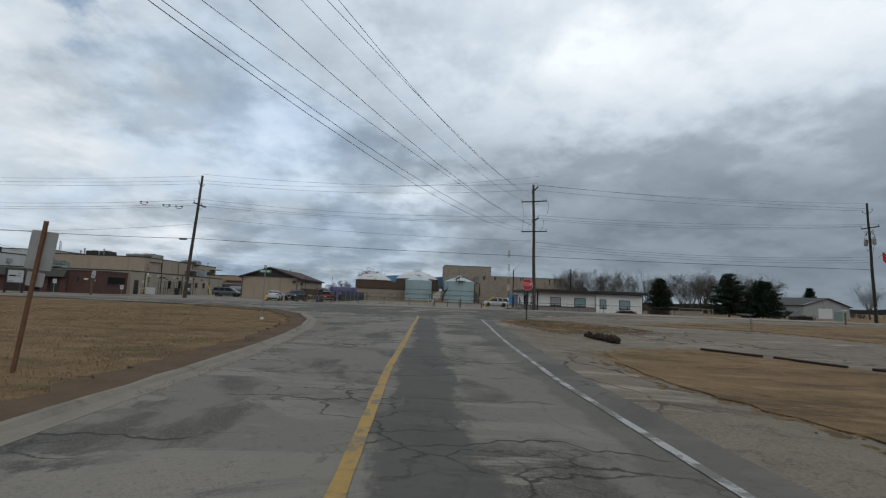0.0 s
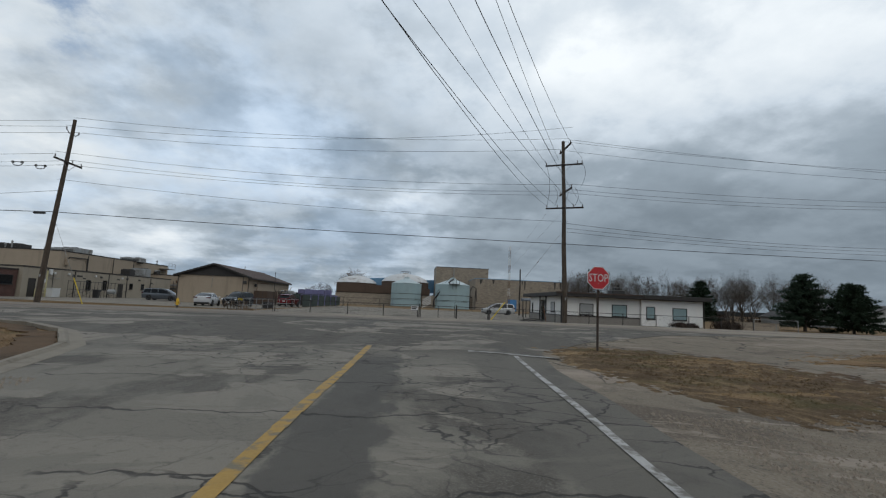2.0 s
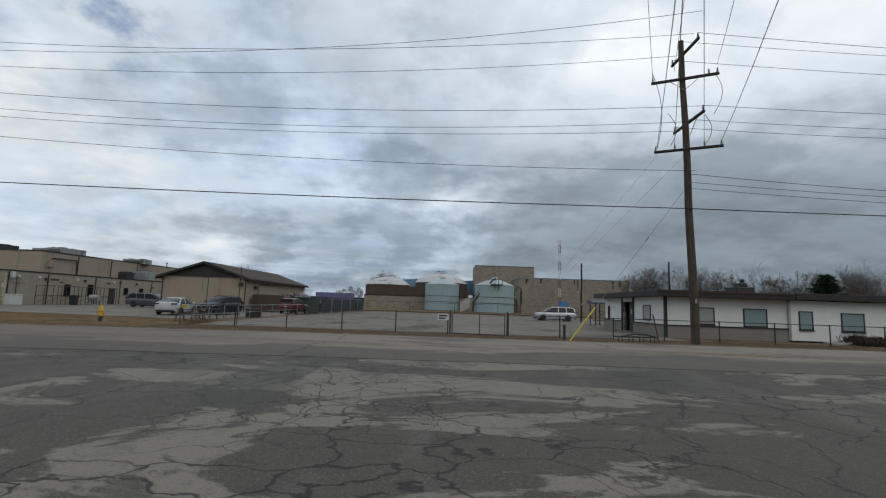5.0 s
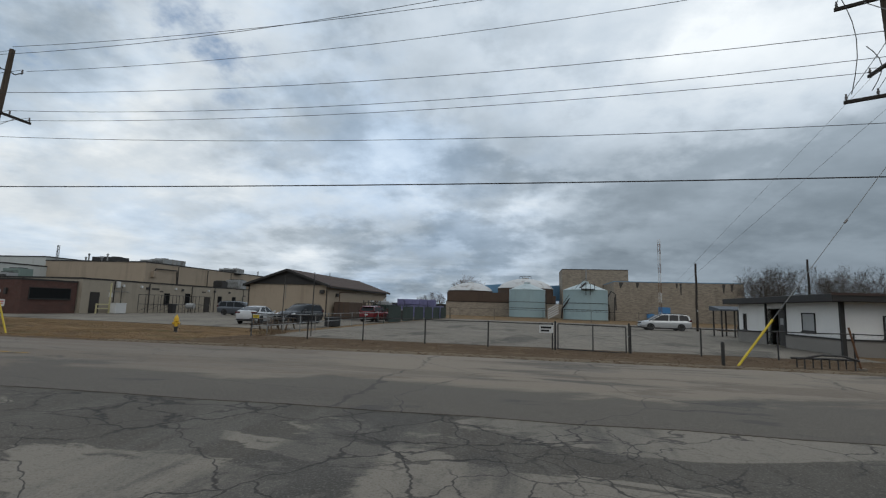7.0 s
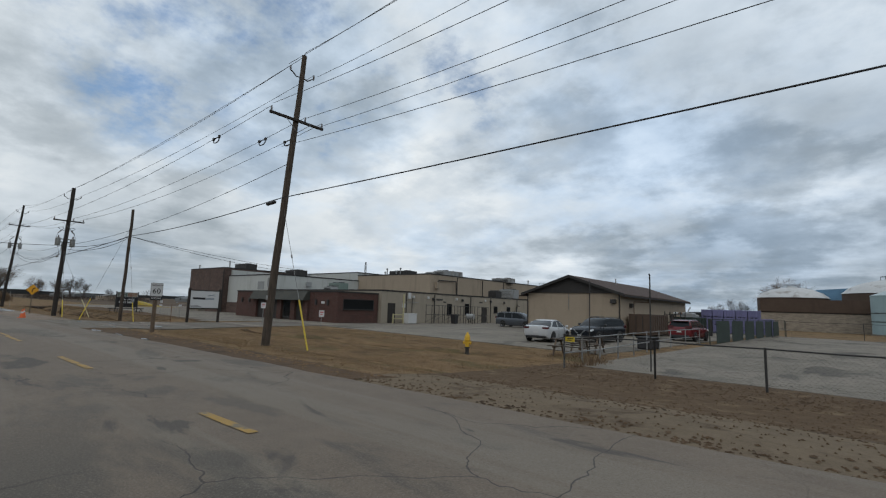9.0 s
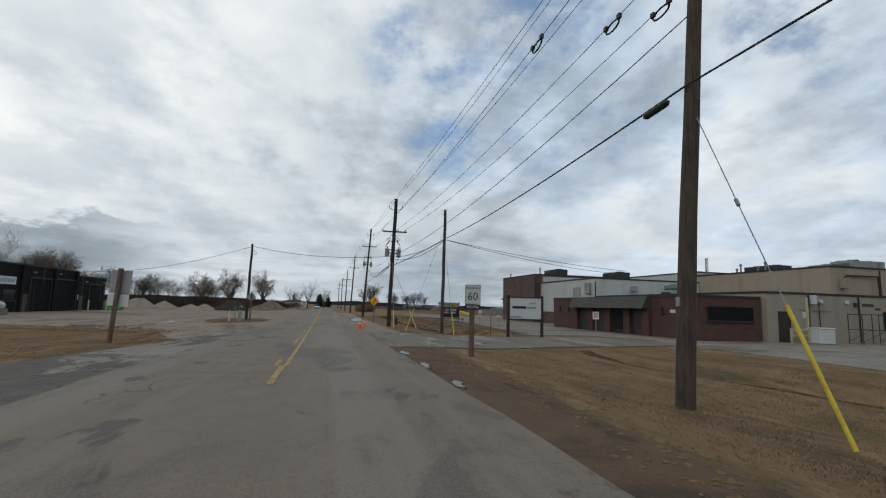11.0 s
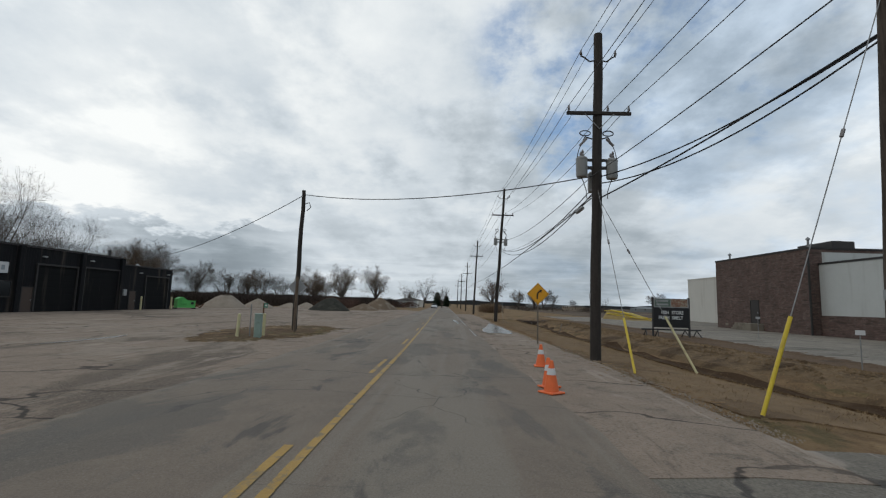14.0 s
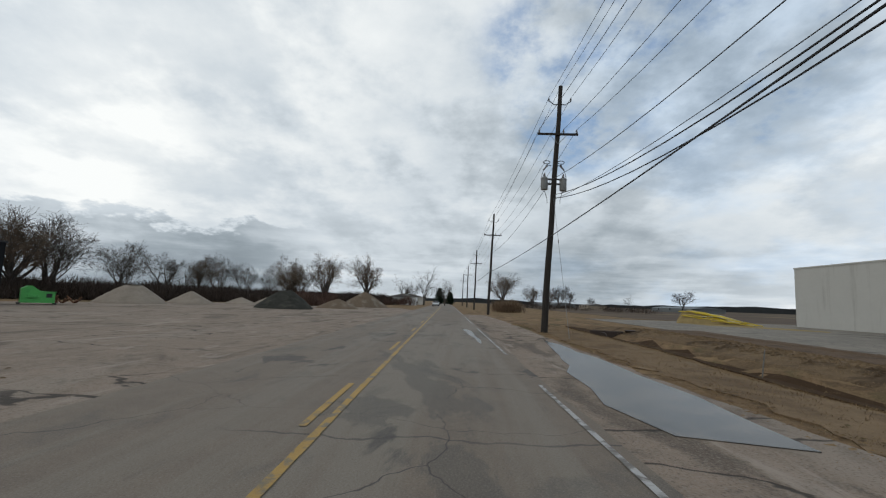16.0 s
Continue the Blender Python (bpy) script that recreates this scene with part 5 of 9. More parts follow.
# white office with teal windows
def white_office():
    o = thing("white_office", 17.25, 63.5, -0.06, 0.6, "low white office with a dark flat roof and teal windows", "building")
    d = 11.5
    part("wall", Shape().box(0, 8.05, 0, 0.25, 0, 2.72), "white_paint", o)
    part("wall", Shape().box(8.05, 14.5, -0.3, -0.05, 0.12, 2.72), "white_paint", o)
    part("wall", Shape().box(14.25, 14.5, -0.05, d, 0, 2.72), "white_paint", o)
    part("wall", Shape().box(0, 0.25, 0.25, 5.2, 0, 2.72), "white_paint", o)
    part("wall", Shape().box(0, 0.25, 7.35, d, 0, 2.72), "white_paint", o)
    part("wall", Shape().box(0, 0.25, 5.2, 7.35, 2.4, 2.72), "white_paint", o, "white panel over the entrance")
    part("wall", Shape().box(0.25, 14.25, d - 0.25, d, 0, 2.72), "white_paint", o)
    # solid dark strip paints the shade below the wall's foot
    part("plinth_gap", Shape().box(8.05, 14.45, -0.2, -0.06, 0.0, 0.12), "fascia_dark", o, "dark strip painting the shade of the gap under the wall")
    part("grey_foot", Shape().box(-0.06, 8.0, -0.10, 0.0, 0, 0.80), "grey_band", o, "grey painted foot of the wall")
    part("grey_foot", Shape().box(-0.10, 0, 0, 5.1, 0, 0.80), "grey_band", o)
    part("grey_foot", Shape().box(-0.10, 0, 7.4, d, 0, 0.80), "grey_band", o)
    part("ledge", Shape().box(-0.1, 8.0, -0.15, 0.0, 0.80, 0.88), "fascia_dark", o)
    part("ledge", Shape().box(-0.15, 0.0, 0.0, 5.1, 0.80, 0.88), "fascia_dark", o)
    part("ledge", Shape().box(-0.15, 0.0, 7.4, d, 0.80, 0.88), "fascia_dark", o)
    part("roof", Shape().box(-0.85, 8.0, -0.85, d + 0.6, 2.72, 3.10, 0.02), "fascia_dark", o, "dark flat roof with a deep overhang")
    part("roof", Shape().box(8.0, 15.1, -0.95, d + 0.5, 2.76, 3.18, 0.02), "fascia_dark", o)
    part("roof_edge", Shape().box(-0.9, 8.0, -0.9, -0.85, 3.02, 3.14), "shingle_brown", o)
    part("corner_post", Shape().box(-0.12, 0.06, -0.14, 0.02, 0.0, 2.72), "fascia_dark", o)
    for x, w_, z_, h_ in ((2.5, 1.43, 0.95, 1.13), (5.9, 1.57, 0.90, 1.2)):
        window(o, x, 0, z_, w_, h_, "s", "window_teal" if x > 3 else "window_grey", "fascia_dark", "teal boarded window" if x > 3 else "grey boarded window")
    for x, w_, z_, h_ in ((9.0, 0.92, 0.82, 1.22), (12.05, 1.52, 0.8, 1.2)):
        window(o, x, -0.3, z_, w_, h_, "s", "window_teal", "fascia_dark", "teal boarded window")
    window(o, 0, 2.8, 1.1, 1.25, 1.05, "w", "window_grey", "fascia_dark", "grey boarded window")
    window(o, 0, 10.5, 0.95, 0.45, 1.1, "w", "glass_dark", "fascia_dark", "narrow dark window")
    part("entrance_floor", Shape().box(-0.3, 1.6, 5.2, 7.35, 0.0, 0.1), "concrete", o)
    # added backing panel; its dark colour stands for the shade inside
    part("entrance_back", Shape().box(1.5, 1.6, 5.2, 7.35, 0.1, 2.4), "door_dark", o, "added dark panel, shade inside the open entrance in its colour")
    part("entrance_post", Shape().box(-0.1, 0.25, 5.06, 5.2, 0, 2.72), "fascia_dark", o)
    part("entrance_post", Shape().box(-0.1, 0.25, 7.35, 7.47, 0, 2.72), "fascia_dark", o)
    part("door", Shape().box(0.05, 0.1, 5.25, 6.1, 0.12, 2.3), "door_dark", o, "dark glazed entrance door")
    part("notice", Shape().box(0.02, 0.05, 5.5, 5.85, 1.4, 1.8), "sign_grey", o, "pale notice on the door")
    part("downpipe", Shape().tube([(14.58, -0.35, 0), (14.58, -0.35, 2.75)], 0.05, 6), "fascia_dark", o)
    part("roof_box", Shape().box(6.6, 8.0, 3.0, 4.4, 3.1, 3.7, 0.05), "iron_dark", o, "dark box on the roof")
    part("roof_box", Shape().box(7.0, 7.6, 3.2, 4.0, 3.7, 4.0, 0.05), "iron_dark", o)
    part("roof_chimney", Shape().tube([(7.7, 4.0, 3.1), (7.7, 4.0, 4.3)], 0.16, 8), "iron_dark", o)
    for i in range(3):
        part("ramp_board", Shape().box(10.0 + i * 0.32, 10.3 + i * 0.32, -1.6, -0.4, 0.02 + 0.03 * i, 0.10 + 0.05 * i), "sign_white", o)


white_office()


# shelter beside the office
def shelter():
    s = thing("smoking_shelter", 19.4, 81.2, 0, 0, "small open shelter with dark posts and a grey roof", "shelter")
    for x in (-1.5, -0.5, 0.5, 1.5):
        for y in (-0.9, 0.9):
            part("post", Shape().box(x - 0.05, x + 0.05, y - 0.05, y + 0.05, 0, 2.2), "fascia_dark", s)
    part("roof", Shape().prism([(-1.3, 2.2), (1.2, 2.2), (1.2, 2.62), (1.1, 2.62), (-1.3, 2.32)], -1.75, 1.75, "x"), "roof_slate", s)
    part("bench", Shape().box(-1.3, 1.3, 0.3, 0.75, 0.42, 0.5), "post_wood", s)


shelter()


# back plant: tan hall, tower, tanks, domes
h = block("block_hall", 20.0, 46.1, 144.6, 185, 8.5, "tan_block", "tan concrete block hall with rust-stained walls", trim="duct_blue")
rng = random.Random(8)
for x in (-25.0, -21.5, -13.4, -12.6, -4.2, -2.6):
    ln = rng.uniform(1.0, 2.6)
    part("stain", Shape().prism([(x, 8.4), (x + rng.uniform(0.3, 1.0), 8.4), (x + 0.35, 8.4 - ln), (x + 0.15, 8.4 - ln * 0.9)], -0.004, 0), "stain_dark", h, "dark run-off stain")
part("door", Shape().box(-17.0, -14.6, -0.05, 0, 0, 3.2), "bright_blue", h, "bright blue steel door")
part("box", Shape().box(-19.4, -18.0, -0.8, 0, 0.6, 1.7, 0.04), "bright_blue", h, "blue box")
block("block_tower", 9.9, 25.9, 159.0, 172, 12.3, "tan_block", "tan concrete block tower above the hall", trim="fascia_dark")
lo = block("low_wall_building", -18.5, 19.8, 150, 158, 3.3, "tan_block", "low tan block building behind the tanks")
part("brown_band", Shape().box(-38, -22.5, -0.2, 0.0, 3.46, 5.7), "band_brown", lo, "rusty brown panel band")
part("brown_band", Shape().box(-22.0, -12, -0.2, 0.0, 3.46, 5.2), "band_brown", lo)
for x0, x1 in ((-29.0, -22.6), (-15.5, -9.0), (-2.4, 0.6)):
    dct = thing("blue_duct", 1 + ((x0 + x1) / 2 + 18.8) * 1.165, 171.0, 4.4, 0, "weathered blue metal duct housing", "duct")
    wd = (x1 - x0) / 2 * 1.165
    part("housing", Shape().prism([(-wd, 0), (wd, 0), (wd, 4.5), (-wd, 4.0)], -1.6, 1.6), "duct_blue", dct)
    for x in (-wd * 0.6, wd * 0.6):
        part("leg", Shape().box(x - 0.15, x + 0.15, -0.15, 0.15, -4.4, 0), "iron_dark", dct)


def dome(x, y, z, r, hh, label):
    u = thing("dome_roof_tank", x, y, 0, 0, label, "tank", "dome tanks")
    part("wall", Shape().lathe([(r, 0), (r, z), (r + 0.15, z)], 32), "band_brown", u, "", True)
    part("roof", Shape().lathe([(r + 0.15, z), (r * 0.86, z + hh * 0.42), (r * 0.6, z + hh * 0.74), (r * 0.3, z + hh * 0.94), (0.4, z + hh)], 32), "dome_white", u, "stained white dome roof", True)
    part("hatch", Shape().lathe([(0.9, z + hh * 0.92), (0.9, z + hh * 1.08), (0.2, z + hh * 1.12)], 12), "dome_white", u)
    for k in range(6):
        a = k * 1.05
        part("rail", Shape().tube([(1.5 * math.cos(a), 1.5 * math.sin(a), z + hh * 0.9), (1.5 * math.cos(a), 1.5 * math.sin(a), z + hh * 1.22), (1.5 * math.cos(a + 1.05), 1.5 * math.sin(a + 1.05), z + hh * 1.22)], 0.05, 4), "iron_dark", u)


dome(0.6, 162, 7.2, 7.2, 2.7, "large tank under a stained white dome")
dome(-15.0, 170, 6.6, 6.4, 2.4, "far tank under a stained white dome")


def blue_tank(x, y, r, hw, hr, stairs):
    u = thing("storage_tank", x, y, 0, 0, "pale blue steel storage tank with a conical roof", "tank", "blue storage tanks")
    part("shell", Shape().lathe([(r, 0), (r, hw), (r + 0.06, hw), (r + 0.06, hw + 0.12)], 40), "tank_blue", u, "", True)
    part("roof", Shape().lathe([(r + 0.06, hw + 0.12), (0.7, hw + hr)], 40), "tank_roof", u, "", True)
    for z in (hw * 0.34, hw * 0.56):
        part("ring", Shape().lathe([(r, z), (r + 0.05, z), (r + 0.05, z + 0.1), (r, z + 0.1)], 40), "iron_dark", u)
    part("hatch", Shape().lathe([(0.7, hw + hr - 0.1), (0.7, hw + hr + 0.35), (0.1, hw + hr + 0.45)], 14), "tank_roof", u)
    part("base", Shape().lathe([(r + 0.25, -0.05), (r + 0.25, 0.18), (r, 0.18)], 40), "concrete", u)
    if stairs:
        st = [(-r - 0.35, -0.4, 0.3), (-r - 0.3, -1.4, 2.2), (-r * 0.75, -r * 0.62, 4.2), (-r * 0.30, -r * 0.75, hw + 0.5), (0, -r * 0.35, hw + hr)]
        part("stair", Shape().tube(st, 0.16, 6), "iron_dark", u, "dark curved access stair")
        part("stair_rail", Shape().tube([(a, c - 0.1, e + 0.9) for a, c, e in st], 0.04, 5), "iron_dark", u)
        for a, c, e in st:
            part("baluster", Shape().tube([(a, c - 0.05, e), (a, c - 0.1, e + 0.9)], 0.035, 4), "iron_dark", u)
        part("platform", Shape().box(-1.2, 1.2, -r - 0.7, -r * 0.3, hw + 0.15, hw + 0.25), "iron_dark", u)
        for x_ in (-1.2, -0.4, 0.4, 1.2):
            part("platform_post", Shape().tube([(x_, -r - 0.65, hw - 1.0 if abs(x_) < 0.5 else hw), (x_, -r - 0.65, hw + 1.2)], 0.06, 5), "iron_dark", u)
        part("platform_rail", Shape().tube([(-1.2, -r - 0.65, hw + 1.2), (1.2, -r - 0.65, hw + 1.2)], 0.05, 5), "iron_dark", u)
        part("vent", Shape().tube([(0.2, 0, hw + hr), (0.2, 0, hw + hr + 3.0)], 0.12, 8), "galvanized", u)
    else:
        part("ladder", Shape().tube([(r + 0.2, -0.3, 0.3), (r + 0.2, -0.3, hw)], 0.07, 5).tube([(r + 0.2, 0.3, 0.3), (r + 0.2, 0.3, hw)], 0.07, 5), "iron_dark", u)


blue_tank(1.2, 144.8, 4.05, 6.1, 1.5, False)
blue_tank(12.9, 135.5, 4.35, 5.9, 1.6, True)

# pale storage hall beside the brick block
wh = block("storage_hall", -125.3, -98.3, 87.6, 116, 7.0, "grey_wall", "large plain pale storage hall", trim="grey_wall", rz=1.0)
part("ramp", Shape().prism([(-12.0, 0), (-1.5, 0), (-1.5, 1.7), (-4.5, 1.7)], -2.4, 0), "grey_wall", wh, "pale loading ramp")


# black garage with roller doors, facing the yard
def garage():
    g = thing("garage_building", -103.0, 9.9, -0.03, 0, "long black metal garage with roller doors", "building")
    part("wall", Shape().box(0, 10, -0.3, 0, 0, 4.95), "black_siding", g)
    part("wall", Shape().box(10, 44, -0.3, 0.45, 0, 5.55), "black_siding", g)
    part("wall", Shape().box(0, 0.3, -14, -0.3, 0, 4.95), "black_siding", g)
    part("wall", Shape().box(43.7, 44, -14, -0.3, 0, 5.5), "black_siding", g)
    part("wall", Shape().box(0.3, 43.7, -14, -13.7, 0, 4.95), "black_siding", g)
    part("roof", Shape().box(0.3, 10, -13.7, -0.3, 4.6, 4.8), "roof_gravel", g)
    part("roof", Shape().box(10, 43.7, -13.7, -0.3, 5.2, 5.4), "roof_gravel", g)
    part("roof_edge", Shape().box(-0.08, 10.0, -0.4, 0.08, 4.95, 5.1), "fascia_dark", g)
    part("roof_edge", Shape().box(9.9, 44.1, -0.4, 0.55, 5.55, 5.72), "fascia_dark", g)
    for x, w_, y_, h_ in ((3.0, 4.2, 0.0, 3.9), (12.6, 4.6, 0.45, 4.2), (18.0, 4.2, 0.45, 4.1)):
        part("roller_door", Shape().box(x - w_ / 2, x + w_ / 2, y_ - 0.02, y_ + 0.02, 0, h_), "black_door", g, "black roller door")
        f = Shape()
        f.box(x - w_ / 2 - 0.16, x - w_ / 2, y_, y_ + 0.14, 0, h_ + 0.16).box(x + w_ / 2, x + w_ / 2 + 0.16, y_, y_ + 0.14, 0, h_ + 0.16).box(x - w_ / 2, x + w_ / 2, y_, y_ + 0.14, h_, h_ + 0.16)
        part("door_frame", f, "fascia_dark", g)
    for x in (10.0, 15.4, 21.9):
        part("pilaster", Shape().box(x - 0.22, x + 0.22, 0.45, 0.75, 0, 5.6), "black_siding", g)
    door(g, 20.85, 0.47, 0, 1.0, 2.1, "n", "door_brown", "dark brown steel door")
    door(g, 7.2, 0, 0, 1.0, 2.1, "n", "door_brown", "dark brown steel door")
    part("meter", Shape().box(8.4, 8.9, 0, 0.25, 1.6, 2.3, 0.03), "sign_grey", g, "grey electric meter")
    sg = part("sign_panel", Shape().box(22.8, 25.8, 0.45, 0.52, 3.2, 4.1), "sign_white", g, "white sign panel with unreadable dark writing")
    for k in range(6):
        part("letter_bar", Shape().box(23.1 + k * 0.42, 23.4 + k * 0.42, 0.52, 0.53, 3.45, 3.85), "logo_grey", sg)
    window(g, 23.5, 0.45, 1.3, 2.4, 1.3, "n", "glass_dark", "fascia_dark", "dark office window")
    window(g, 31.5, 0.45, 3.4, 1.6, 1.1, "n", "glass_dark", "fascia_dark", "dark upper window")
    for x, z, y in ((6.2, 4.2, 0), (14.2, 4.9, 0.45), (19.6, 4.8, 0.45), (1.0, 4.3, 0), (27.2, 4.6, 0.45)):
        part("wall_lamp", Shape().box(x - 0.15, x + 0.15, y, y + 0.25, z, z + 0.12), "sign_grey", g, "small grey wall lamp")
    part("chimney", Shape().tube([(10.0, -1.0, 5.4), (10.0, -1.0, 6.5)], 0.14, 8), "iron_dark", g)
    part("roof_vent", Shape().lathe([(0.2, 4.8), (0.2, 5.3), (0.35, 5.35), (0.05, 5.55)], 10, (2.5, -3)), "galvanized", g)


garage()

# ---- utility poles and wires ----


def insulator(parent, x, y, z, r=0.055, h=0.22):
    return part("insulator", Shape().lathe([(0.02, -0.06), (0.02, 0.02), (r, 0.03), (r * 0.6, 0.07), (r * 0.95, 0.09), (r * 0.55, h * 0.7), (r * 0.6, h)], 8, (0, 0)), "porcelain", parent, at=Matrix.Translation((x, y, z)))


def transformer(parent, x, y, z, r=0.205, h=0.64):
    t = part("transformer", Shape().lathe([(r * 0.92, 0), (r, 0.05), (r, h), (r * 1.06, h), (r * 1.06, h + 0.05), (r * 0.7, h + 0.13), (0.05, h + 0.16)], 18), "transformer_grey", parent, "pale grey can transformer with rust marks", True, Matrix.Translation((x, y, z)))
    for a in (-0.12, 0.12):
        part("bushing", Shape().lathe([(0.03, h + 0.1), (0.06, h + 0.16), (0.035, h + 0.22), (0.055, h + 0.27), (0.02, h + 0.36)], 8, (a, 0.0)), "porcelain", t)
    return t


class Pole:
    """A wooden pole with its fittings; attach gives a place on it by height, along and across."""

    def __init__(self, x, y, z, tx, ty, tz, label, mat="pole_wood", r0=0.19, r1=0.11):
        self.base, self.top = Vector((x, y, z)), Vector((tx, ty, tz))
        self.ob = thing("utility_pole", x, y, z, 0, label, "utility pole", "utility poles")
        d = self.top - self.base
        n = 7
        pts = [d * (i / n) + Vector((math.sin(i * 1.7) * 0.02, math.cos(i * 2.1) * 0.02, 0)) for i in range(n + 1)]
        pts[0].z -= 0.5
        part("shaft", Shape().tube(pts, [r0 + (r1 - r0) * i / n for i in range(n + 1)], 12), mat, self.ob, "", True)
        part("pole_tag", Shape().box(-0.05, 0.05, -r0 - 0.02, -r0 + 0.01, -0.1, 0.1), "sign_grey", self.ob, at=Matrix.Translation(self.at(2.2) - self.base))

    def at(self, z, dx=0.0, dy=0.0):
        k = (z - self.base.z) / (self.top.z - self.base.z)
        return self.base + (self.top - self.base) * k + Vector((dx, dy, 0))

    def arm(self, z, half, axis="y", pins=(-1, 0.3, 1), brace=True, shift=0.0, turn=0.0):
        """A timber crossarm across the pole; returns the wire seats."""
        c = self.at(z) - self.base + (Vector((0.16, 0, 0)) if axis == "y" else Vector((0, -0.16, 0)))
        m = Matrix.Translation(c) @ pose(0, 0, 0, 0, 0, (90 if axis == "y" else 0) + turn)
        a = part("crossarm", Shape().box(-half + shift, half + shift, -0.055, 0.055, -0.06, 0.06, 0.008), "pole_dark", self.ob, at=m)
        seats = []
        for p in pins:
            insulator(a, p * (half - 0.08) + shift, 0, 0.08)
            q = m @ Vector((p * (half - 0.08) + shift, 0, 0.30))
            seats.append(self.base + q)
        if brace:
            for s in (-1, 1):
                part("brace", Shape().tube([(s * half * 0.45 + shift * 0.5, -0.07, -0.05), (0, -0.07, -0.62)], 0.018, 4), "galvanized", a)
        return seats

    def bracket(self, z, half=0.65):
        """A curved iron bracket with two stand-off insulators near the top."""
        c = self.at(z) - self.base
        seats = []
        for s in (-1, 1):
            pts = [(0, s * 0.1, -0.12), (0, s * half * 0.5, -0.16), (0, s * half * 0.8, 0.0), (0, s * half, 0.06)]
            b = part("bracket", Shape().tube(pts, 0.03, 6), "iron_dark", self.ob, at=Matrix.Translation(c))
            insulator(b, 0, s * half, 0.08, 0.06, 0.2)
            seats.append(self.base + c + Vector((0, s * half, 0.28)))
        return seats

    def cans(self, z, three=True):
        c = self.at(z) - self.base
        for dx, dy, dz in ((0, -0.55, 0), (0, 0.55, -0.05)) + (((-0.45, 0, -0.45),) if three else ()):
            transformer(self.ob, c.x + dx, c.y + dy, c.z + dz)
        part("mount", Shape().box(c.x - 0.05, c.x + 0.05, c.y - 0.35, c.y + 0.35, c.z + 0.3, c.z + 0.4).box(c.x - 0.05, c.x + 0.05, c.y - 0.35, c.y + 0.35, c.z + 0.6, c.z + 0.68), "iron_dark", self.ob)
        for s in (-1, 1):
            cut = part("cutout", Shape().tube([(0, s * 0.16, 0.2), (0, s * 0.42, 0.28), (0, s * 0.5, 0.12)], 0.025, 5), "iron_dark", self.ob, "fused cutout switch", at=Matrix.Translation(c + Vector((0, 0, 1.25))))
            ring = [(0, s * (0.42 + 0.20 * math.cos(q)), 0.42 + 0.10 * math.sin(q)) for q in np.linspace(0, 6.28, 11)]
            part("lead_loop", Shape().tube(ring, 0.022, 5, False), "cable_black", cut)
            part("fuse", Shape().tube([(0, s * 0.36, 0.22), (0, s * 0.62, -0.06)], 0.05, 6), "porcelain", cut)
            loop = [c + Vector((0, s * (0.55 + 0.18 * math.sin(k * 0.7)), 1.3 - k * 0.3)) for k in range(8)]
            part("lead", Shape().tube(loop, 0.016, 5), "cable_black", self.ob)




def wire(a, b, sag=0.5, r=0.012, mat="wire_grey", name="overhead_wire", label="thin overhead power line", n=14):
    a, b = Vector(a), Vector(b)
    pts = [a.lerp(b, i / n) - Vector((0, 0, 4 * sag * (i / n) * (1 - i / n))) for i in range(n + 1)]
    ob = part(name, Shape().tube(pts, r, 5), mat, None, label)
    return tagged(ob, "", "cable", "overhead wires")


POLE_TEXT = "weathered wooden utility pole with crossarms and insulators"
p0 = Pole(57.8, 55.8, 0.1, 57.2, 55.6, 15.3, "weathered wooden utility pole with a transformer", "pole_dark")
p2 = Pole(14.52, 54.55, -0.08, 14.18, 54.5, 15.2, "tall wooden corner pole with arms both ways", "pole_wood", 0.21, 0.13)
p1 = Pole(-24.9, 54.0, 0.02, -24.4, 54.65, 14.3, "leaning wooden utility pole on the verge", "pole_wood", 0.2, 0.12)
tp = Pole(-60.05, 51.7, 0.02, -60.3, 52.0, 12.2, "dark wooden pole with three can transformers", "pole_dark", 0.19, 0.16)
t2 = Pole(-94.6, 51.2, -0.1, -94.0, 51.95, 14.6, "dark wooden pole with two can transformers", "pole_dark", 0.2, 0.12)
p6 = Pole(-129.4, 50.2, -0.1, -130.6, 50.8, 13.7, POLE_TEXT, "pole_dark")
p7 = Pole(-166, 49.6, 0, -166.4, 49.9, 12.6, POLE_TEXT, "pole_dark")
p8 = Pole(-203, 48.8, 0, -203.2, 48.9, 12.0, POLE_TEXT, "pole_dark")
p9 = Pole(-245, 47.8, 0, -245.2, 48, 12.0, POLE_TEXT, "pole_dark")
line = [p0, p2, p1, tp, t2, p6, p7, p8, p9]
seats = {}
for p, zb, za, zn in ((p0, 14.2, 12.2, 8.5), (p1, 13.25, 10.85, 8.6), (tp, 11.25, 8.95, 6.6), (t2, 13.6, 11.6, 8.9), (p6, 12.7, 10.7, 8.2), (p7, 11.6, 9.7, 7.6), (p8, 11.2, 9.3, 7.4), (p9, 11.2, 9.3, 7.4)):
    seats[p] = p.bracket(zb) + p.arm(za, 1.18 if p is not p1 else 1.45, "y") + [p.at(zn, 0, -0.18)]
# the corner pole: two arms along the road line, two across
seats[p2] = p2.arm(14.6, 1.35, "y", (-1, 1), False) + p2.arm(10.95, 1.45, "y", (-1, 0.2, 1)) + [p2.at(8.3, 0, -0.2)]
p2.arm(13.15, 1.5, "x", (-1, 0.75, 1), True, 0, -25)
p2.arm(9.55, 1.5, "x", (-1, -0.4, 0.5, 1), False, 0, -25)
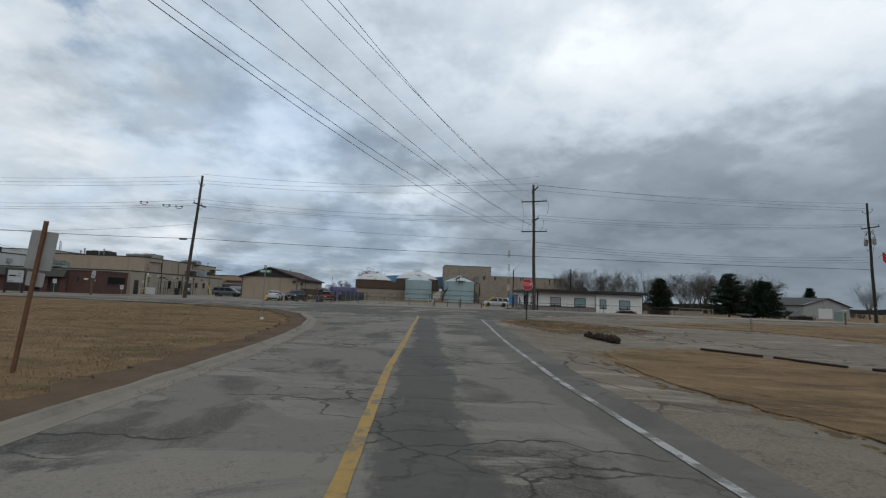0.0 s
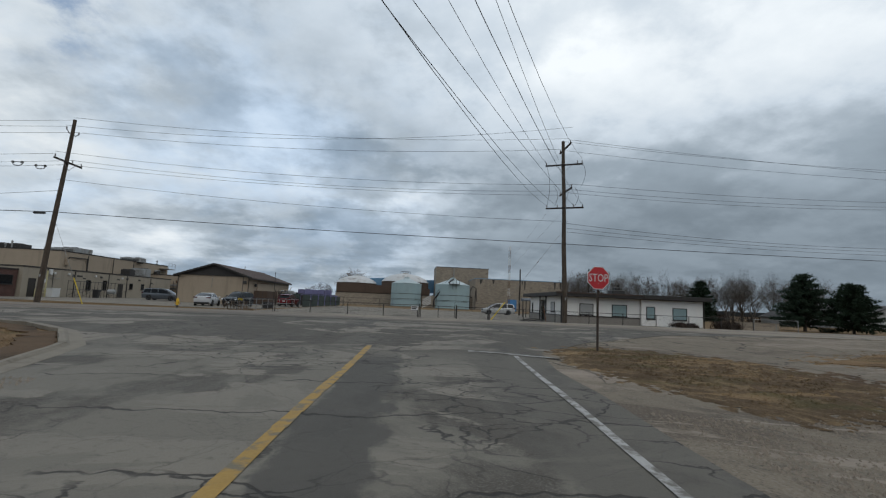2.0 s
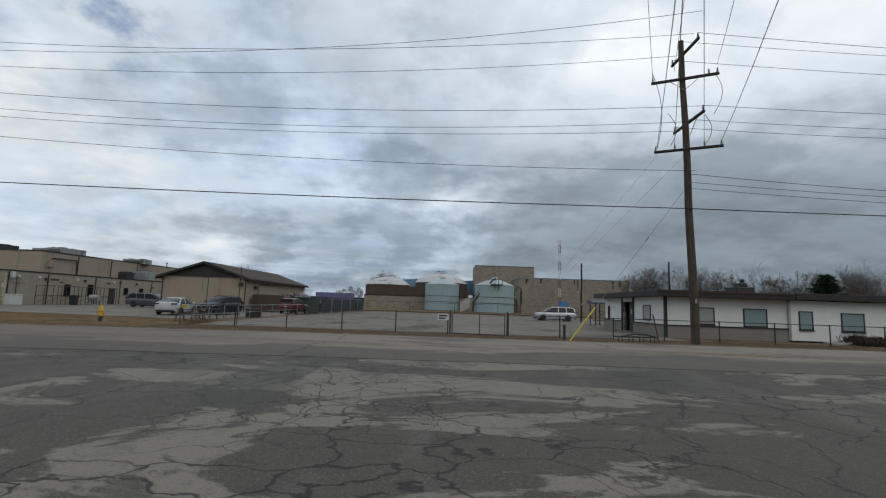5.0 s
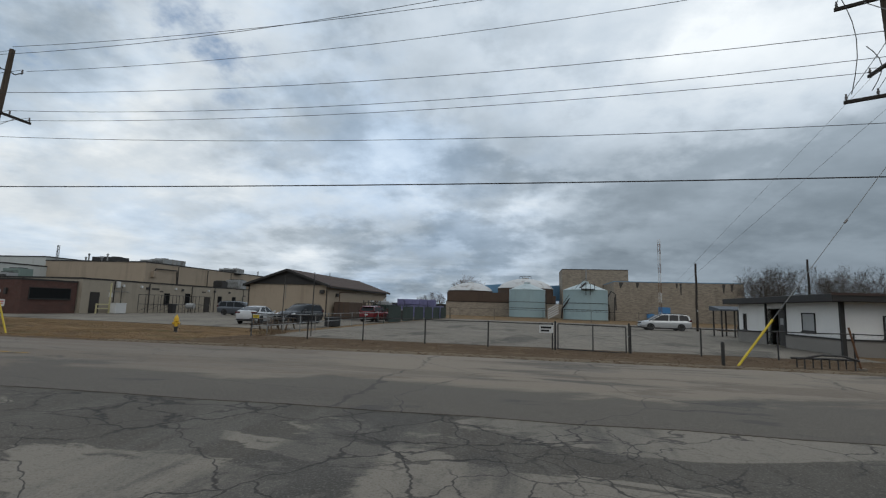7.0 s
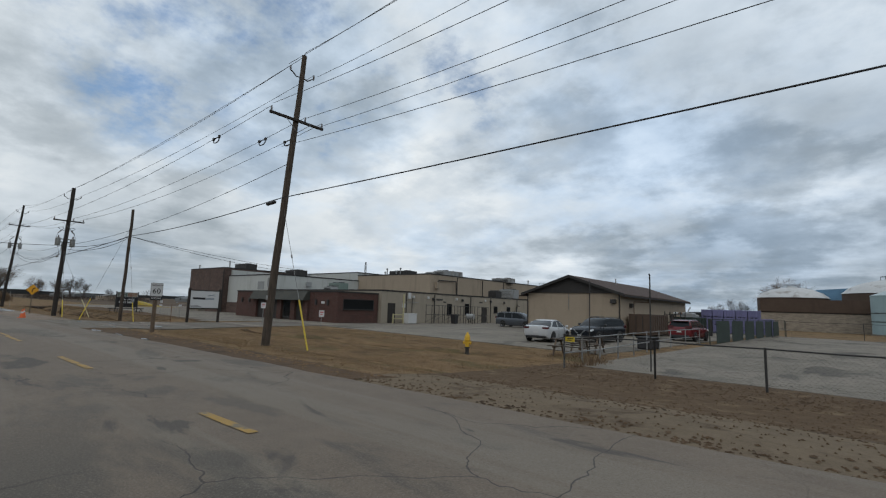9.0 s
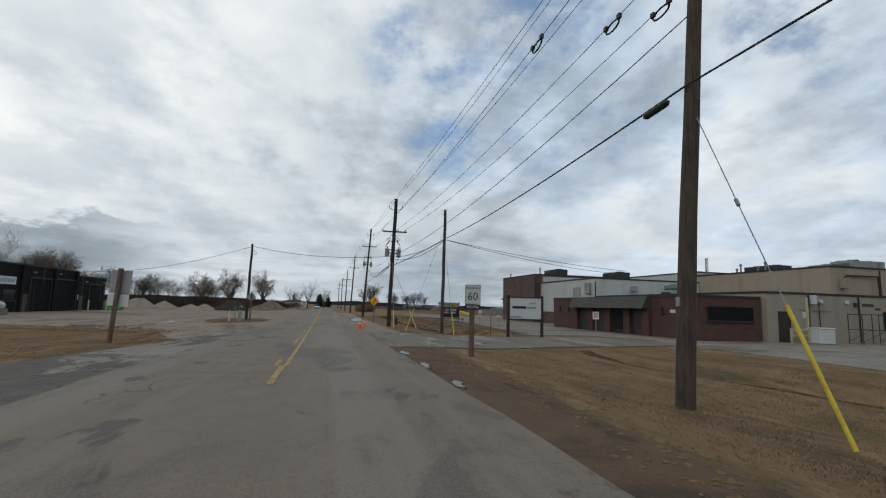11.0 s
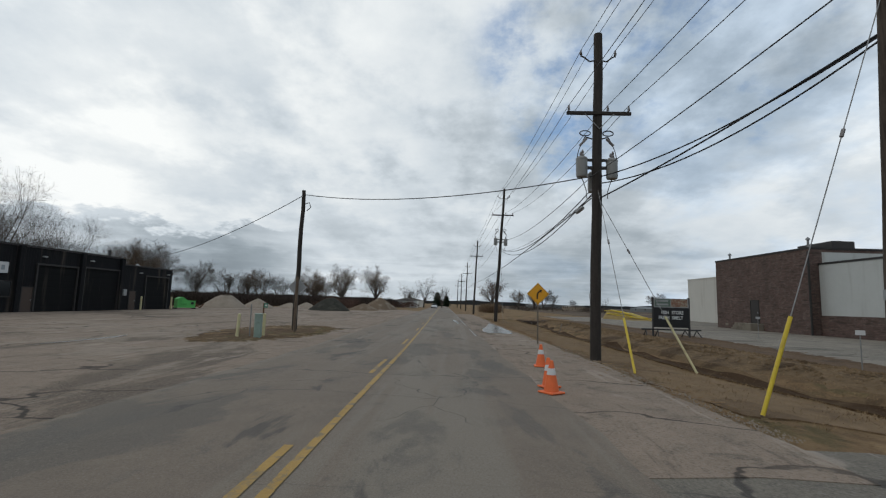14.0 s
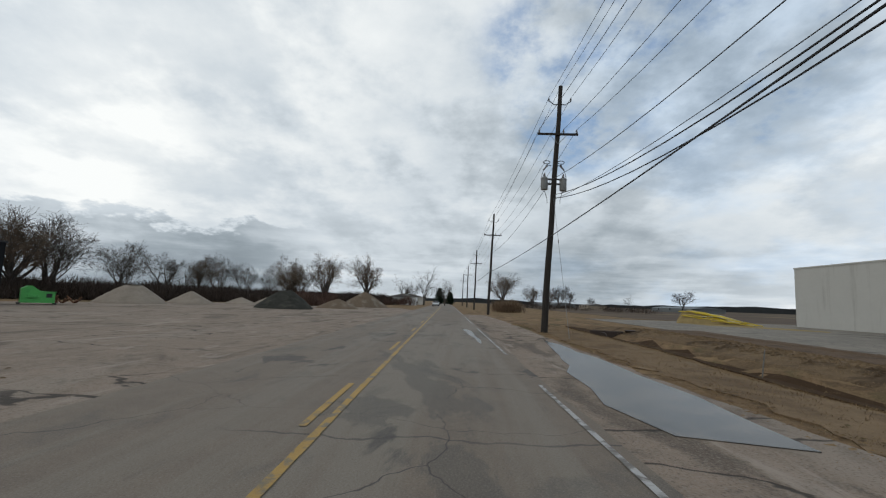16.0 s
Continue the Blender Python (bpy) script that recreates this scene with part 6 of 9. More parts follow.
for a, b in zip(line, line[1:]):
    for k, (u, v) in enumerate(zip(seats[a], seats[b])):
        if a is not p2:
            wire(u, v, 0.35 + 0.08 * k, 0.012 if k < 5 else 0.014)
    if a is not p2:
        wire(a.top, b.top, 0.5, 0.011)
# the long span over the side road's mouth: both ends and the sag of each wire
for y1, z1, y2, z2, sag in ((54.68, 14.5, 53.86, 15.24, 0.71), (53.88, 13.6, 53.05, 15.9, 1.04), (55.5, 13.58, 55.0, 14.74, 0.73), (53.25, 11.35, 53.07, 11.2, 0.7), (55.0, 11.18, 54.62, 11.05, 0.73), (55.75, 10.96, 55.4, 10.87, 0.57), (53.86, 9.4, 54.02, 8.38, 0.44)):
    wire((14.5, y2, z2), (-24.5, y1, z1), sag, 0.012)
COMM = {p0: 6.9, p2: 6.6, p1: 6.95, tp: 5.75, t2: 5.4, p6: 5.6, p7: 5.6, p8: 5.6, p9: 5.6}
for a, b in zip(line, line[1:]):
    if a is not p1:
        wire(a.at(COMM[a], 0, -0.2), b.at(COMM[b], 0, -0.2), 0.12, 0.024, "cable_black", "communication_cable", "thick black communication cable")
# second thin cables right of the corner pole
wire(p2.at(7.9, 0.15, -0.15), p0.at(8.1, 0, -0.15), 0.6, 0.012)
wire(p2.at(7.6, 0.15, -0.15), p0.at(7.8, 0, -0.15), 0.6, 0.012)
# the line along the side road
ps = Pole(-14.6, -5.4, -0.15, -14.5, -5.4, 17.4, POLE_TEXT)
ps.arm(15.6, 2.6, "x", (-0.2, 0.6, 1))
ps.arm(11.4, 2.9, "x", (-1, 0.1, 0.7, 0.9))
for k, z, (bx, bz), sag in ((-1.37, 9.75, (-12.1, 9.4), 2.27), (-0.59, 9.75, (-14.3, 11.1), 2.37), (0.7, 9.75, (-17.4, 12.8), 1.43), (1.42, 9.8, (-12.5, 11.7), 2.4), (-1.42, 13.3, (-14.8, 15.9), 2.4), (-0.44, 13.6, (-11.6, 11.9), 1.31), (1.42, 13.6, (-13.2, 17.4), 4.27)):
    c = p2.at(z)
    wire((c.x + k * 0.906, c.y - 0.16 - k * 0.423, z), (bx, -5.5, bz), sag, 0.011)
# jumpers and guys at the corner pole
for z0, z1, x in ((13.4, 9.6, -1.6), (13.4, 11.4, 1.55), (11.3, 9.7, 0.9), (11.3, 9.7, -0.9)):
    a, b = p2.at(z0, x, -0.2), p2.at(z1, x * 0.9, -0.1)
    pts = [a.lerp(b, i / 6) + Vector((0.25 * math.sin(math.pi * i / 6), -0.2 * math.sin(math.pi * i / 6), 0)) for i in range(7)]
    tagged(part("jumper_wire", Shape().tube(pts, 0.014, 4), "cable_black", None, "loose jumper wire on the corner pole"), "", "cable", "overhead wires")
wire(p2.at(9.4), (9.6, 77.5, 0.05), 0.0, 0.006, "galvanized", "guy_wire", "steel guy wire of the corner pole")
wire(p2.at(11.0), (9.7, 77.8, 0.05), 0.0, 0.005, "galvanized", "guy_wire", "steel guy wire of the corner pole")
tp.cans(6.55)
t2.cans(8.3, False)
p0.cans(10.0, False)

# plain service poles
bp = Pole(-52.6, 55.1, 0, -52.0, 55.0, 9.7, "plain weathered wooden service pole", "pole_wood", 0.14, 0.11)
lp = Pole(-70.6, 37.45, 0.05, -70.65, 37.5, 8.3, "plain dark wooden service pole", "pole_dark", 0.15, 0.11)
part("weatherhead", Shape().tube([(-0.02, 0.15, 7.4), (0.05, 0.45, 7.5), (0.05, 0.55, 7.2), (0.0, 0.3, 7.0)], 0.025, 5), "cable_black", lp.ob)
wire(p1.at(6.95, 0, -0.2), bp.at(7.35), 0.25, 0.026, "cable_black", "communication_cable", "thick black communication cable")
wire(bp.at(7.35), tp.at(5.7, 0.1, 0), 0.12, 0.026, "cable_black", "communication_cable", "thick black communication cable")
for k, zz in enumerate((6.55, 6.3)):
    wire(bp.at(7.3 - 0.08 * k), tp.at(zz, 0.1, 0.1), 0.35 + 0.2 * k, 0.022, "cable_black", "service_cable", "twisted black service cable")
for k, xe in enumerate((-70.5, -69.5)):
    wire(bp.at(7.3, 0, 0.05), (xe + 7.0, 79.2, 6.6 - k * 0.5), 0.3 + 0.15 * k, 0.02, "cable_black", "service_cable", "twisted black service cable")
wire(lp.at(8.05), tp.at(6.6, 0, -0.1), 0.55, 0.022, "cable_black", "service_cable", "black service cable across the road")
wire(lp.at(8.0), (-95.2, 10.4, 5.75), 0.9, 0.022, "cable_black", "service_cable", "black service cable to the garage")
for z, k in ((5.1, 0.4), (4.9, 0.55)):
    wire(tp.at(z + 1.2, -0.1, 0), t2.at(z + 2.9, 0, 0), 0.8 + k, 0.020, "cable_black", "service_cable", "twisted black service cable")
wire(tp.at(6.0, -0.1, 0), t2.at(7.7, 0, 0), 0.7, 0.011)

# splices hanging in the spans
for f, (a, b), k in ((0.145, (p1, tp), 2), (0.105, (p1, tp), 3), (0.08, (p1, tp), 4)):
    q = seats[a][k].lerp(seats[b][k], f) - Vector((0, 0, 4 * (0.35 + 0.08 * k) * f * (1 - f)))
    s = thing("line_switch", q.x, q.y, q.z, 0, "dark inline switch loop on the power line", "line switch", "line switches")
    loop = [(0.35 * math.cos(a_), 0.0, -0.14 + 0.14 * math.sin(a_)) for a_ in np.linspace(0, 6.28, 13)]
    part("loop", Shape().tube(loop, 0.03, 5, False), "cable_black", s)
    for cx in (-0.35, 0.35):
        part("clamp", Shape().box(cx - 0.07, cx + 0.07, -0.05, 0.05, -0.08, 0.06), "iron_dark", s)


def splice(a, b, sag, f, length=0.9, r=0.09):
    a, b = Vector(a), Vector(b)
    q, q2 = (a.lerp(b, g) - Vector((0, 0, 4 * sag * g * (1 - g))) for g in (f, f + length / (b - a).length))
    s = thing("splice_case", q.x, q.y, q.z - 0.1, 0, "black cable splice case under the messenger cable", "splice case", "splice cases")
    part("case", Shape().tube([(0, 0, 0), (q2 - q) * 0.1, (q2 - q) * 0.9, q2 - q], [r * 0.5, r, r, r * 0.5], 10), "galvanized" if r < 0.085 else "cable_black", s)
    part("strap", Shape().tube([(q2 - q) * 0.5, (q2 - q) * 0.5 + Vector((0, 0, 0.12))], 0.02, 5), "galvanized", s)


splice(p1.at(6.95, 0, -0.2), bp.at(7.35), 0.25, 0.02)
splice(tp.at(5.75, 0, -0.2), t2.at(5.4, 0, -0.2), 0.12, 0.03, 0.95, 0.08)


# guy wires with yellow guards
def guy(pole, z, foot, guard=0.0, mat="marker_yellow", label="yellow plastic guy guard"):
    a, f = pole.at(z), Vector((foot[0], foot[1], land(*foot)))
    g = thing("guy_wire", f.x, f.y, f.z, 0, "steel guy wire with its anchor" + (" and " + label if guard else ""), "guy wire", "guy wires")
    d = (a - f)
    part("strand", Shape().tube([(0, 0, 0), d], 0.011, 5), "galvanized", g)
    if guard:
        u = d.normalized()
        part("guard", Shape().tube([u * 0.0, u * guard], 0.036, 8), mat, g, label)
    u = d.normalized()
    part("strain_insulator", Shape().tube([d * 0.62, d * 0.62 + u * 0.16], 0.035, 6), "porcelain", g)


guy(p1, 6.5, (-21.8, 54.3), 2.3)
guy(bp, 7.2, (-49.8, 55.4), 1.7)
guy(bp, 8.2, (-51.8, 52.1), 1.8)
guy(tp, 6.3, (-56.7, 51.8), 1.7)
guy(tp, 5.9, (-57.5, 53.9), 1.85, "marker_pale", "faded yellow guy guard")
guy(p2, 7.8, (8.2, 52.8), 1.9)
guy(t2, 8.0, (-90.0, 51.6))


# ---- signs ----


def letters(parent, text, size, mat, m, depth=0.004, name="lettering", bold=0.0):
    cu = bpy.data.curves.new(name, "FONT")
    cu.body, cu.size, cu.extrude, cu.align_x, cu.align_y = text, size, depth, "CENTER", "CENTER"
    cu.resolution_u, cu.offset = 2, bold
    tmp = bpy.data.objects.new(name, cu)
    me = bpy.data.meshes.new_from_object(tmp)
    bpy.data.objects.remove(tmp)
    me.materials.clear()
    me.materials.append(MATS[mat])
    ob = new(name, me)
    ob.parent, ob.matrix_basis = parent, m
    return ob


def plate_outline(w, h, r=0.04, n=4):
    out = []
    for cx, cz, a0 in ((w / 2 - r, h / 2 - r, 0), (-w / 2 + r, h / 2 - r, 90), (-w / 2 + r, -h / 2 + r, 180), (w / 2 - r, -h / 2 + r, 270)):
        for i in range(n + 1):
            a = radians(a0 + 90 * i / n)
            out.append((cx + r * math.cos(a), cz + r * math.sin(a)))
    return out


def ngon(r, n, a0):
    return [(r * math.cos(radians(a0 + 360 * i / n)), r * math.sin(radians(a0 + 360 * i / n))) for i in range(n)]


FRONT = pose(0, 0, 0, 90, 0, 0)


def stop_sign():
    s = thing("stop_sign", 8.83, 34.3, None, 3, "red octagonal stop sign on a dark brown post", "stop sign")
    part("post", Shape().box(-0.035, 0.035, -0.02, 0.02, -0.4, 2.25), "post_dark", s)
    zc = 2.60
    p = part("plate", Shape().prism(ngon(0.44, 8, 22.5), -0.055, -0.045), "sign_white", s, "white octagon border", at=Matrix.Translation((0, 0, zc)))
    part("face", Shape().prism(ngon(0.414, 8, 22.5), -0.059, -0.055), "sign_red", p)
    t = letters(p, "STOP", 0.35, "sign_white", Matrix.Translation((0, -0.062, -0.01)) @ FRONT)
    t.scale = (0.86, 1.15, 1)
    for z in (-0.2, 0.2):
        part("bolt", Shape().lathe([(0.012, 0), (0.012, 0.01)], 6), "galvanized", p, at=Matrix.Translation((0, -0.06, z)) @ FRONT)


stop_sign()


def street_sign():
    s = thing("street_name_sign", -7.05, 25.3, None, 0, "green street name blades on a thin steel post", "street sign")
    part("post", Shape().tube([(0, 0, -0.3), (0, 0, 2.55)], 0.024, 8), "galvanized", s)
    for k, (rz, z, w) in enumerate(((98, 2.66, 0.62), (8, 2.44, 0.62))):
        b = part("blade", Shape().prism(plate_outline(w, 0.17, 0.03), -0.01, 0.01), "sign_green", s, "green street name blade", at=pose(0, 0, z, 0, 0, rz))
        for side in (-0.014, 0.014):
            part("letter_bar", Shape().box(-w * 0.36, w * 0.05, side - 0.003, side + 0.003, -0.05, 0.05).box(w * 0.12, w * 0.36, side - 0.003, side + 0.003, -0.05, 0.05), "sign_white", b)
        part("clamp", Shape().box(-0.03, 0.03, -0.03, 0.03, -0.14, -0.09), "galvanized", b)
    part("base_cover", Shape().lathe([(0.09, -0.05), (0.08, 0.06), (0.03, 0.09)], 10), "sign_white", s, "pale concrete foot")


street_sign()


def sign_back(x, y, rz, h, panels, post="rust", lean=0.0, label="grey back of a road sign on a leaning post", square=False):
    s = new("road_sign")
    s.matrix_basis = pose(x, y, land(x, y), 0, lean, rz)
    tagged(s, label, "road sign")
    if square:
        part("post", Shape().box(-0.07, 0.07, -0.07, 0.07, -0.4, h, 0.008), post, s)
    else:
        part("post", Shape().box(-0.035, 0.035, -0.02, 0.02, -0.4, h), post, s)
    for w, hh, z, mat in panels:
        p = part("panel", Shape().prism(plate_outline(w, hh, 0.03), 0.09 if square else 0.022, 0.10 if square else 0.032), mat, s, at=Matrix.Translation((0, 0, z)))
        for dz in (-hh * 0.3, hh * 0.3):
            part("bolt", Shape().lathe([(0.014, 0), (0.014, 0.012)], 6), "galvanized", p, at=Matrix.Translation((0, 0.02, dz)) @ FRONT)
    return s


sign_back(-6.35, 9.7, -8, 2.75, ((0.55, 0.72, 2.2, "sign_grey"), (0.36, 0.26, 1.66, "sign_grey")), lean=6)
sign_back(-37.9, 38.0, 75, 3.0, ((0.9, 0.95, 2.45, "sign_grey"), (0.9, 0.5, 1.7, "sign_white")), "post_wood", 3, "grey backs of two road signs on a wooden post", True)
d = sign_back(-68.6, 38.15, 100, 3.0, (), "post_wood", 0, "grey back of a diamond warning sign on a post", True)
part("panel", Shape().prism(ngon(0.50, 4, 0), 0.09, 0.10), "sign_grey", d, at=Matrix.Translation((0, 0, 2.45)))


def speed_sign():
    s = thing("speed_limit_sign", -33.42, 51.92, None, 88, "black on white speed limit sign on a wooden post", "speed sign")
    g = 2.38 - land(-33.42, 51.92)
    part("post", Shape().box(-0.09, 0.09, 0.0, 0.15, -0.5, g + 0.3, 0.01), "post_wood", s)
    p = part("plate", Shape().prism(plate_outline(0.61, 0.74, 0.04), -0.02, -0.01), "sign_white", s, "white reflective plate", at=Matrix.Translation((0, 0, g + 0.08)))
    rim = plate_outline(0.58, 0.71, 0.035)
    part("border", Shape().tube([(a, -0.022, b) for a, b in rim + rim[:1]], 0.006, 4), "sign_black", p)
    letters(p, "MAXIMUM", 0.115, "sign_black", Matrix.Translation((0, -0.023, 0.23)) @ FRONT)
    t = letters(p, "60", 0.42, "sign_black", Matrix.Translation((0, -0.023, -0.09)) @ FRONT, 0.005)
    t.scale = (1.0, 1.05, 1)
    q = part("tab", Shape().prism(plate_outline(0.61, 0.2, 0.02), -0.02, -0.01), "sign_black", s, "black tab with white lettering", at=Matrix.Translation((0, 0, g - 0.40)))
    letters(q, "BEGINS", 0.15, "sign_white", Matrix.Translation((0, -0.023, 0.0)) @ FRONT)
    part("small_plate", Shape().box(0.24, 0.36, 0.0, 0.01, g - 0.64, g - 0.5), "sign_white", s)


speed_sign()


def curve_sign():
    s = thing("curve_warning_sign", -65.95, 50.75, None, 90, "yellow diamond curve warning sign on a steel post", "warning sign")
    g = 2.37 - land(-65.95, 50.75)
    part("post", Shape().box(-0.035, 0.035, -0.01, 0.03, -0.4, g + 0.3), "post_steel", s)
    p = part("plate", Shape().prism(ngon(0.53, 4, 0), -0.03, -0.018), "sign_yellow", s, "yellow diamond plate", at=Matrix.Translation((0, 0, g)))
    rim = ngon(0.49, 4, 0)
    part("border", Shape().tube([(a, -0.032, b) for a, b in rim + rim[:1]], 0.008, 4), "sign_black", p)
    stem = [(-0.07, -0.25), (0.0, -0.25), (0.0, -0.08), (0.02, 0.01), (0.07, 0.07), (0.12, 0.10), (0.09, 0.16), (0.02, 0.13), (-0.04, 0.05), (-0.07, -0.06)]
    part("arrow", Shape().prism(stem, -0.036, -0.03), "sign_black", p, "black bent arrow")
    part("arrow_head", Shape().prism([(0.045, 0.21), (0.20, 0.19), (0.14, 0.04)], -0.036, -0.03), "sign_black", p)


curve_sign()


def company_sign():
    s = thing("company_sign", -48.2, 60.3, None, 94, "white company sign board between two dark posts", "sign")
    for x in (-1.35, 1.35):
        part("post", Shape().box(x - 0.09, x + 0.09, -0.09, 0.09, -0.4, 2.95, 0.01), "pole_dark", s)
    b = part("board", Shape().box(-1.26, 1.26, -0.05, 0.05, 1.25, 2.75), "sign_white", s, "white board with a grey emblem")
    for z0, z1 in ((1.15, 1.25), (2.75, 2.82)):
        part("trim", Shape().box(-1.26, 1.26, -0.07, 0.07, z0, z1), "pole_dark", b)
    part("name_bar", Shape().box(-1.05, 0.05, -0.056, -0.05, 1.98, 2.16), "sign_black", b)
    part("name_bar", Shape().box(0.10, 0.85, -0.056, -0.05, 1.98, 2.14), "logo_grey", b)
    part("emblem", Shape().prism([(0.15, 2.28), (0.6, 2.34), (0.95, 2.30), (0.72, 2.40), (0.92, 2.5), (0.6, 2.42), (0.35, 2.40)], -0.056, -0.05), "logo_grey", b)
    part("tint_band", Shape().prism([(-1.2, 1.3), (-0.1, 1.3), (-0.6, 1.48), (-1.2, 1.42)], -0.054, -0.05), "sign_grey", b)
    k = thing("marker_post", -47.7, 57.5, None, 0, "thin leaning dark stake beside the sign", "stake")
    part("stake", Shape().tube([(0, 0, -0.2), (-0.25, 0.1, 1.5)], 0.03, 6), "rust", k)


company_sign()


def store_sign():
    s = thing("store_sign", -75.3, 61.3, None, 92, "black letter board sign on a low steel trailer frame", "sign")
    for x in (-1.22, 1.22):
        part("post", Shape().box(x - 0.05, x + 0.05, -0.05, 0.05, 0.0, 2.62), "iron_dark", s)
    b = part("board", Shape().box(-1.17, 1.17, -0.06, 0.06, 0.62, 1.92), "sign_black", s, "black letter board")
    for tx, x, z in (("FISH", -0.42, 1.60), ("STORE", 0.42, 1.60), ("FRESH", -0.50, 1.26), ("SMELT", 0.40, 1.26)):
        w = letters(b, tx, 0.31, "sign_white", Matrix.Translation((x, -0.066, z)) @ FRONT, 0.005, "word", 0.008)
        w.scale = (0.86, 1.0, 1)
    h = part("header", Shape().box(-1.17, 1.17, -0.07, 0.07, 1.95, 2.55), "sign_grey", s, "faded colourful header panel")
    part("header_patch", Shape().box(-1.1, -0.05, -0.076, -0.07, 2.0, 2.5), "header_green", h, "faded green patch")
    for z in (2.08, 2.32):
        part("letter_bar", Shape().box(-1.0, -0.2, -0.08, -0.076, z, z + 0.12), "sign_grey", h)
    part("header_patch", Shape().box(0.0, 1.1, -0.076, -0.07, 2.0, 2.5), "header_picture", h, "faded brown and red picture patch")
    f = Shape()
    f.box(-2.0, 2.0, -0.05, 0.05, 0.42, 0.52)
    for x in (-1.7, -0.9, 0.9, 1.7):
        f.tube([(x, 0, 0.45), (x - 0.15 if x < 0 else x + 0.15, -0.45, -0.05)], 0.035, 5).tube([(x, 0, 0.45), (x, 0.45, -0.05)], 0.035, 5)
    part("trailer_frame", f, "iron_dark", s)


store_sign()

# small yard signs on the plant lawn
for x, y, h in ((-47.4, 65.5, 1.9), (-39.5, 66.8, 1.4)):
    s = thing("yard_sign", x, y, None, 60, "small white parking notice on a thin post", "sign", "yard signs")
    part("post", Shape().tube([(0, 0, -0.2), (0, 0, h)], 0.03, 6), "galvanized", s)
    p = part("plate", Shape().box(-0.22, 0.22, -0.045, -0.03, h - 0.55, h), "sign_white", s)
    part("letter_bar", Shape().box(-0.15, 0.15, -0.05, -0.045, h - 0.2, h - 0.12).box(-0.15, 0.1, -0.05, -0.045, h - 0.36, h - 0.3), "sign_red", p)

for x, y, h, m in ((-76.2, 67.6, 1.5, "sign_grey"), (-59.6, 60.4, 1.3, "sign_white"), (-57.6, 61.6, 1.35, "sign_white")):
    s = thing("yard_marker", x, y, None, 75, "small pale plate on a thin stake at the yard edge", "sign", "yard markers")
    part("stake", Shape().tube([(0, 0, -0.2), (0, 0, h)], 0.018, 6), "galvanized", s)
    part("plate", Shape().box(-0.14, 0.14, -0.035, -0.02, h - 0.16, h), m, s)

# ---- fence along the parking lot ----


def fence_run(name, pts, label, mat="iron_dark", h=1.22, mesh=True, low=False, post_r=0.035):
    """A chain-link fence through post places: posts, rail and woven wire."""
    f = thing(name, pts[0][0], pts[0][1], 0, 0, label, "fence")
    o = Vector((pts[0][0], pts[0][1], 0))
    P = [Vector((x, y, land(x, y) - 0.04)) - o for x, y in pts]
    for p in P:
        part("post", Shape().tube([p - Vector((0, 0, 0.3)), p + Vector((0, 0, h + 0.04))], post_r, 8), mat, f)
    for a, b in zip(P, P[1:]):
        part("rail", Shape().tube([a + Vector((0, 0, h)), a.lerp(b, 0.5) + Vector((0, 0, h - 0.015)), b + Vector((0, 0, h))], 0.024, 6), mat, f)
        if low:
            part("rail", Shape().tube([a + Vector((0, 0, h * 0.5)), b + Vector((0, 0, h * 0.5))], 0.024, 6), mat, f)
    if mesh:
        s = Shape()
        for a, b in zip(P, P[1:]):
            d = (b - a).length
            u = (b - a) / d
            step, k = 0.13, 0
            while k * step < d + h:
                for sgn in (1, -1):
                    x0, x1, z0, z1 = k * step, k * step - h, 0.05, h
                    if x1 < 0:
                        z1 += x1 * (h - 0.05) / h
                        x1 = 0
                    if x0 > d:
                        z0 += (x0 - d) * (h - 0.05) / h
                        x0 = d
                    if z1 - z0 > 0.02:
                        if sgn < 0:
                            x0, x1 = d - x0, d - x1
                        s.tube([a + u * x0 + Vector((0, 0, z0)), a + u * x1 + Vector((0, 0, z1))], 0.0013, 3, False)
                k += 1
        ob = part("chain_link", s, "iron_dark", f, "fine chain-link mesh")
        tagged(ob, "", "", "", "stuff")
    return f


fence_run("fence", [(-9.4, 59.3), (-6.4, 59.3), (-3.2, 59.3), (-0.1, 59.3), (2.9, 59.3)], "rusty chain-link fence along the parking lot", "iron_dark")
fence_run("fence", [(-12.6, 59.3), (-9.4, 59.3)], "grey chain-link fence corner of the parking lot", "iron_dark")
fence_run("fence", [(6.35, 59.25), (9.3, 59.3), (12.35, 59.3), (15.25, 59.35), (18.4, 59.4), (21.6, 59.5), (24.8, 59.6), (28.0, 59.7), (31.2, 59.8), (34.4, 59.9)], "rusty chain-link fence in front of the white office", "iron_dark")
k = thing("garden_wall", 39.6, 66.0, None, 0, "low pale tan block wall beside the evergreens", "wall")
part("wall", Shape().box(-2.4, 2.4, -0.1, 0.1, -0.7, 0.75, 0.01), "tan_block", k)
part("coping", Shape().box(-2.45, 2.45, -0.14, 0.14, 0.75, 0.82, 0.01), "concrete", k)
fence_run("fence", [(36.5, 62.5), (39, 62.7), (41.5, 62.9)], "grey chain-link fence beside the evergreens", "galvanized")
fence_run("railing", [(-12.6, 59.3), (-12.6, 60.8), (-12.6, 62.5), (-12.8, 65.0), (-13.0, 67.6), (-13.2, 70.2), (-13.4, 73.0), (-13.6, 76.0), (-13.6, 79.5), (-13.5, 83)], "grey pipe railing along the edge of the lot", "galvanized", 1.1, False, True)


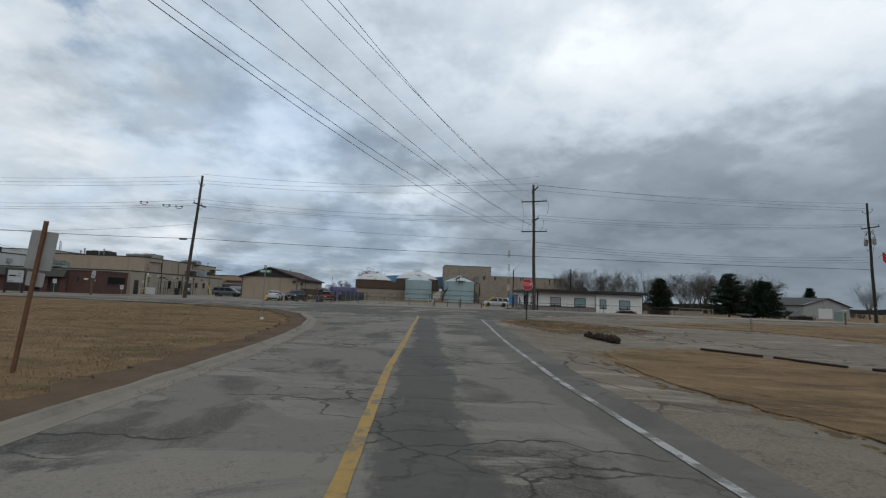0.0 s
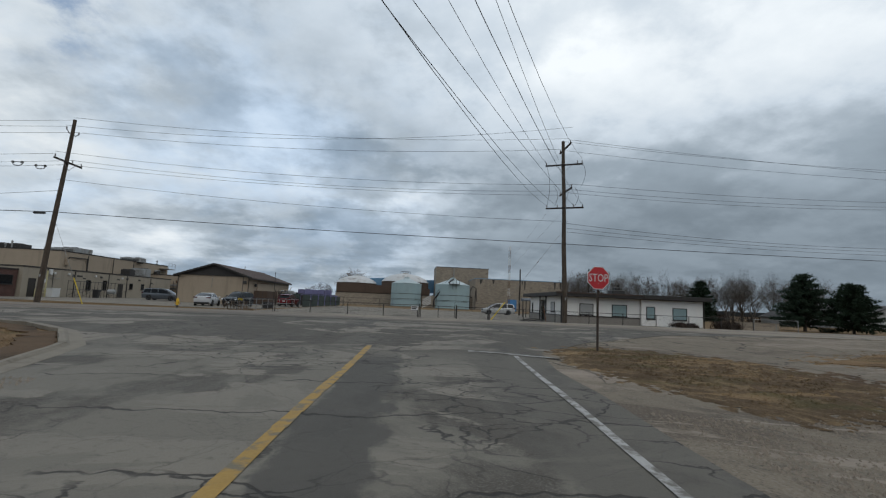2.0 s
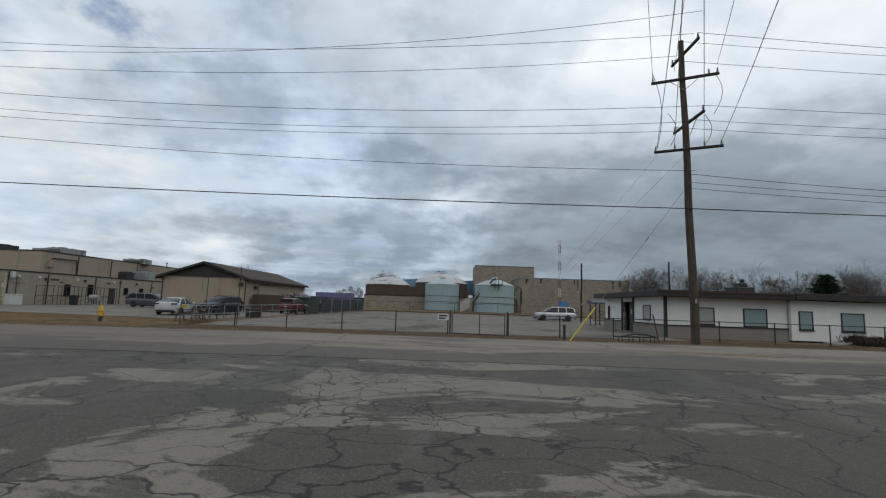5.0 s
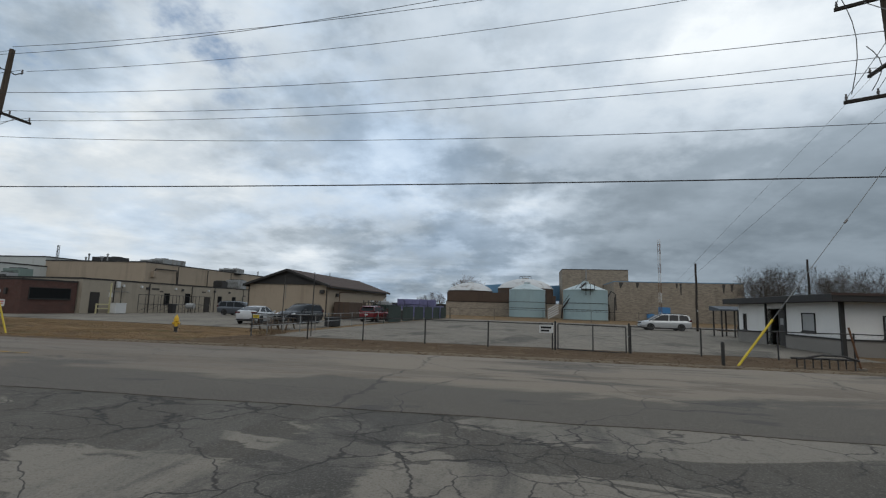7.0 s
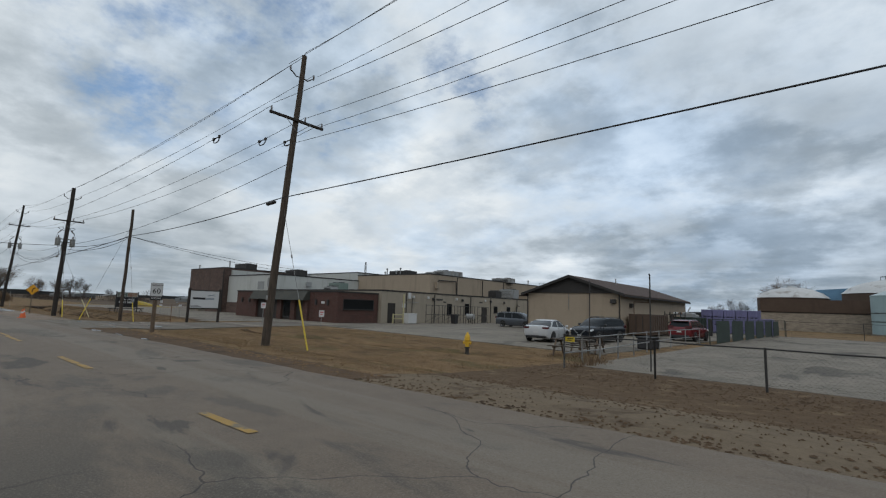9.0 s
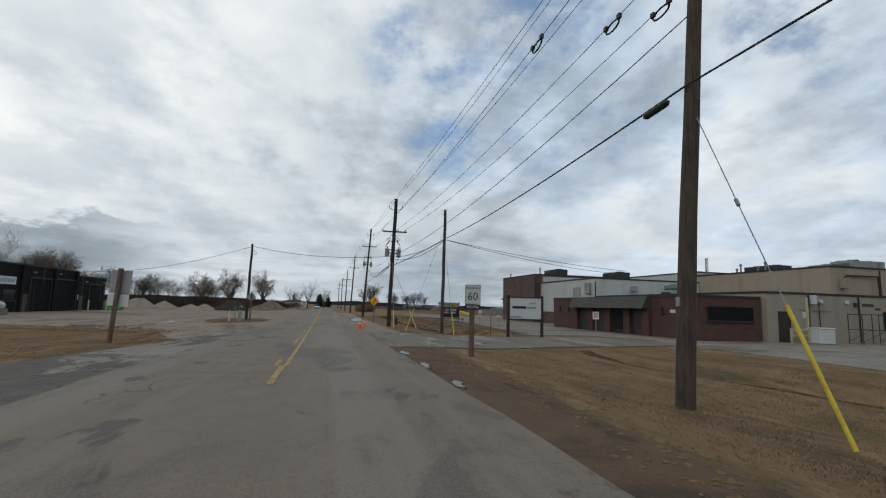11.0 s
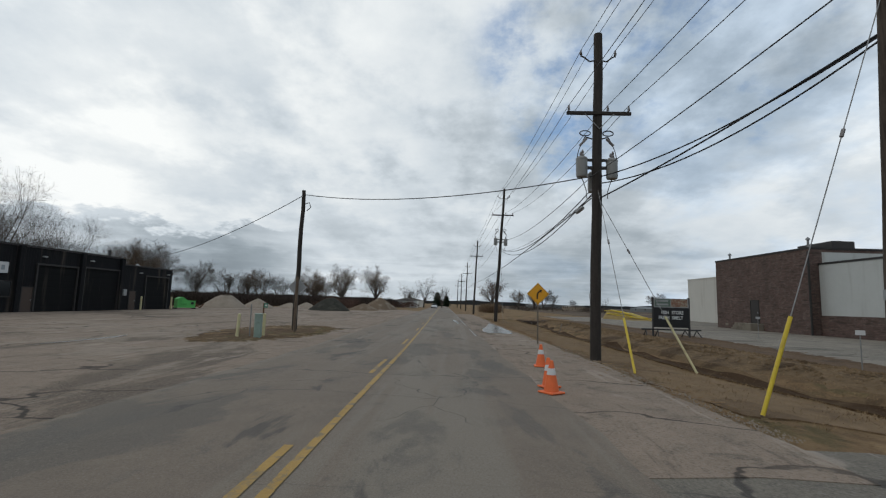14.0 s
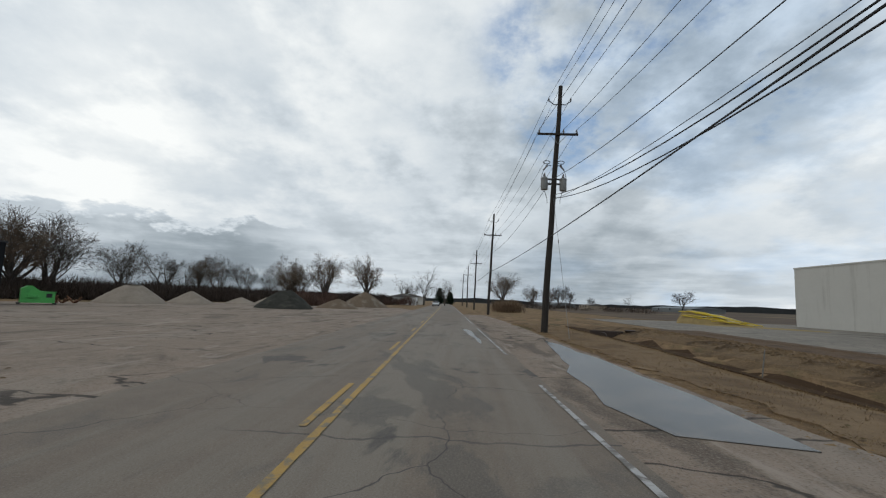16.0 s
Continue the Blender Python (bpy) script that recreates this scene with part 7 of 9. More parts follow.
def gate():
    g = thing("gate", 3.15, 59.25, 0, 0, "closed chain-link swing gate with a white notice", "gate")
    fr = Shape()
    z0, z1, w = 0.05, 1.2, 3.0
    for a, b in (((0, z0), (w, z0 - 0.06)), ((0, z1), (w, z1 - 0.05)), ((0, z0), (0, z1)), ((w, z0 - 0.06), (w, z1 - 0.05)), ((w * 0.52, z0), (w * 0.52, z1))):
        fr.tube([(a[0], 0, a[1]), (b[0], 0, b[1])], 0.028, 6)
    part("gate_frame", fr, "iron_dark", g)
    for x in (-0.12, w + 0.14):
        part("post", Shape().tube([(x, 0, -0.3), (x, 0, 1.32)], 0.045, 8), "iron_dark", g)
    part("chain", Shape().tube([(w, 0, 0.8), (w + 0.1, -0.08, 0.7), (w + 0.14, 0, 0.8)], 0.015, 5), "galvanized", g)
    p = part("notice", Shape().box(-0.85, -0.22, -0.06, -0.045, 0.75, 1.12), "sign_white", g, "white notice with unreadable writing")
    part("letter_bar", Shape().box(-0.78, -0.3, -0.065, -0.06, 0.96, 1.05).box(-0.78, -0.4, -0.065, -0.06, 0.82, 0.9), "sign_black", p)


gate()
k = thing("fence_notice", -12.55, 59.25, None, 0, "small yellow notice wired to the fence corner", "notice")
part("plate", Shape().box(0.05, 0.40, -0.06, -0.045, 0.95, 1.12), "marker_yellow", k)
part("letter_bar", Shape().box(0.1, 0.36, -0.066, -0.06, 1.05, 1.08).box(0.1, 0.3, -0.066, -0.06, 0.99, 1.02), "sign_black", k)

# small posts near the corner pole
k = thing("bollard", 8.3, 54.2, None, 0, "short dark steel bollard in the verge", "bollard")
part("tube", Shape().tube([(0, 0, -0.2), (0, 0, 0.75)], 0.06, 8), "iron_dark", k)
part("cap", Shape().lathe([(0.06, 0.75), (0.05, 0.79), (0.01, 0.81)], 8), "iron_dark", k)
k = thing("stake", 13.6, 56.2, None, 0, "leaning rusty steel stake beside the pole", "stake")
part("stake", Shape().tube([(0, 0, -0.2), (-0.35, 0.0, 1.5)], 0.035, 6), "rust", k)
part("foot", Shape().box(-0.1, 0.1, -0.1, 0.1, -0.05, 0.06), "concrete", k)


def rack(x, y):
    r = thing("steel_rack", x, y, None, 4, "low rusty steel rack lying beside the pole", "rack")
    for dx in (-0.8, -0.25, 0.3, 0.85):
        part("leg", Shape().tube([(dx, -0.22, 0), (dx, -0.22, 0.34), (dx, 0.22, 0.34), (dx, 0.22, 0)], 0.025, 6), "iron_dark", r)
    part("top_bar", Shape().tube([(-1.0, -0.2, 0.34), (-0.2, -0.2, 0.5), (0.5, -0.2, 0.48), (1.0, -0.2, 0.34)], 0.04, 6), "iron_dark", r)
    part("top_bar", Shape().tube([(-1.0, 0.2, 0.34), (1.0, 0.2, 0.34)], 0.04, 6), "iron_dark", r)


rack(12.3, 56.0)
for x, y, h in ((19.75, 92, 7.4), (32.3, 95, 8.3)):
    Pole(x, y, 0, x + 0.05, y, h, "plain thin wooden light pole in the parking lot", "pole_dark", 0.13, 0.10)


def hydrant():
    h = thing("fire_hydrant", -18.0, 60.3, None, 20, "yellow cast iron fire hydrant with a black foot", "fire hydrant")
    part("foot", Shape().lathe([(0.12, -0.1), (0.12, 0.05), (0.09, 0.07), (0.09, 0.28), (0.13, 0.29), (0.13, 0.33), (0.10, 0.34)], 14), "iron_dark", h, "black iron foot", True)
    part("barrel", Shape().lathe([(0.10, 0.34), (0.105, 0.60), (0.15, 0.63), (0.15, 0.68), (0.12, 0.70)], 14), "hydrant_yellow", h, "", True)
    part("bonnet", Shape().lathe([(0.13, 0.70), (0.13, 0.78), (0.10, 0.88), (0.05, 0.93), (0.04, 1.0), (0.02, 1.01)], 14), "hydrant_yellow", h, "", True)
    for a in (0, 90, 180):
        n = part("nozzle", Shape().lathe([(0.055, 0.06), (0.055, 0.15), (0.075, 0.15), (0.075, 0.19), (0.03, 0.20)], 10), "hydrant_yellow", h, at=pose(0, 0, 0.52, 0, 90, a))
        part("nut", Shape().lathe([(0.025, 0.19), (0.025, 0.23)], 5), "iron_dark", n)


hydrant()


def cone(x, y, h=0.72, lean=0.0):
    c = new("traffic_cone")
    c.matrix_basis = pose(x, y, land(x, y) + 0.02, 0, lean, 30 * x)
    tagged(c, "faded orange traffic cone with a pale collar", "traffic cone", "traffic cones")
    part("base", Shape().box(-0.19, 0.19, -0.19, 0.19, 0, 0.04, 0.012), "cone_orange", c)
    part("body", Shape().lathe([(0.15, 0.04), (0.035, h), (0.02, h + 0.01)], 18), "cone_orange", c, "", True)
    r0, r1 = 0.15 - 0.115 * 0.55, 0.15 - 0.115 * 0.75
    part("collar", Shape().lathe([(r0 + 0.004, h * 0.57), (r1 + 0.004, h * 0.77)], 18), "sign_white", c, "scuffed white collar")


cone(-52.8, 48.7, 0.62)
cone(-53.5, 48.8, 0.6, 5)
cone(-57.2, 49.3, 0.62)


def utility_cabinet():
    u = thing("utility_pedestal", -64.5, 37.9, None, 15, "pale green telephone pedestal cabinet", "utility box")
    part("cabinet", Shape().box(-0.21, 0.21, -0.15, 0.15, 0, 1.04, 0.03), "box_green", u)
    part("lid", Shape().box(-0.23, 0.23, -0.17, 0.17, 1.04, 1.09, 0.015), "box_green", u)
    part("plinth", Shape().box(-0.24, 0.24, -0.16, 0.16, -0.1, 0.02), "concrete", u)
    for x, y, lean in ((-64.4, 37.0, -6), (-65.5, 37.75, 0)):
        b = new("bollard")
        b.matrix_basis = pose(x, y, land(x, y), 0, lean, 0)
        tagged(b, "faded yellow steel bollard beside the pedestal", "bollard", "yellow bollards")
        part("tube", Shape().tube([(0, 0, -0.2), (0, 0, 1.02)], 0.07, 10), "marker_pale", b)
        part("cap", Shape().lathe([(0.07, 1.02), (0.05, 1.06), (0.01, 1.07)], 10), "marker_pale", b)
    m = thing("address_marker", -65.5, 37.68, None, 40, "small green address blade on a post", "sign")
    part("post", Shape().box(-0.03, 0.03, -0.03, 0.03, -0.2, 1.55), "rust", m)
    p = part("blade", Shape().box(0.0, 0.55, -0.01, 0.01, 1.35, 1.55), "sign_green", m)
    part("letter_bar", Shape().box(0.2, 0.5, -0.014, 0.014, 1.41, 1.49), "sign_white", p)
    t = thing("marker_post", -64.8, 37.4, None, 0, "thin grey marker stake", "stake")
    part("stake", Shape().tube([(0, 0, -0.2), (0.02, 0, 1.5)], 0.025, 6), "galvanized", t)


utility_cabinet()
for x, y, h in ((-10.1, 61.1, 3.5), (-14.5, 65.7, 3.6)):
    t = thing("thin_pole", x, y, None, 0, "tall thin dark steel post by the fence", "post", "thin posts")
    part("post", Shape().tube([(0, 0, -0.2), (0.02, 0, h)], 0.028, 6), "iron_dark", t)
    part("cap", Shape().lathe([(0.035, h), (0.02, h + 0.05)], 8), "iron_dark", t)
k = thing("wooden_stub", -64.6, 53.0, None, 0, "short dark wooden stub post on the verge", "post")
part("stub", Shape().box(-0.14, 0.14, -0.12, 0.12, -0.5, 0.70, 0.015), "pole_dark", k)
part("cap", Shape().box(-0.145, 0.145, -0.125, 0.125, 0.70, 0.715), "post_wood", k)
k = thing("culvert", -97.5, 55.6, None, 68, "broken dark culvert end in the ditch", "culvert")
part("headwall", Shape().box(-0.9, 1.1, -0.14, 0.14, -0.1, 0.40, 0.04), "post_dark", k)
part("pipe", Shape().tube([(-0.1, -0.6, 0.05), (-0.1, 0.8, 0.05)], 0.26, 14), "post_dark", k)
part("slab", Shape().box(1.2, 3.6, -0.4, 0.3, 0.42, 0.50, 0.02), "post_dark", k)
k = thing("stake", -81.5, 55.2, None, 0, "leaning pale survey stake in the grass", "stake")
part("lath", Shape().tube([(0, 0, -0.1), (-0.3, 0.3, 0.75)], 0.02, 5), "plank_grey", k)
part("point", Shape().tube([(-0.3, 0.3, 0.75), (-0.33, 0.33, 0.82)], [0.02, 0.004], 5), "plank_grey", k)


def log_lying():
    s = Shape()
    rng = random.Random(4)
    a, b = Vector((9.65, 24.8, 0)), Vector((10.3, 22.2, 0))
    n = 22
    base = 0
    m = 16
    for i in range(n + 1):
        c = a.lerp(b, i / n)
        r = 0.11 + 0.10 * smooth_step(0, 14, i) + 0.02 * math.sin(i * 0.8) - (0.06 if i == 0 else 0.03 if i == n else 0)
        for j in range(m):
            t = 2 * math.pi * j / m
            rr = r * (1 + rng.uniform(-0.16, 0.16))
            s.v.append((c.x + rr * math.cos(t) * 0.95, c.y + rng.uniform(-0.04, 0.04) + rr * math.cos(t) * 0.25, land(c.x, c.y) + r * 0.75 + rr * math.sin(t) * 0.9))
    for i in range(n):
        for j in range(m):
            p, q = i * m + j, i * m + (j + 1) % m
            s.f.append((p, q, q + m, p + m))
    s.f += [tuple(range(m)), tuple(n * m + j for j in range(m))]
    lg = thing("fallen_log", 0, 0, 0, 0, "dark rotten log lying on the apron", "log")
    part("trunk", s, "log_bark", lg)
    for k in range(3):
        p = a.lerp(b, 0.25 + 0.27 * k)
        part("knot", Shape().tube([(p.x, p.y, land(p.x, p.y) + 0.18), (p.x + rng.uniform(-0.2, 0.2), p.y + rng.uniform(-0.2, 0.2), land(p.x, p.y) + 0.33)], [0.08, 0.045], 7), "log_bark", lg)


log_lying()
for (ax, ay), (bx, by) in (((13.4, 20.8), (14.5, 18.6)), ((15.0, 18.6), (15.7, 16.2)), ((16.2, 15.8), (19.2, 14.0))):
    ln = math.hypot(bx - ax, by - ay)
    t = thing("timber_edging", (ax + bx) / 2, (ay + by) / 2, None, math.degrees(math.atan2(by - ay, bx - ax)), "dark weathered railway tie edging the lawn", "timber", "timber edging")
    part("tie", Shape().box(-ln / 2, ln / 2, -0.085, 0.085, -0.05, 0.12, 0.02), "log_bark", t)
    part("spike", Shape().tube([(ln * 0.3, 0, 0.05), (ln * 0.3, 0, 0.14)], 0.015, 5), "rust", t)


# mail box, marker stake, flag on the east side
def mailbox(x, y):
    m = thing("mailbox", x, y, None, 0, "grey post-mounted mailbox beside the road", "mailbox")
    part("post", Shape().box(-0.05, 0.05, -0.05, 0.05, -0.2, 1.1), "post_wood", m)
    part("box", Shape().prism([(-0.12, 0), (0.12, 0), (0.12, 0.14), (0.08, 0.22), (0, 0.25), (-0.08, 0.22), (-0.12, 0.14)], -0.25, 0.25), "sign_grey", m, at=Matrix.Translation((0, 0, 1.1)))


mailbox(40.5, 42.0)
k = thing("marker_post", 22.5, 29.9, None, 0, "pair of thin weathered stakes in the grass strip", "stake")
part("stake", Shape().tube([(-0.07, 0, -0.2), (-0.09, 0, 1.22)], 0.022, 6), "plank_grey", k)
part("stake", Shape().tube([(0.08, 0.1, -0.2), (0.09, 0.1, 0.85)], 0.020, 6), "rust", k)
k = thing("flag", 57.9, 55.2, 8.4, -20, "red and white flag hanging from the pole", "flag")
part("staff", Shape().tube([(0, 0, 0), (0.9, -0.4, 1.0)], 0.025, 6), "galvanized", k)
part("cloth", Shape().prism([(0.1, -0.1), (0.55, -0.5), (0.6, -1.3), (0.3, -1.5), (0.1, -1.1)], -0.3, -0.28), "flag_red", k, at=Matrix.Translation((0.2, 0, 0.8)))
part("cloth", Shape().prism([(0.6, -0.55), (1.1, -0.7), (1.1, -1.2), (0.62, -1.25)], -0.32, -0.30), "sign_white", k, at=Matrix.Translation((0.2, 0, 0.8)))


# houses and garages to the east
def shed(x, y, w, d, e, rg, mat, label, big=True):
    s = thing("garage_shed", x, y, -0.5, 18, label, "shed")
    h = w / 2
    for bx in ((-h, h, 0, 0.2), (-h, h, d - 0.2, d), (-h, -h + 0.2, 0.2, d - 0.2), (h - 0.2, h, 0.2, d - 0.2)):
        part("wall", Shape().box(*bx, -0.1, e), mat, s)
    part("gable", Shape().prism([(-h, e), (h, e), (0, rg - 0.1)], 0, 0.2), mat, s)
    for sx in (-1, 1):
        part("roof", Shape().prism([(0, rg), (sx * (h + 0.4), e - 0.2), (sx * (h + 0.4), e - 0.35), (0, rg - 0.15)], -0.4, d + 0.4), "fascia_dark", s)
    if big:
        part("garage_door", Shape().box(-3.0, 1.6, -0.05, 0, 0, 2.6), "sign_white", s, "white garage door")
        door(s, 5.2, 0, 0, 1.0, 2.0, "s", "sign_grey", "grey side door")
    else:
        window(s, 0, 0, 1.0, 0.8, 0.8, "s", "glass_dark", "sign_white", "small window")


shed(88.4, 96.0, 15.5, 12, 3.3, 4.9, "sign_grey", "grey-green garage with a white door and dark roof")
shed(80.5, 103.0, 8, 8, 2.2, 3.3, "sign_grey", "small grey shed beside the garage", False)
k = thing("utility_cabinet", 57.6, 60.5, None, 20, "grey-blue steel electrical cabinet", "cabinet")
part("cabinet", Shape().box(-0.6, 0.6, -0.45, 0.45, 0, 1.55, 0.04), "box_green", k)
part("door", Shape().box(-0.54, -0.02, -0.48, -0.45, 0.1, 1.46).box(0.02, 0.54, -0.48, -0.45, 0.1, 1.46), "box_green", k)

# ---- vehicles ----


CARS = {
    # length, width, height, wheel radius, wheel places
    "sedan": (4.60, 1.80, 1.44, 0.33, (-1.36, 1.34)),
    "suv": (4.68, 1.84, 1.70, 0.36, (-1.33, 1.37)),
    "van": (5.15, 1.98, 1.75, 0.35, (-1.50, 1.58)),
}
# along the car: place, sill height, shoulder height, top of the lower body, width share
HULLS = {
    "sedan": ((-2.30, 0.48, 0.70, 0.86, 0.80), (-2.24, 0.34, 0.74, 1.00, 0.90), (-2.0, 0.24, 0.78, 1.05, 0.96), (-1.4, 0.20, 0.76, 1.02, 0.99), (-0.4, 0.19, 0.72, 0.95, 1.0), (0.8, 0.19, 0.70, 0.93, 1.0), (1.25, 0.20, 0.68, 0.91, 0.99), (1.75, 0.22, 0.62, 0.82, 0.96), (2.12, 0.27, 0.55, 0.70, 0.88), (2.30, 0.40, 0.50, 0.58, 0.70)),
    "suv": ((-2.34, 0.52, 0.80, 1.00, 0.84), (-2.27, 0.38, 0.86, 1.10, 0.93), (-1.9, 0.28, 0.88, 1.12, 0.98), (-0.8, 0.25, 0.86, 1.09, 1.0), (0.6, 0.25, 0.85, 1.07, 1.0), (1.1, 0.26, 0.85, 1.09, 0.99), (1.7, 0.28, 0.82, 1.04, 0.97), (2.12, 0.32, 0.74, 0.94, 0.90), (2.34, 0.44, 0.66, 0.80, 0.74)),
    "van": ((-2.57, 0.46, 0.78, 1.00, 0.88), (-2.50, 0.32, 0.82, 1.08, 0.95), (-2.0, 0.24, 0.84, 1.08, 0.99), (-0.6, 0.21, 0.82, 1.05, 1.0), (1.0, 0.21, 0.80, 1.03, 1.0), (1.5, 0.22, 0.80, 1.04, 0.99), (2.0, 0.25, 0.74, 0.94, 0.96), (2.38, 0.29, 0.64, 0.80, 0.88), (2.57, 0.42, 0.56, 0.64, 0.70)),
}
# glasshouse from the tail to the foot of the windscreen: place and height
TOPS = {
    "sedan": ((-2.02, 1.03), (-1.55, 1.22), (-1.10, 1.36), (-0.55, 1.43), (0.05, 1.44), (0.45, 1.38), (0.85, 1.18), (1.28, 0.92)),
    "suv": ((-2.24, 1.10), (-2.12, 1.38), (-1.95, 1.60), (-1.5, 1.67), (-0.6, 1.70), (0.1, 1.67), (0.45, 1.56), (0.8, 1.32), (1.14, 1.08)),
    "van": ((-2.50, 1.07), (-2.43, 1.40), (-2.30, 1.65), (-1.8, 1.73), (-0.6, 1.75), (0.4, 1.72), (0.80, 1.60), (1.25, 1.32), (1.70, 1.03)),
}


def car(x, y, rz, kind, paint, label, name="parked_car"):
    """A car whose nose points along its own +x; kinds: sedan, suv, van."""
    L, W, H, r, axles = CARS[kind]
    hull, top = HULLS[kind], TOPS[kind]
    hl, hw = L / 2, W / 2
    c = thing(name, x, y, None, rz, label, "car", "parked cars")
    body, m = Shape(), 14
    for px, z0, zs, z1, k in hull:
        w = hw * k
        ring = [(0.80, z0), (0.94, z0 + 0.05), (0.985, z0 + 0.2), (1.0, zs), (0.975, zs + (z1 - zs) * 0.6), (0.90, z1), (0.55, z1 + 0.035)]
        body.v += [(px, -w * a, b) for a, b in ring] + [(px, w * a, b) for a, b in reversed(ring)]
    for i in range(len(hull) - 1):
        for j in range(m):
            a, b = i * m + j, i * m + (j + 1) % m
            body.f.append((a, b, b + m, a + m))
    body.f += [tuple(range(m)), tuple((len(hull) - 1) * m + j for j in range(m))]
    bd = part("body", body, paint, c, "", True)
    n = len(top)
    belt = [float(np.interp(px, [h[0] for h in hull], [h[3] for h in hull])) - 0.01 for px, _ in top]

    def half(px, z, zb):
        """Half width of the glasshouse at a height: it leans in towards the roof."""
        return hw * (0.90 - 0.17 * min(1.0, max(0.0, (z - zb) / (H - 1.0))))

    glass = Shape()
    for (px, z), zb in zip(top, belt):
        e = max(z - 0.05, zb)
        glass.v += [(px, -half(px, zb, zb), zb - 0.02), (px, -half(px, e, zb), e), (px, -half(px, z, zb) * 0.8, z), (px, half(px, z, zb) * 0.8, z), (px, half(px, e, zb), e), (px, half(px, zb, zb), zb - 0.02)]
    for i in range(n - 1):
        for j in range(5):
            a = i * 6 + j
            glass.f.append((a, a + 1, a + 7, a + 6))
    part("glasshouse", glass, "glass_dark", c, "dark tinted windows", True)
    # painted roof skin between the two screens
    rear, front = 2, n - 4
    roof = Shape()
    for i in range(rear, front + 1):
        (px, z), zb = top[i], belt[i]
        w = half(px, z - 0.05, zb)
        roof.v += [(px, -w - 0.012, z - 0.09), (px, -w * 0.97, z - 0.02), (px, -w * 0.75, z + 0.012), (px, w * 0.75, z + 0.012), (px, w * 0.97, z - 0.02), (px, w + 0.012, z - 0.09)]
    for i in range(front - rear):
        for j in range(5):
            a = i * 6 + j
            roof.f.append((a, a + 1, a + 7, a + 6))
    part("roof", roof, paint, c, "", True)

    def pillar(x0, x1, wide):
        """A painted bar up the side glass from the belt at x0 to the roof at x1."""
        for sy in (-1, 1):
            q = []
            for px, at_top in ((x0, False), (x1, True)):
                zb = float(np.interp(px, [t[0] for t in top], belt))
                z = max(zb + 0.02, float(np.interp(px, [t[0] for t in top], [t[1] for t in top])) - 0.05) if at_top else zb - 0.02
                w = half(px, z, zb) + 0.012
                q += [(px - wide / 2, sy * w, z), (px + wide / 2, sy * w, z)]
            s = Shape().add(q + [(a, b - sy * 0.05, d) for a, b, d in q], [(0, 1, 3, 2), (4, 6, 7, 5), (0, 4, 5, 1), (1, 5, 7, 3), (3, 7, 6, 2), (2, 6, 4, 0)])
            part("pillar", s, paint, c)

    pillar(top[-1][0] - 0.06, top[n - 4][0] + 0.02, 0.09)
    pillar(-0.28, -0.36, 0.08)
    if kind == "sedan":
        pillar(-1.62, -1.12, 0.24)
    elif kind == "suv":
        pillar(-1.22, -1.27, 0.08)
        pillar(-2.16, -1.94, 0.26)
    else:
        pillar(-1.30, -1.33, 0.07)
        pillar(-2.43, -2.28, 0.16)
    for px in axles:
        for sy in (-1, 1):
            part("wheel_well", Shape().lathe([(0.05, -0.06), (r * 1.14, -0.06), (r * 1.14, 0.06), (0.05, 0.06)], 24), "black_plastic", c, "dark wheel well", at=pose(px, sy * (hw - 0.05), r + 0.03, 90, 0, 0))
            wl = part("wheel", Shape().lathe([(r * 0.66, -0.11), (r * 0.95, -0.11), (r, -0.07), (r, 0.07), (r * 0.95, 0.11), (r * 0.66, 0.11)], 24), "rubber", c, "black rubber tyre", True, pose(px, sy * (hw - 0.07), r, 90, 0, 0))
            rim = Shape().lathe([(r * 0.56, -0.09), (r * 0.67, -0.115), (r * 0.67, 0.115), (r * 0.56, 0.09)], 20)
            for q in range(5):
                a = q * 2 * math.pi / 5
                rim.tube([(0.03 * math.cos(a), 0.03 * math.sin(a), 0), (r * 0.6 * math.cos(a), r * 0.6 * math.sin(a), 0)], [0.10, 0.055], 6)
            part("rim", rim, "alloy", wl)
    low = kind == "sedan"
    zl = 0.60 if low else 0.80
    for sy in (-1, 1):
        lamp = Shape().prism([(hl - 0.42, zl + 0.06), (hl - 0.16, zl - 0.03), (hl - 0.07, zl - 0.02), (hl - 0.10, zl + 0.07), (hl - 0.36, zl + 0.14)], sy * hw * 0.56, sy * hw * 0.93)
        part("headlight", lamp, "lamp_clear", c)
        zt = 0.86 if low else 0.98
        rear_lamp = Shape().prism([(-hl - 0.006, zt), (-hl + 0.26, zt + 0.06), (-hl + 0.24, zt + 0.15), (-hl + 0.03, zt + (0.13 if low else 0.26))], sy * hw * 0.50, sy * hw * 0.95)
        part("tail_light", rear_lamp, "lamp_red", c)
        mx = top[-1][0] - 0.38
        part("mirror", Shape().box(mx - 0.1, mx + 0.1, sy * (hw + 0.10) - 0.09, sy * (hw + 0.10) + 0.09, belt[-1] + 0.04, belt[-1] + 0.19, 0.04), paint if low else "black_plastic", c)
        for hx in (0.28, -0.72):
            part("door_handle", Shape().box(hx - 0.1, hx + 0.1, sy * hw * 0.99 - 0.02, sy * hw * 0.99 + 0.02, belt[3] - 0.16, belt[3] - 0.12, 0.008), paint, c)
    part("grille", Shape().prism([(-hw * 0.55, zl + 0.04), (hw * 0.55, zl + 0.04), (hw * 0.34, zl - 0.24), (-hw * 0.34, zl - 0.24)], hl - 0.16, hl - 0.01, "x"), "black_plastic", c, "black grille")
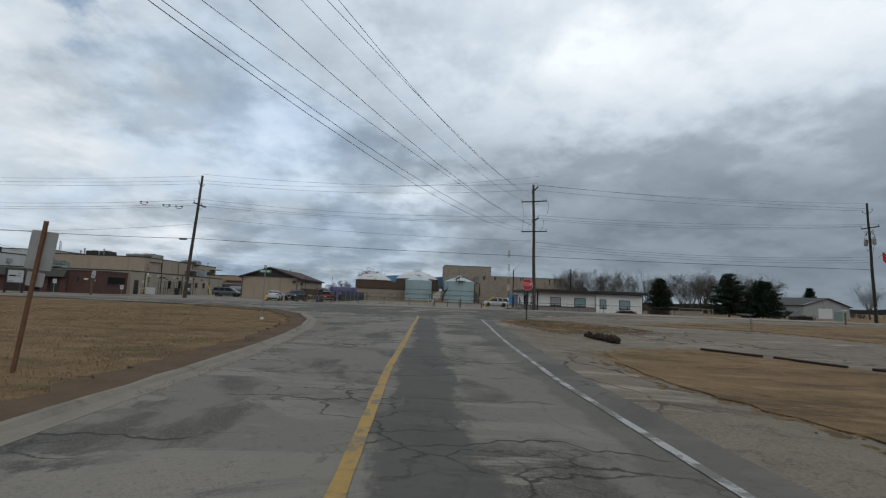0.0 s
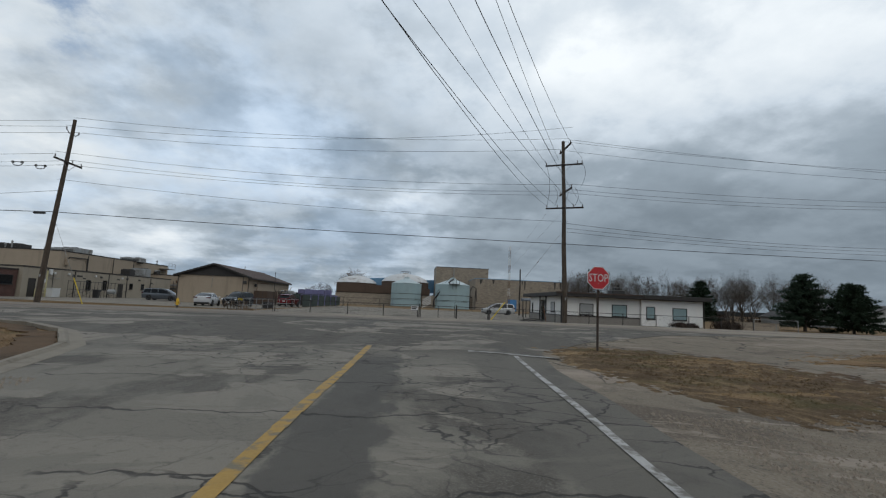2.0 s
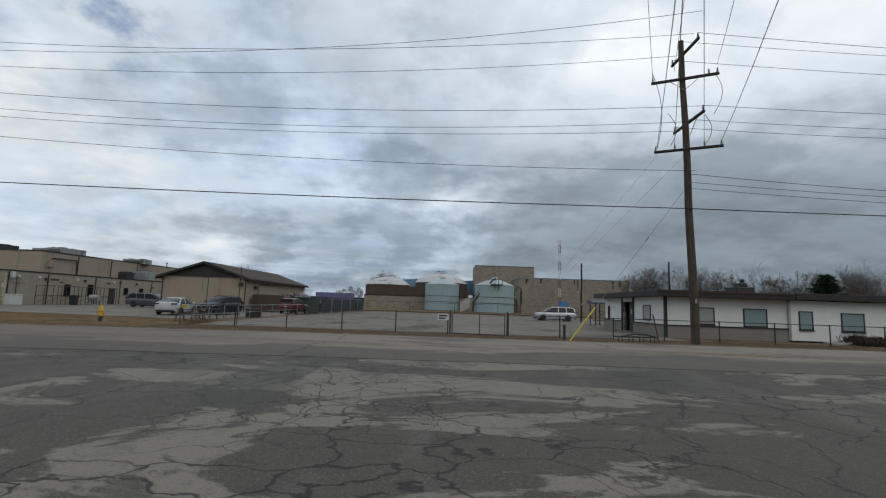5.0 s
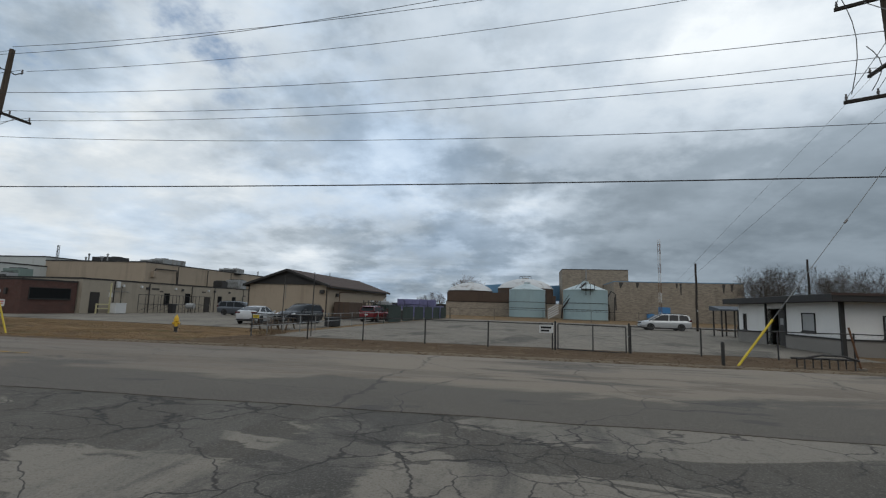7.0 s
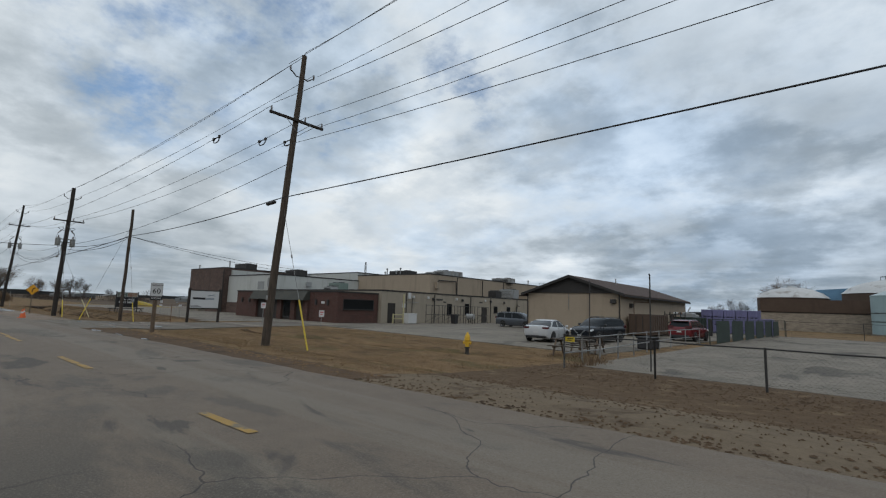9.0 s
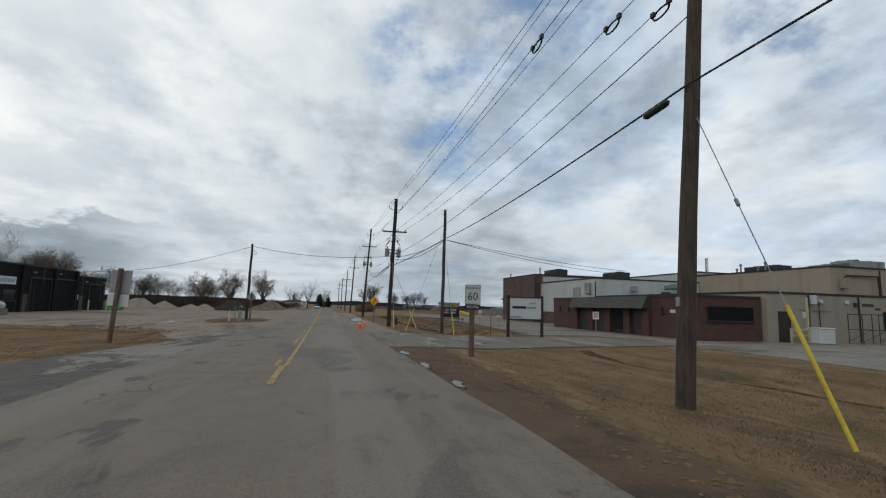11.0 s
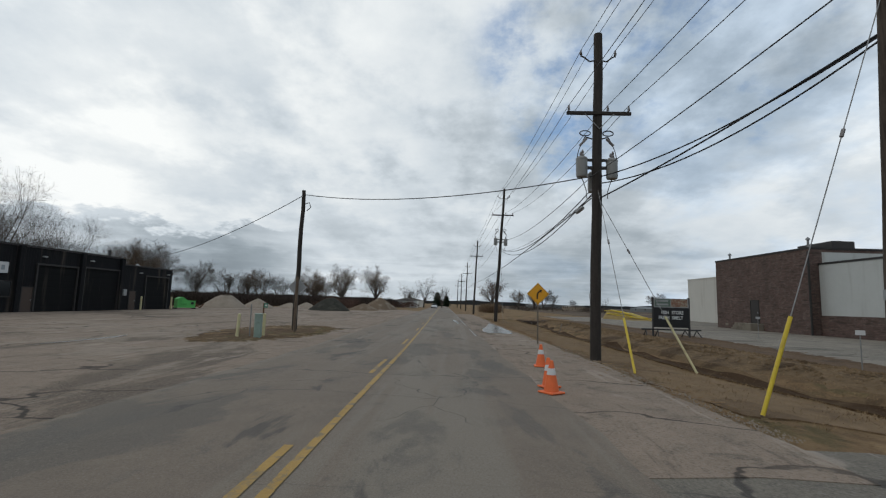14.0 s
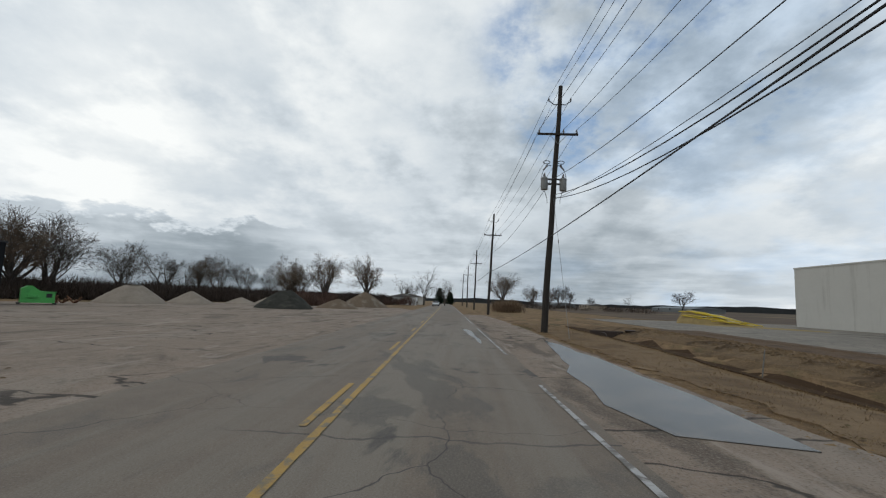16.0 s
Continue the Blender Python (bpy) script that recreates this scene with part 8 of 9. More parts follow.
    if kind == "suv":
        for sy in (-1, 1):
            part("grille_bar", Shape().prism([(sy * 0.20, zl - 0.20), (sy * 0.10, zl - 0.20), (sy * 0.40, zl + 0.06), (sy * 0.52, zl + 0.06)], hl - 0.03, hl + 0.015, "x"), "alloy", c, "bright angled grille bar")
    part("bumper", Shape().box(hl - 0.3, hl - 0.01, -hw * 0.72, hw * 0.72, 0.24, 0.40, 0.05), "black_plastic", c)
    part("bumper", Shape().box(-hl - 0.02, -hl + 0.25, -hw * 0.80, hw * 0.80, 0.28, 0.44 if low else 0.50, 0.05), "black_plastic", c)
    part("plate_blank", Shape().box(-hl - 0.03, -hl + 0.02, -0.16, 0.16, 0.60 if low else 0.70, 0.72 if low else 0.82), "sign_white", c, "pale blank number plate")
    part("plate_blank", Shape().box(hl - 0.02, hl + 0.02, -0.16, 0.16, 0.40, 0.52), "sign_white", c, "pale blank number plate")
    part("door_seam", Shape().box(-0.37, -0.36, -hw - 0.003, hw + 0.003, 0.32, belt[3] - 0.05).box(0.74, 0.75, -hw - 0.003, hw + 0.003, 0.32, belt[3] - 0.05), "black_plastic", bd)
    part("sill", Shape().box(axles[0] + r + 0.1, axles[1] - r - 0.1, -hw * 0.99, hw * 0.99, 0.17, 0.27, 0.02), "black_plastic", c)
    if kind != "sedan":
        for sy in (-1, 1):
            part("roof_rail", Shape().tube([(-1.9, sy * hw * 0.66, H - 0.05), (-1.8, sy * hw * 0.66, H + 0.05), (-0.1, sy * hw * 0.66, H + 0.05), (0.05, sy * hw * 0.66, H - 0.05)], 0.022, 5), "iron_dark", c)
    if kind == "suv":
        part("spoiler", Shape().prism([(-2.18, 1.62), (-1.9, 1.68), (-1.9, 1.63), (-2.16, 1.58)], -hw * 0.62, hw * 0.62), paint, c)


car(-20.6, 72.6, 98, "sedan", "paint_white_car", "white four-door sedan parked in the plant yard")
car(-18.3, 75.6, -98, "suv", "paint_black", "black sport utility car parked beside the railing")
car(-15.1, 86.6, 86, "suv", "paint_red", "dark red sport utility car parked by the gabled building")
car(16.2, 91.5, 181, "van", "paint_silver", "silver minivan parked in the fenced lot")
car(-35.0, 91.3, 3, "van", "paint_slate", "slate grey minivan parked by the plant wing")
car(-200, 39.9, 1, "sedan", "paint_white_car", "distant white car on the main road")


# ---- yard furniture and clutter ----


def picnic_table(x, y, rz):
    t = thing("picnic_table", x, y, None, rz, "weathered wooden picnic table with benches", "picnic table")
    for i in range(5):
        part("tabletop_plank", Shape().box(-0.9, 0.9, -0.36 + i * 0.145, -0.23 + i * 0.145, 0.72, 0.76), "plank_dark", t)
    for sy in (-1, 1):
        for i in range(2):
            y0 = sy * 0.66 + (i - 1) * 0.145
            part("bench_plank", Shape().box(-0.9, 0.9, y0, y0 + 0.13, 0.42, 0.46), "plank_dark", t)
        for sx in (-0.62, 0.62):
            part("leg", Shape().tube([(sx, sy * 0.30, 0.72), (sx, sy * 0.72, 0.0)], 0.05, 4), "post_wood", t)
    for sx in (-0.62, 0.62):
        part("cross_beam", Shape().box(sx - 0.03, sx + 0.03, -0.78, 0.78, 0.34, 0.42), "post_wood", t)


picnic_table(-14.6, 63.9, 8)
picnic_table(-15.0, 66.6, 5)
k = thing("waste_bin", -13.9, 72.6, None, 80, "dark grey plastic utility bin by the railing", "bin")
part("bin", Shape().box(-0.6, 0.6, -0.4, 0.4, 0, 0.62, 0.05), "black_plastic", k)
part("lid", Shape().box(-0.65, 0.65, -0.45, 0.45, 0.62, 0.7, 0.03), "black_plastic", k)

# racks, tank and bins along the tan wing
for i in range(4):
    y0 = 85.5 + i * 3.1
    r = thing("pipe_rack", -44.2, y0, None, 0, "tall thin galvanized pipe rack by the wing", "rack", "pipe racks")
    for dx in (-0.5, 0.5):
        for dy in (0, 2.4):
            part("upright", Shape().tube([(dx, dy, 0), (dx, dy, 2.3)], 0.03, 6), "iron_dark", r)
        part("beam", Shape().tube([(dx, 0, 2.25), (dx, 2.4, 2.25)], 0.028, 6), "iron_dark", r)
        part("beam", Shape().tube([(dx, 0, 1.1), (dx, 2.4, 1.1)], 0.028, 6), "iron_dark", r)
        part("brace", Shape().tube([(dx, 0, 0.2), (dx, 2.4, 1.1)], 0.02, 5), "iron_dark", r)
k = thing("waste_bin", -43.4, 89.5, None, 5, "black plastic waste bin beside the rack", "bin")
part("bin", Shape().lathe([(0.42, 0), (0.5, 1.05), (0.54, 1.06), (0.54, 1.14)], 4), "black_plastic", k, at=pose(0, 0, 0, 0, 0, 45))
part("lid", Shape().box(-0.4, 0.4, -0.4, 0.4, 1.12, 1.2, 0.03), "black_plastic", k)
k = thing("storage_box", -44.3, 82.3, None, 0, "white plastic storage box by the wall", "box")
part("box", Shape().box(-0.5, 0.5, -0.7, 0.7, 0, 1.1, 0.04), "sign_white", k)
part("lid", Shape().box(-0.54, 0.54, -0.74, 0.74, 1.1, 1.18, 0.03), "sign_white", k)
k = thing("wire_cart", -43.0, 92.3, None, 10, "grey wire cart with a small tank", "cart")
part("tank", Shape().tube([(-0.5, 0, 0.95), (0.5, 0, 0.95)], 0.36, 12), "sign_grey", k)
for dx in (-0.5, 0.5):
    for dy in (-0.35, 0.35):
        part("leg", Shape().tube([(dx, dy, 0), (dx, dy, 0.95)], 0.03, 5), "iron_dark", k)
k = thing("guard_barrier", -44.6, 80.9, None, 0, "yellow steel guard barrier beside the doorway", "barrier")
for dy in (-1.0, 0.6):
    part("post", Shape().box(-0.06, 0.06, dy - 0.06, dy + 0.06, 0, 3.4 if dy > 0 else 1.1), "marker_pale", k)
part("rail", Shape().box(-0.05, 0.05, -1.0, 0.6, 0.95, 1.07), "marker_pale", k)
part("rail", Shape().box(-0.05, 0.05, -1.0, 0.6, 0.5, 0.6), "marker_pale", k)


# crates, containers and screens behind the gabled building
def crate(x, y, z):
    c = thing("plastic_crate", x, y, z, 0, "purple plastic bulk crate in a stack", "crate", "purple crates")
    part("bin", Shape().box(-0.6, 0.6, -0.6, 0.6, 0.12, 0.98, 0.03), "crate_purple", c)
    for dx in (-0.45, 0, 0.45):
        part("foot", Shape().box(dx - 0.08, dx + 0.08, -0.58, 0.58, 0, 0.12), "crate_purple", c)
    for dx in (-0.3, 0.0, 0.3):
        part("rib", Shape().box(dx - 0.03, dx + 0.03, -0.63, -0.6, 0.15, 0.95), "crate_purple", c)


for i in range(7):
    for kz in range(3):
        if kz == 2 and i in (0, 6):
            continue
        crate(-20.3 + i * 1.28, 111.5, 0.0 + kz * 0.98)
k = thing("storage_container", -19.6, 90.6, None, 1, "dark brown steel storage container beside the gabled building", "container")
part("hull", Shape().box(-0.95, 0.95, -2.9, 2.9, 0.12, 2.05, 0.03), "band_brown", k)
for i in range(9):
    part("rib", Shape().box(0.95, 0.99, -2.7 + i * 0.65, -2.55 + i * 0.65, 0.2, 1.95), "band_brown", k)
part("door_bar", Shape().tube([(-0.3, -2.93, 0.25), (-0.3, -2.93, 1.95)], 0.03, 6), "iron_dark", k)
part("door_bar", Shape().tube([(0.3, -2.93, 0.25), (0.3, -2.93, 1.95)], 0.03, 6), "iron_dark", k)
k = thing("steel_shelf", -18.6, 95.6, None, 2, "dark steel shelf loaded with pale pipe fittings", "shelf")
for dx in (-0.5, 0.5):
    for dy in (-2.0, 0.0, 2.0):
        part("upright", Shape().box(dx - 0.04, dx + 0.04, dy - 0.04, dy + 0.04, 0, 2.4), "iron_dark", k)
for zz in (0.5, 1.3, 2.1):
    part("shelf", Shape().box(-0.55, 0.55, -2.1, 2.1, zz, zz + 0.06), "iron_dark", k)
rng = random.Random(44)
for i in range(14):
    fy, fz = rng.uniform(-1.8, 1.6), rng.choice((0.56, 1.36, 2.16))
    part("fitting", Shape().tube([(0.2, fy, fz + 0.14), (0.2, fy + rng.uniform(0.2, 0.7), fz + 0.14)], rng.uniform(0.06, 0.14), 8), rng.choice(("sign_grey", "galvanized", "rust", "sign_white")), k)
k = thing("container", -18.6, 101.5, None, 90, "dark green steel waste container", "container")
part("hull", Shape().prism([(-2.6, 0.2), (2.6, 0.2), (2.9, 1.9), (-2.9, 1.9)], -1.0, 1.0), "tarp_green", k)
for i in range(8):
    part("rib", Shape().box(-2.5 + i * 0.7, -2.4 + i * 0.7, -1.06, 1.06, 0.25, 1.85), "tarp_green", k)
part("scrap", Shape().box(-2.0, -0.5, -0.7, 0.6, 1.8, 2.4, 0.1).box(0.2, 1.8, -0.5, 0.7, 1.8, 2.2, 0.1).tube([(-1.5, 0, 2.2), (1.2, 0.3, 3.0)], 0.08, 6), "sign_grey", k, "loose pale scrap on top")
k = thing("scrap_heap", -16.5, 93.5, None, 0, "mixed scrap metal and fittings beside the wall", "scrap")
rng = random.Random(12)
for i in range(9):
    ax, ay = rng.uniform(-3, 1.5), rng.uniform(-2, 8)
    w_, h_ = rng.uniform(0.3, 0.9), rng.uniform(0.6, 1.9)
    part("piece", Shape().box(ax, ax + w_, ay, ay + w_, 0, h_, 0.03), rng.choice(("sign_grey", "iron_dark", "galvanized", "rust")), k)
fence_run("screen_fence", [(-12.6, 82), (-12.5, 86), (-12.4, 90), (-12.2, 95), (-12.0, 100), (-11.6, 106), (-11, 112)], "chain-link fence with green screening", "tarp_green", 1.9, False, True)
scr = thing("screen_cloth", -12.3, 82, 0, 0, "dark green windscreen cloth on the fence", "screen")
for i in range(6):
    part("cloth", Shape().box(0.1 + i * 0.12, 0.13 + i * 0.12, 0.2 + i * 5, 4.8 + i * 5, 0.1, 1.75), "tarp_green", scr)
fence_run("fence", [(-11, 113), (-4, 115), (4, 117), (12, 119), (20, 121), (28, 123)], "far chain-link fence behind the lot", "iron_dark", 1.8, False)
k = thing("barrier_boards", 6.9, 133.5, None, 0, "leaning white and dark striped barrier boards", "barrier")
for i in range(5):
    part("board", Shape().prism([(-1.5, i * 0.45), (0.6, i * 0.45 + 1.2), (0.6, i * 0.45 + 1.45), (-1.5, i * 0.45 + 0.25)], -0.05, 0.05), "sign_white", k)
k = thing("steel_tower", 18.9, 141.5, None, 0, "dark steel pipe tower beside the hall", "pipe tower")
for dx in (-0.7, 0.7):
    part("leg", Shape().tube([(dx, 0, 0), (dx, 0, 5.0)], 0.1, 6), "iron_dark", k)
part("arm", Shape().tube([(-0.7, 0, 5.0), (0, 0, 6.2), (0.9, 0, 5.6), (1.0, 0, 2.2)], 0.14, 6), "iron_dark", k)
k = thing("chemical_drum", 20.2, 82.4, None, 0, "dark barrel standing by the shelter", "barrel")
part("barrel", Shape().lathe([(0.28, 0), (0.3, 0.25), (0.29, 0.5), (0.3, 0.85), (0.26, 0.88)], 14), "iron_dark", k, "", True)
part("lid", Shape().lathe([(0.27, 0.88), (0.05, 0.92)], 14), "iron_dark", k)

# ---- west yard ----


def waste_container():
    c = thing("waste_container", -106.4, 9.9, None, -42, "bright green steel front-load waste container", "container")
    part("hull", Shape().prism([(-1.4, 0.15), (1.4, 0.15), (1.4, 1.45), (0.9, 1.75), (0.55, 1.75), (-0.2, 1.2), (-1.4, 1.15)], -0.9, 0.9), "bin_green", c)
    part("lid", Shape().prism([(-1.5, 1.15), (-0.25, 1.22), (-0.25, 1.27), (-1.5, 1.21)], -0.95, 0.95), "bin_green", c)
    part("pocket", Shape().box(0.0, 0.9, 0.9, 1.08, 0.62, 0.90, 0.02), "bin_green", c)
    part("label_patch", Shape().box(-1.15, -0.65, 0.9, 0.91, 0.66, 1.04), "black_plastic", c, "dark patch on the side")
    for x in (-1.5, 1.5):
        part("skid", Shape().box(x - 0.1, x + 0.1, -0.9, 0.9, 0, 0.15), "iron_dark", c)
    c.scale = (0.80, 0.80, 0.90)


waste_container()


def heap(x, y, rx, ry, h, mat, label, seed, ridge=0.0, rz=None):
    s, rng = Shape(), random.Random(seed)
    n, m = 14, 40
    ph = [rng.uniform(0, 6.28) for _ in range(6)]
    for i in range(n + 1):
        t = i / n
        for j in range(m):
            a = 2 * math.pi * j / m
            q = 1 + 0.07 * math.sin(2 * a + ph[0]) + 0.05 * math.sin(3 * a + ph[1]) + 0.03 * math.sin(7 * a + ph[2])
            r = t * q
            z = h * (1 - t ** 1.12) * (1 + 0.06 * math.sin(4 * a + ph[3]) * t) + rng.uniform(-0.04, 0.04) * h * 0.5
            z = min(z, h * (0.97 - 0.05 * math.sin(a + ph[4])))
            s.v.append((rx * r * math.cos(a) + ridge * math.cos(a) * (1 - t) * rx, ry * r * math.sin(a), max(z, -0.05) if i < n else -0.15))
    for i in range(n):
        for j in range(m):
            p, q = i * m + j, i * m + (j + 1) % m
            s.f.append((p, q, q + m, p + m))
    s.f.append(tuple(range(m)))
    ob = part("mound", s, mat, None, label, True)
    ob.matrix_basis = pose(x, y, land(x, y) - 0.05, 0, 0, seed * 20 if rz is None else rz)
    return tagged(ob, "", "mound", "mounds in the yard")


heap(-119.5, 9.0, 3.6, 3.4, 2.15, "gravel_grey", "large grey gravel mound with two blunt peaks", 1, 0.2, 126)
heap(-128.5, 10.6, 2.9, 2.8, 1.7, "gravel_grey", "grey gravel mound in the yard", 2)
heap(-136, 13.8, 2.6, 2.4, 1.05, "gravel_grey", "low grey gravel mound in the yard", 3)
heap(-143, 15.0, 2.4, 2.2, 1.15, "gravel_grey", "low grey gravel mound in the yard", 4)
heap(-122, 25.8, 3.7, 3.4, 2.2, "gravel_dark", "dark asphalt millings mound beside the road", 5, 0.15)
heap(-132, 29.5, 3.4, 2.6, 1.35, "gravel_brown", "brown soil mound beside the road", 6)
heap(-147, 30.2, 4.4, 3.6, 2.7, "gravel_brown", "tall brown soil mound beside the road", 7)
k = thing("scrap_timber", -110.3, 9.0, None, 0, "small heap of broken rusty timber", "scrap")
rng = random.Random(21)
for i in range(12):
    a = rng.uniform(0, 6.28)
    p = Vector((rng.uniform(-0.8, 0.8), rng.uniform(-0.5, 0.5), 0.1))
    part("piece", Shape().tube([p, p + Vector((math.cos(a) * 0.8, math.sin(a) * 0.6, rng.uniform(0.1, 0.7)))], 0.08, 5), "rust", k)
for x in (-96.0, -101.7):
    b = thing("bollard", x, 10.9, None, 0, "pale yellow steel bollard before the garage", "bollard", "garage bollards")
    part("tube", Shape().tube([(0, 0, -0.2), (0, 0, 1.5)], 0.10, 10), "marker_pale", b)
    part("cap", Shape().lathe([(0.10, 1.5), (0.07, 1.55), (0.01, 1.57)], 10), "marker_pale", b)
k = thing("bulk_bag_row", -68.6, 14.5, None, -5, "white bulk bags stacked on concrete blocks", "bags")
for i in range(4):
    part("bag", Shape().lathe([(0.45, 0.55), (0.62, 0.7), (0.66, 1.0), (0.5, 1.25), (0.15, 1.35)], 12, (-1.8 + i * 1.2, 0)), "bag_white", k, "white woven bulk bag", True)
for i in range(3):
    part("concrete_block", Shape().box(-2.6 + i * 1.75, -0.95 + i * 1.75, -0.5, 0.5, 0, 0.6, 0.03), "concrete", k)
part("trailer_box", Shape().box(2.4, 5.5, -0.8, 0.8, 0.35, 0.95, 0.05), "plank_grey", k, "low grey flat trailer")

# yellow pipes stacked beyond the lot
k = thing("pipe_stack", -121.0, 76.0, None, 62, "loose stack of thin yellow plastic pipes", "pipes")
rng = random.Random(8)
pile = Shape()
for i in range(13):
    for j in range(9):
        u, v = i / 12, j / 4 - 1
        pile.v.append((-4.6 + 7.6 * u, 1.3 * v, -0.1 + 1.75 * (1 - u) ** 0.7 * min(1, 8 * u + 0.25) * (1 - abs(v) ** 1.5) * rng.uniform(0.8, 1.1)))
pile.f += [(i * 9 + j, i * 9 + 9 + j, i * 9 + 10 + j, i * 9 + 1 + j) for i in range(12) for j in range(8)]
part("coil_heap", pile, "straw", k, "heap of tangled yellow tubing")
for i in range(44):
    x0, v = rng.uniform(-4.6, 0.5), rng.uniform(-0.9, 0.9)
    l_ = rng.uniform(1.5, 3.4)
    z0, z1 = ((1.72 * (1 - (x + 4.6) / 7.6) ** 0.7 * (1 - abs(v) ** 1.5)) for x in (x0 + 0.2, min(x0 + l_, 2.9)))
    part("pipe", Shape().tube([(x0, 1.3 * v, z0 * rng.uniform(0.75, 1.05) + 0.05), (x0 + l_ / 2, 1.3 * v + rng.uniform(-0.3, 0.3), (z0 + z1) / 2 + rng.uniform(0.0, 0.16)), (x0 + l_, 1.3 * v + rng.uniform(-0.4, 0.4), max(0.06, z1))], 0.05, 6), "marker_yellow" if i % 3 else "marker_pale", k)
sheet("straw_strip", [(-120.0, 72.0), (-117.0, 72.6), (-113.0, 76.8), (-110.2, 79.4), (-112.5, 81.0), (-118.0, 79.6), (-121.5, 76.5)], 0.0, "straw", "low pale straw spread beside the hall", "straw", 0.7, 0.3, 39)

for x, y, w_, d_, h_, m, lab in ((-205, 26, 9, 8, 3.2, "white_paint", "small white house far along the road"), (-235, 25, 14, 9, 3.6, "grey_wall", "low grey house far along the road"), (-300, 150, 40, 12, 2.8, "greenhouse", "long pale greenhouse across the field"), (-380, 190, 60, 14, 3.0, "greenhouse", "long pale greenhouse across the field"), (-270, 100, 12, 8, 2.6, "tan_wall", "low pale house across the field"), (-420, 110, 70, 14, 3.4, "greenhouse", "long pale greenhouse across the field")):
    hs = thing("farm_building", x, y, 0, 2, lab, "building", "distant buildings")
    part("wall", Shape().box(-w_ / 2, w_ / 2, 0, d_, -0.1, h_ * 0.7), m, hs)
    part("roof", Shape().prism([(0, h_ * 0.7), (d_, h_ * 0.7), (d_ / 2, h_)], -w_ / 2 - 0.3, w_ / 2 + 0.3, "x"), "roof_gravel" if m != "greenhouse" else m, hs)
    for i in range(3):
        window(hs, -w_ * 0.3 + i * w_ * 0.3, 0, 1.0, 1.0, 1.0, "s", "glass_dark", "fascia_dark", "dark window")

# ---- trees ----


def grow(limbs, twigs, rng, p, d, length, r, level, top):
    """One limb, bending upwards, with its children all along it; the thin ends make the crown."""
    n = (4, 6, 5, 3, 2)[level]
    pts, q, ds = [p], p, [d]
    for i in range(n):
        wander = Vector((rng.uniform(-1, 1), rng.uniform(-1, 1), rng.uniform(-0.6, 0.6)))
        d = (d + wander * (0.08, 0.20, 0.24, 0.30, 0.32)[level] + Vector((0, 0, (0, 0.06, 0.05, 0.03, 0.02)[level]))).normalized()
        q = q + d * (length / n)
        pts.append(q)
        ds.append(d)
    end = max(r * (0.7, 0.3, 0.35, 0.6, 0.7)[level], 0.010)
    (limbs if level < 2 else twigs).tube(pts, [r + (end - r) * i / n for i in range(n + 1)], (8, 6, 4, 3, 3)[level], False)
    if level >= top:
        return
    if level == 0:
        spots = [(n, a) for a in range(rng.choice((3, 4)))] + [(n - 1, 0), (n - 1, 2)]
    else:
        spots = [(i, k) for i in range(2 if level == 1 else 1, n + 1) for k in range((0, 1, 2, 1)[level] + (1 if i == n else 0))]
    turn = rng.uniform(0, 6.28)
    for i, k in spots:
        turn += 2.4 + rng.uniform(-0.5, 0.5)
        dd = ds[i]
        side = dd.orthogonal().normalized()
        side.rotate(Matrix.Rotation(turn, 3, dd))
        a = radians(rng.uniform(*((14, 46), (24, 52), (28, 58), (25, 60))[level]))
        nd = (dd * math.cos(a) + side * math.sin(a)).normalized()
        f = i / n
        kid = length * rng.uniform(*((1.7, 2.7), (0.34, 0.66), (0.42, 0.75), (0.5, 0.9))[level]) * (1.15 - 0.45 * f if level else 1.0)
        here = r + (end - r) * f
        grow(limbs, twigs, rng, pts[i], nd, kid, max(0.011, here * rng.uniform(*((0.5, 0.75), (0.35, 0.6), (0.4, 0.65), (0.5, 0.8))[level])), level + 1, top)


def tree_meshes(seed, h, top=4, stem=0.22, lean=0.05, forks=1, slim=1.0):
    rng, limbs, twigs = random.Random(seed), Shape(), Shape()
    for k in range(forks):
        d = Vector((rng.uniform(-lean, lean) + (0.25 * (k - (forks - 1) / 2)), rng.uniform(-lean, lean), 1)).normalized()
        grow(limbs, twigs, rng, Vector((0.15 * k, 0, -0.2)), d, h * stem, h * 0.021, 0, top)
    tall = max(v[2] for v in twigs.v)
    for s in (limbs, twigs):
        s.v = [(x * slim * h / tall, y * slim * h / tall, z * h / tall) for x, y, z in s.v]
    return limbs, twigs


def bare_tree(x, y, seed, h, label, top=4, stem=0.22, forks=1, warm=False, slim=1.0):
    t = thing("tree", x, y, None, seed * 37 % 360, label, "tree", "bare trees")
    a, b = tree_meshes(seed, h, top, stem, 0.08, forks, slim)
    part("trunk", a, "bark", t)
    part("crown", b, "twig_warm" if warm else "twig", t, "fine bare twigs")
    return t


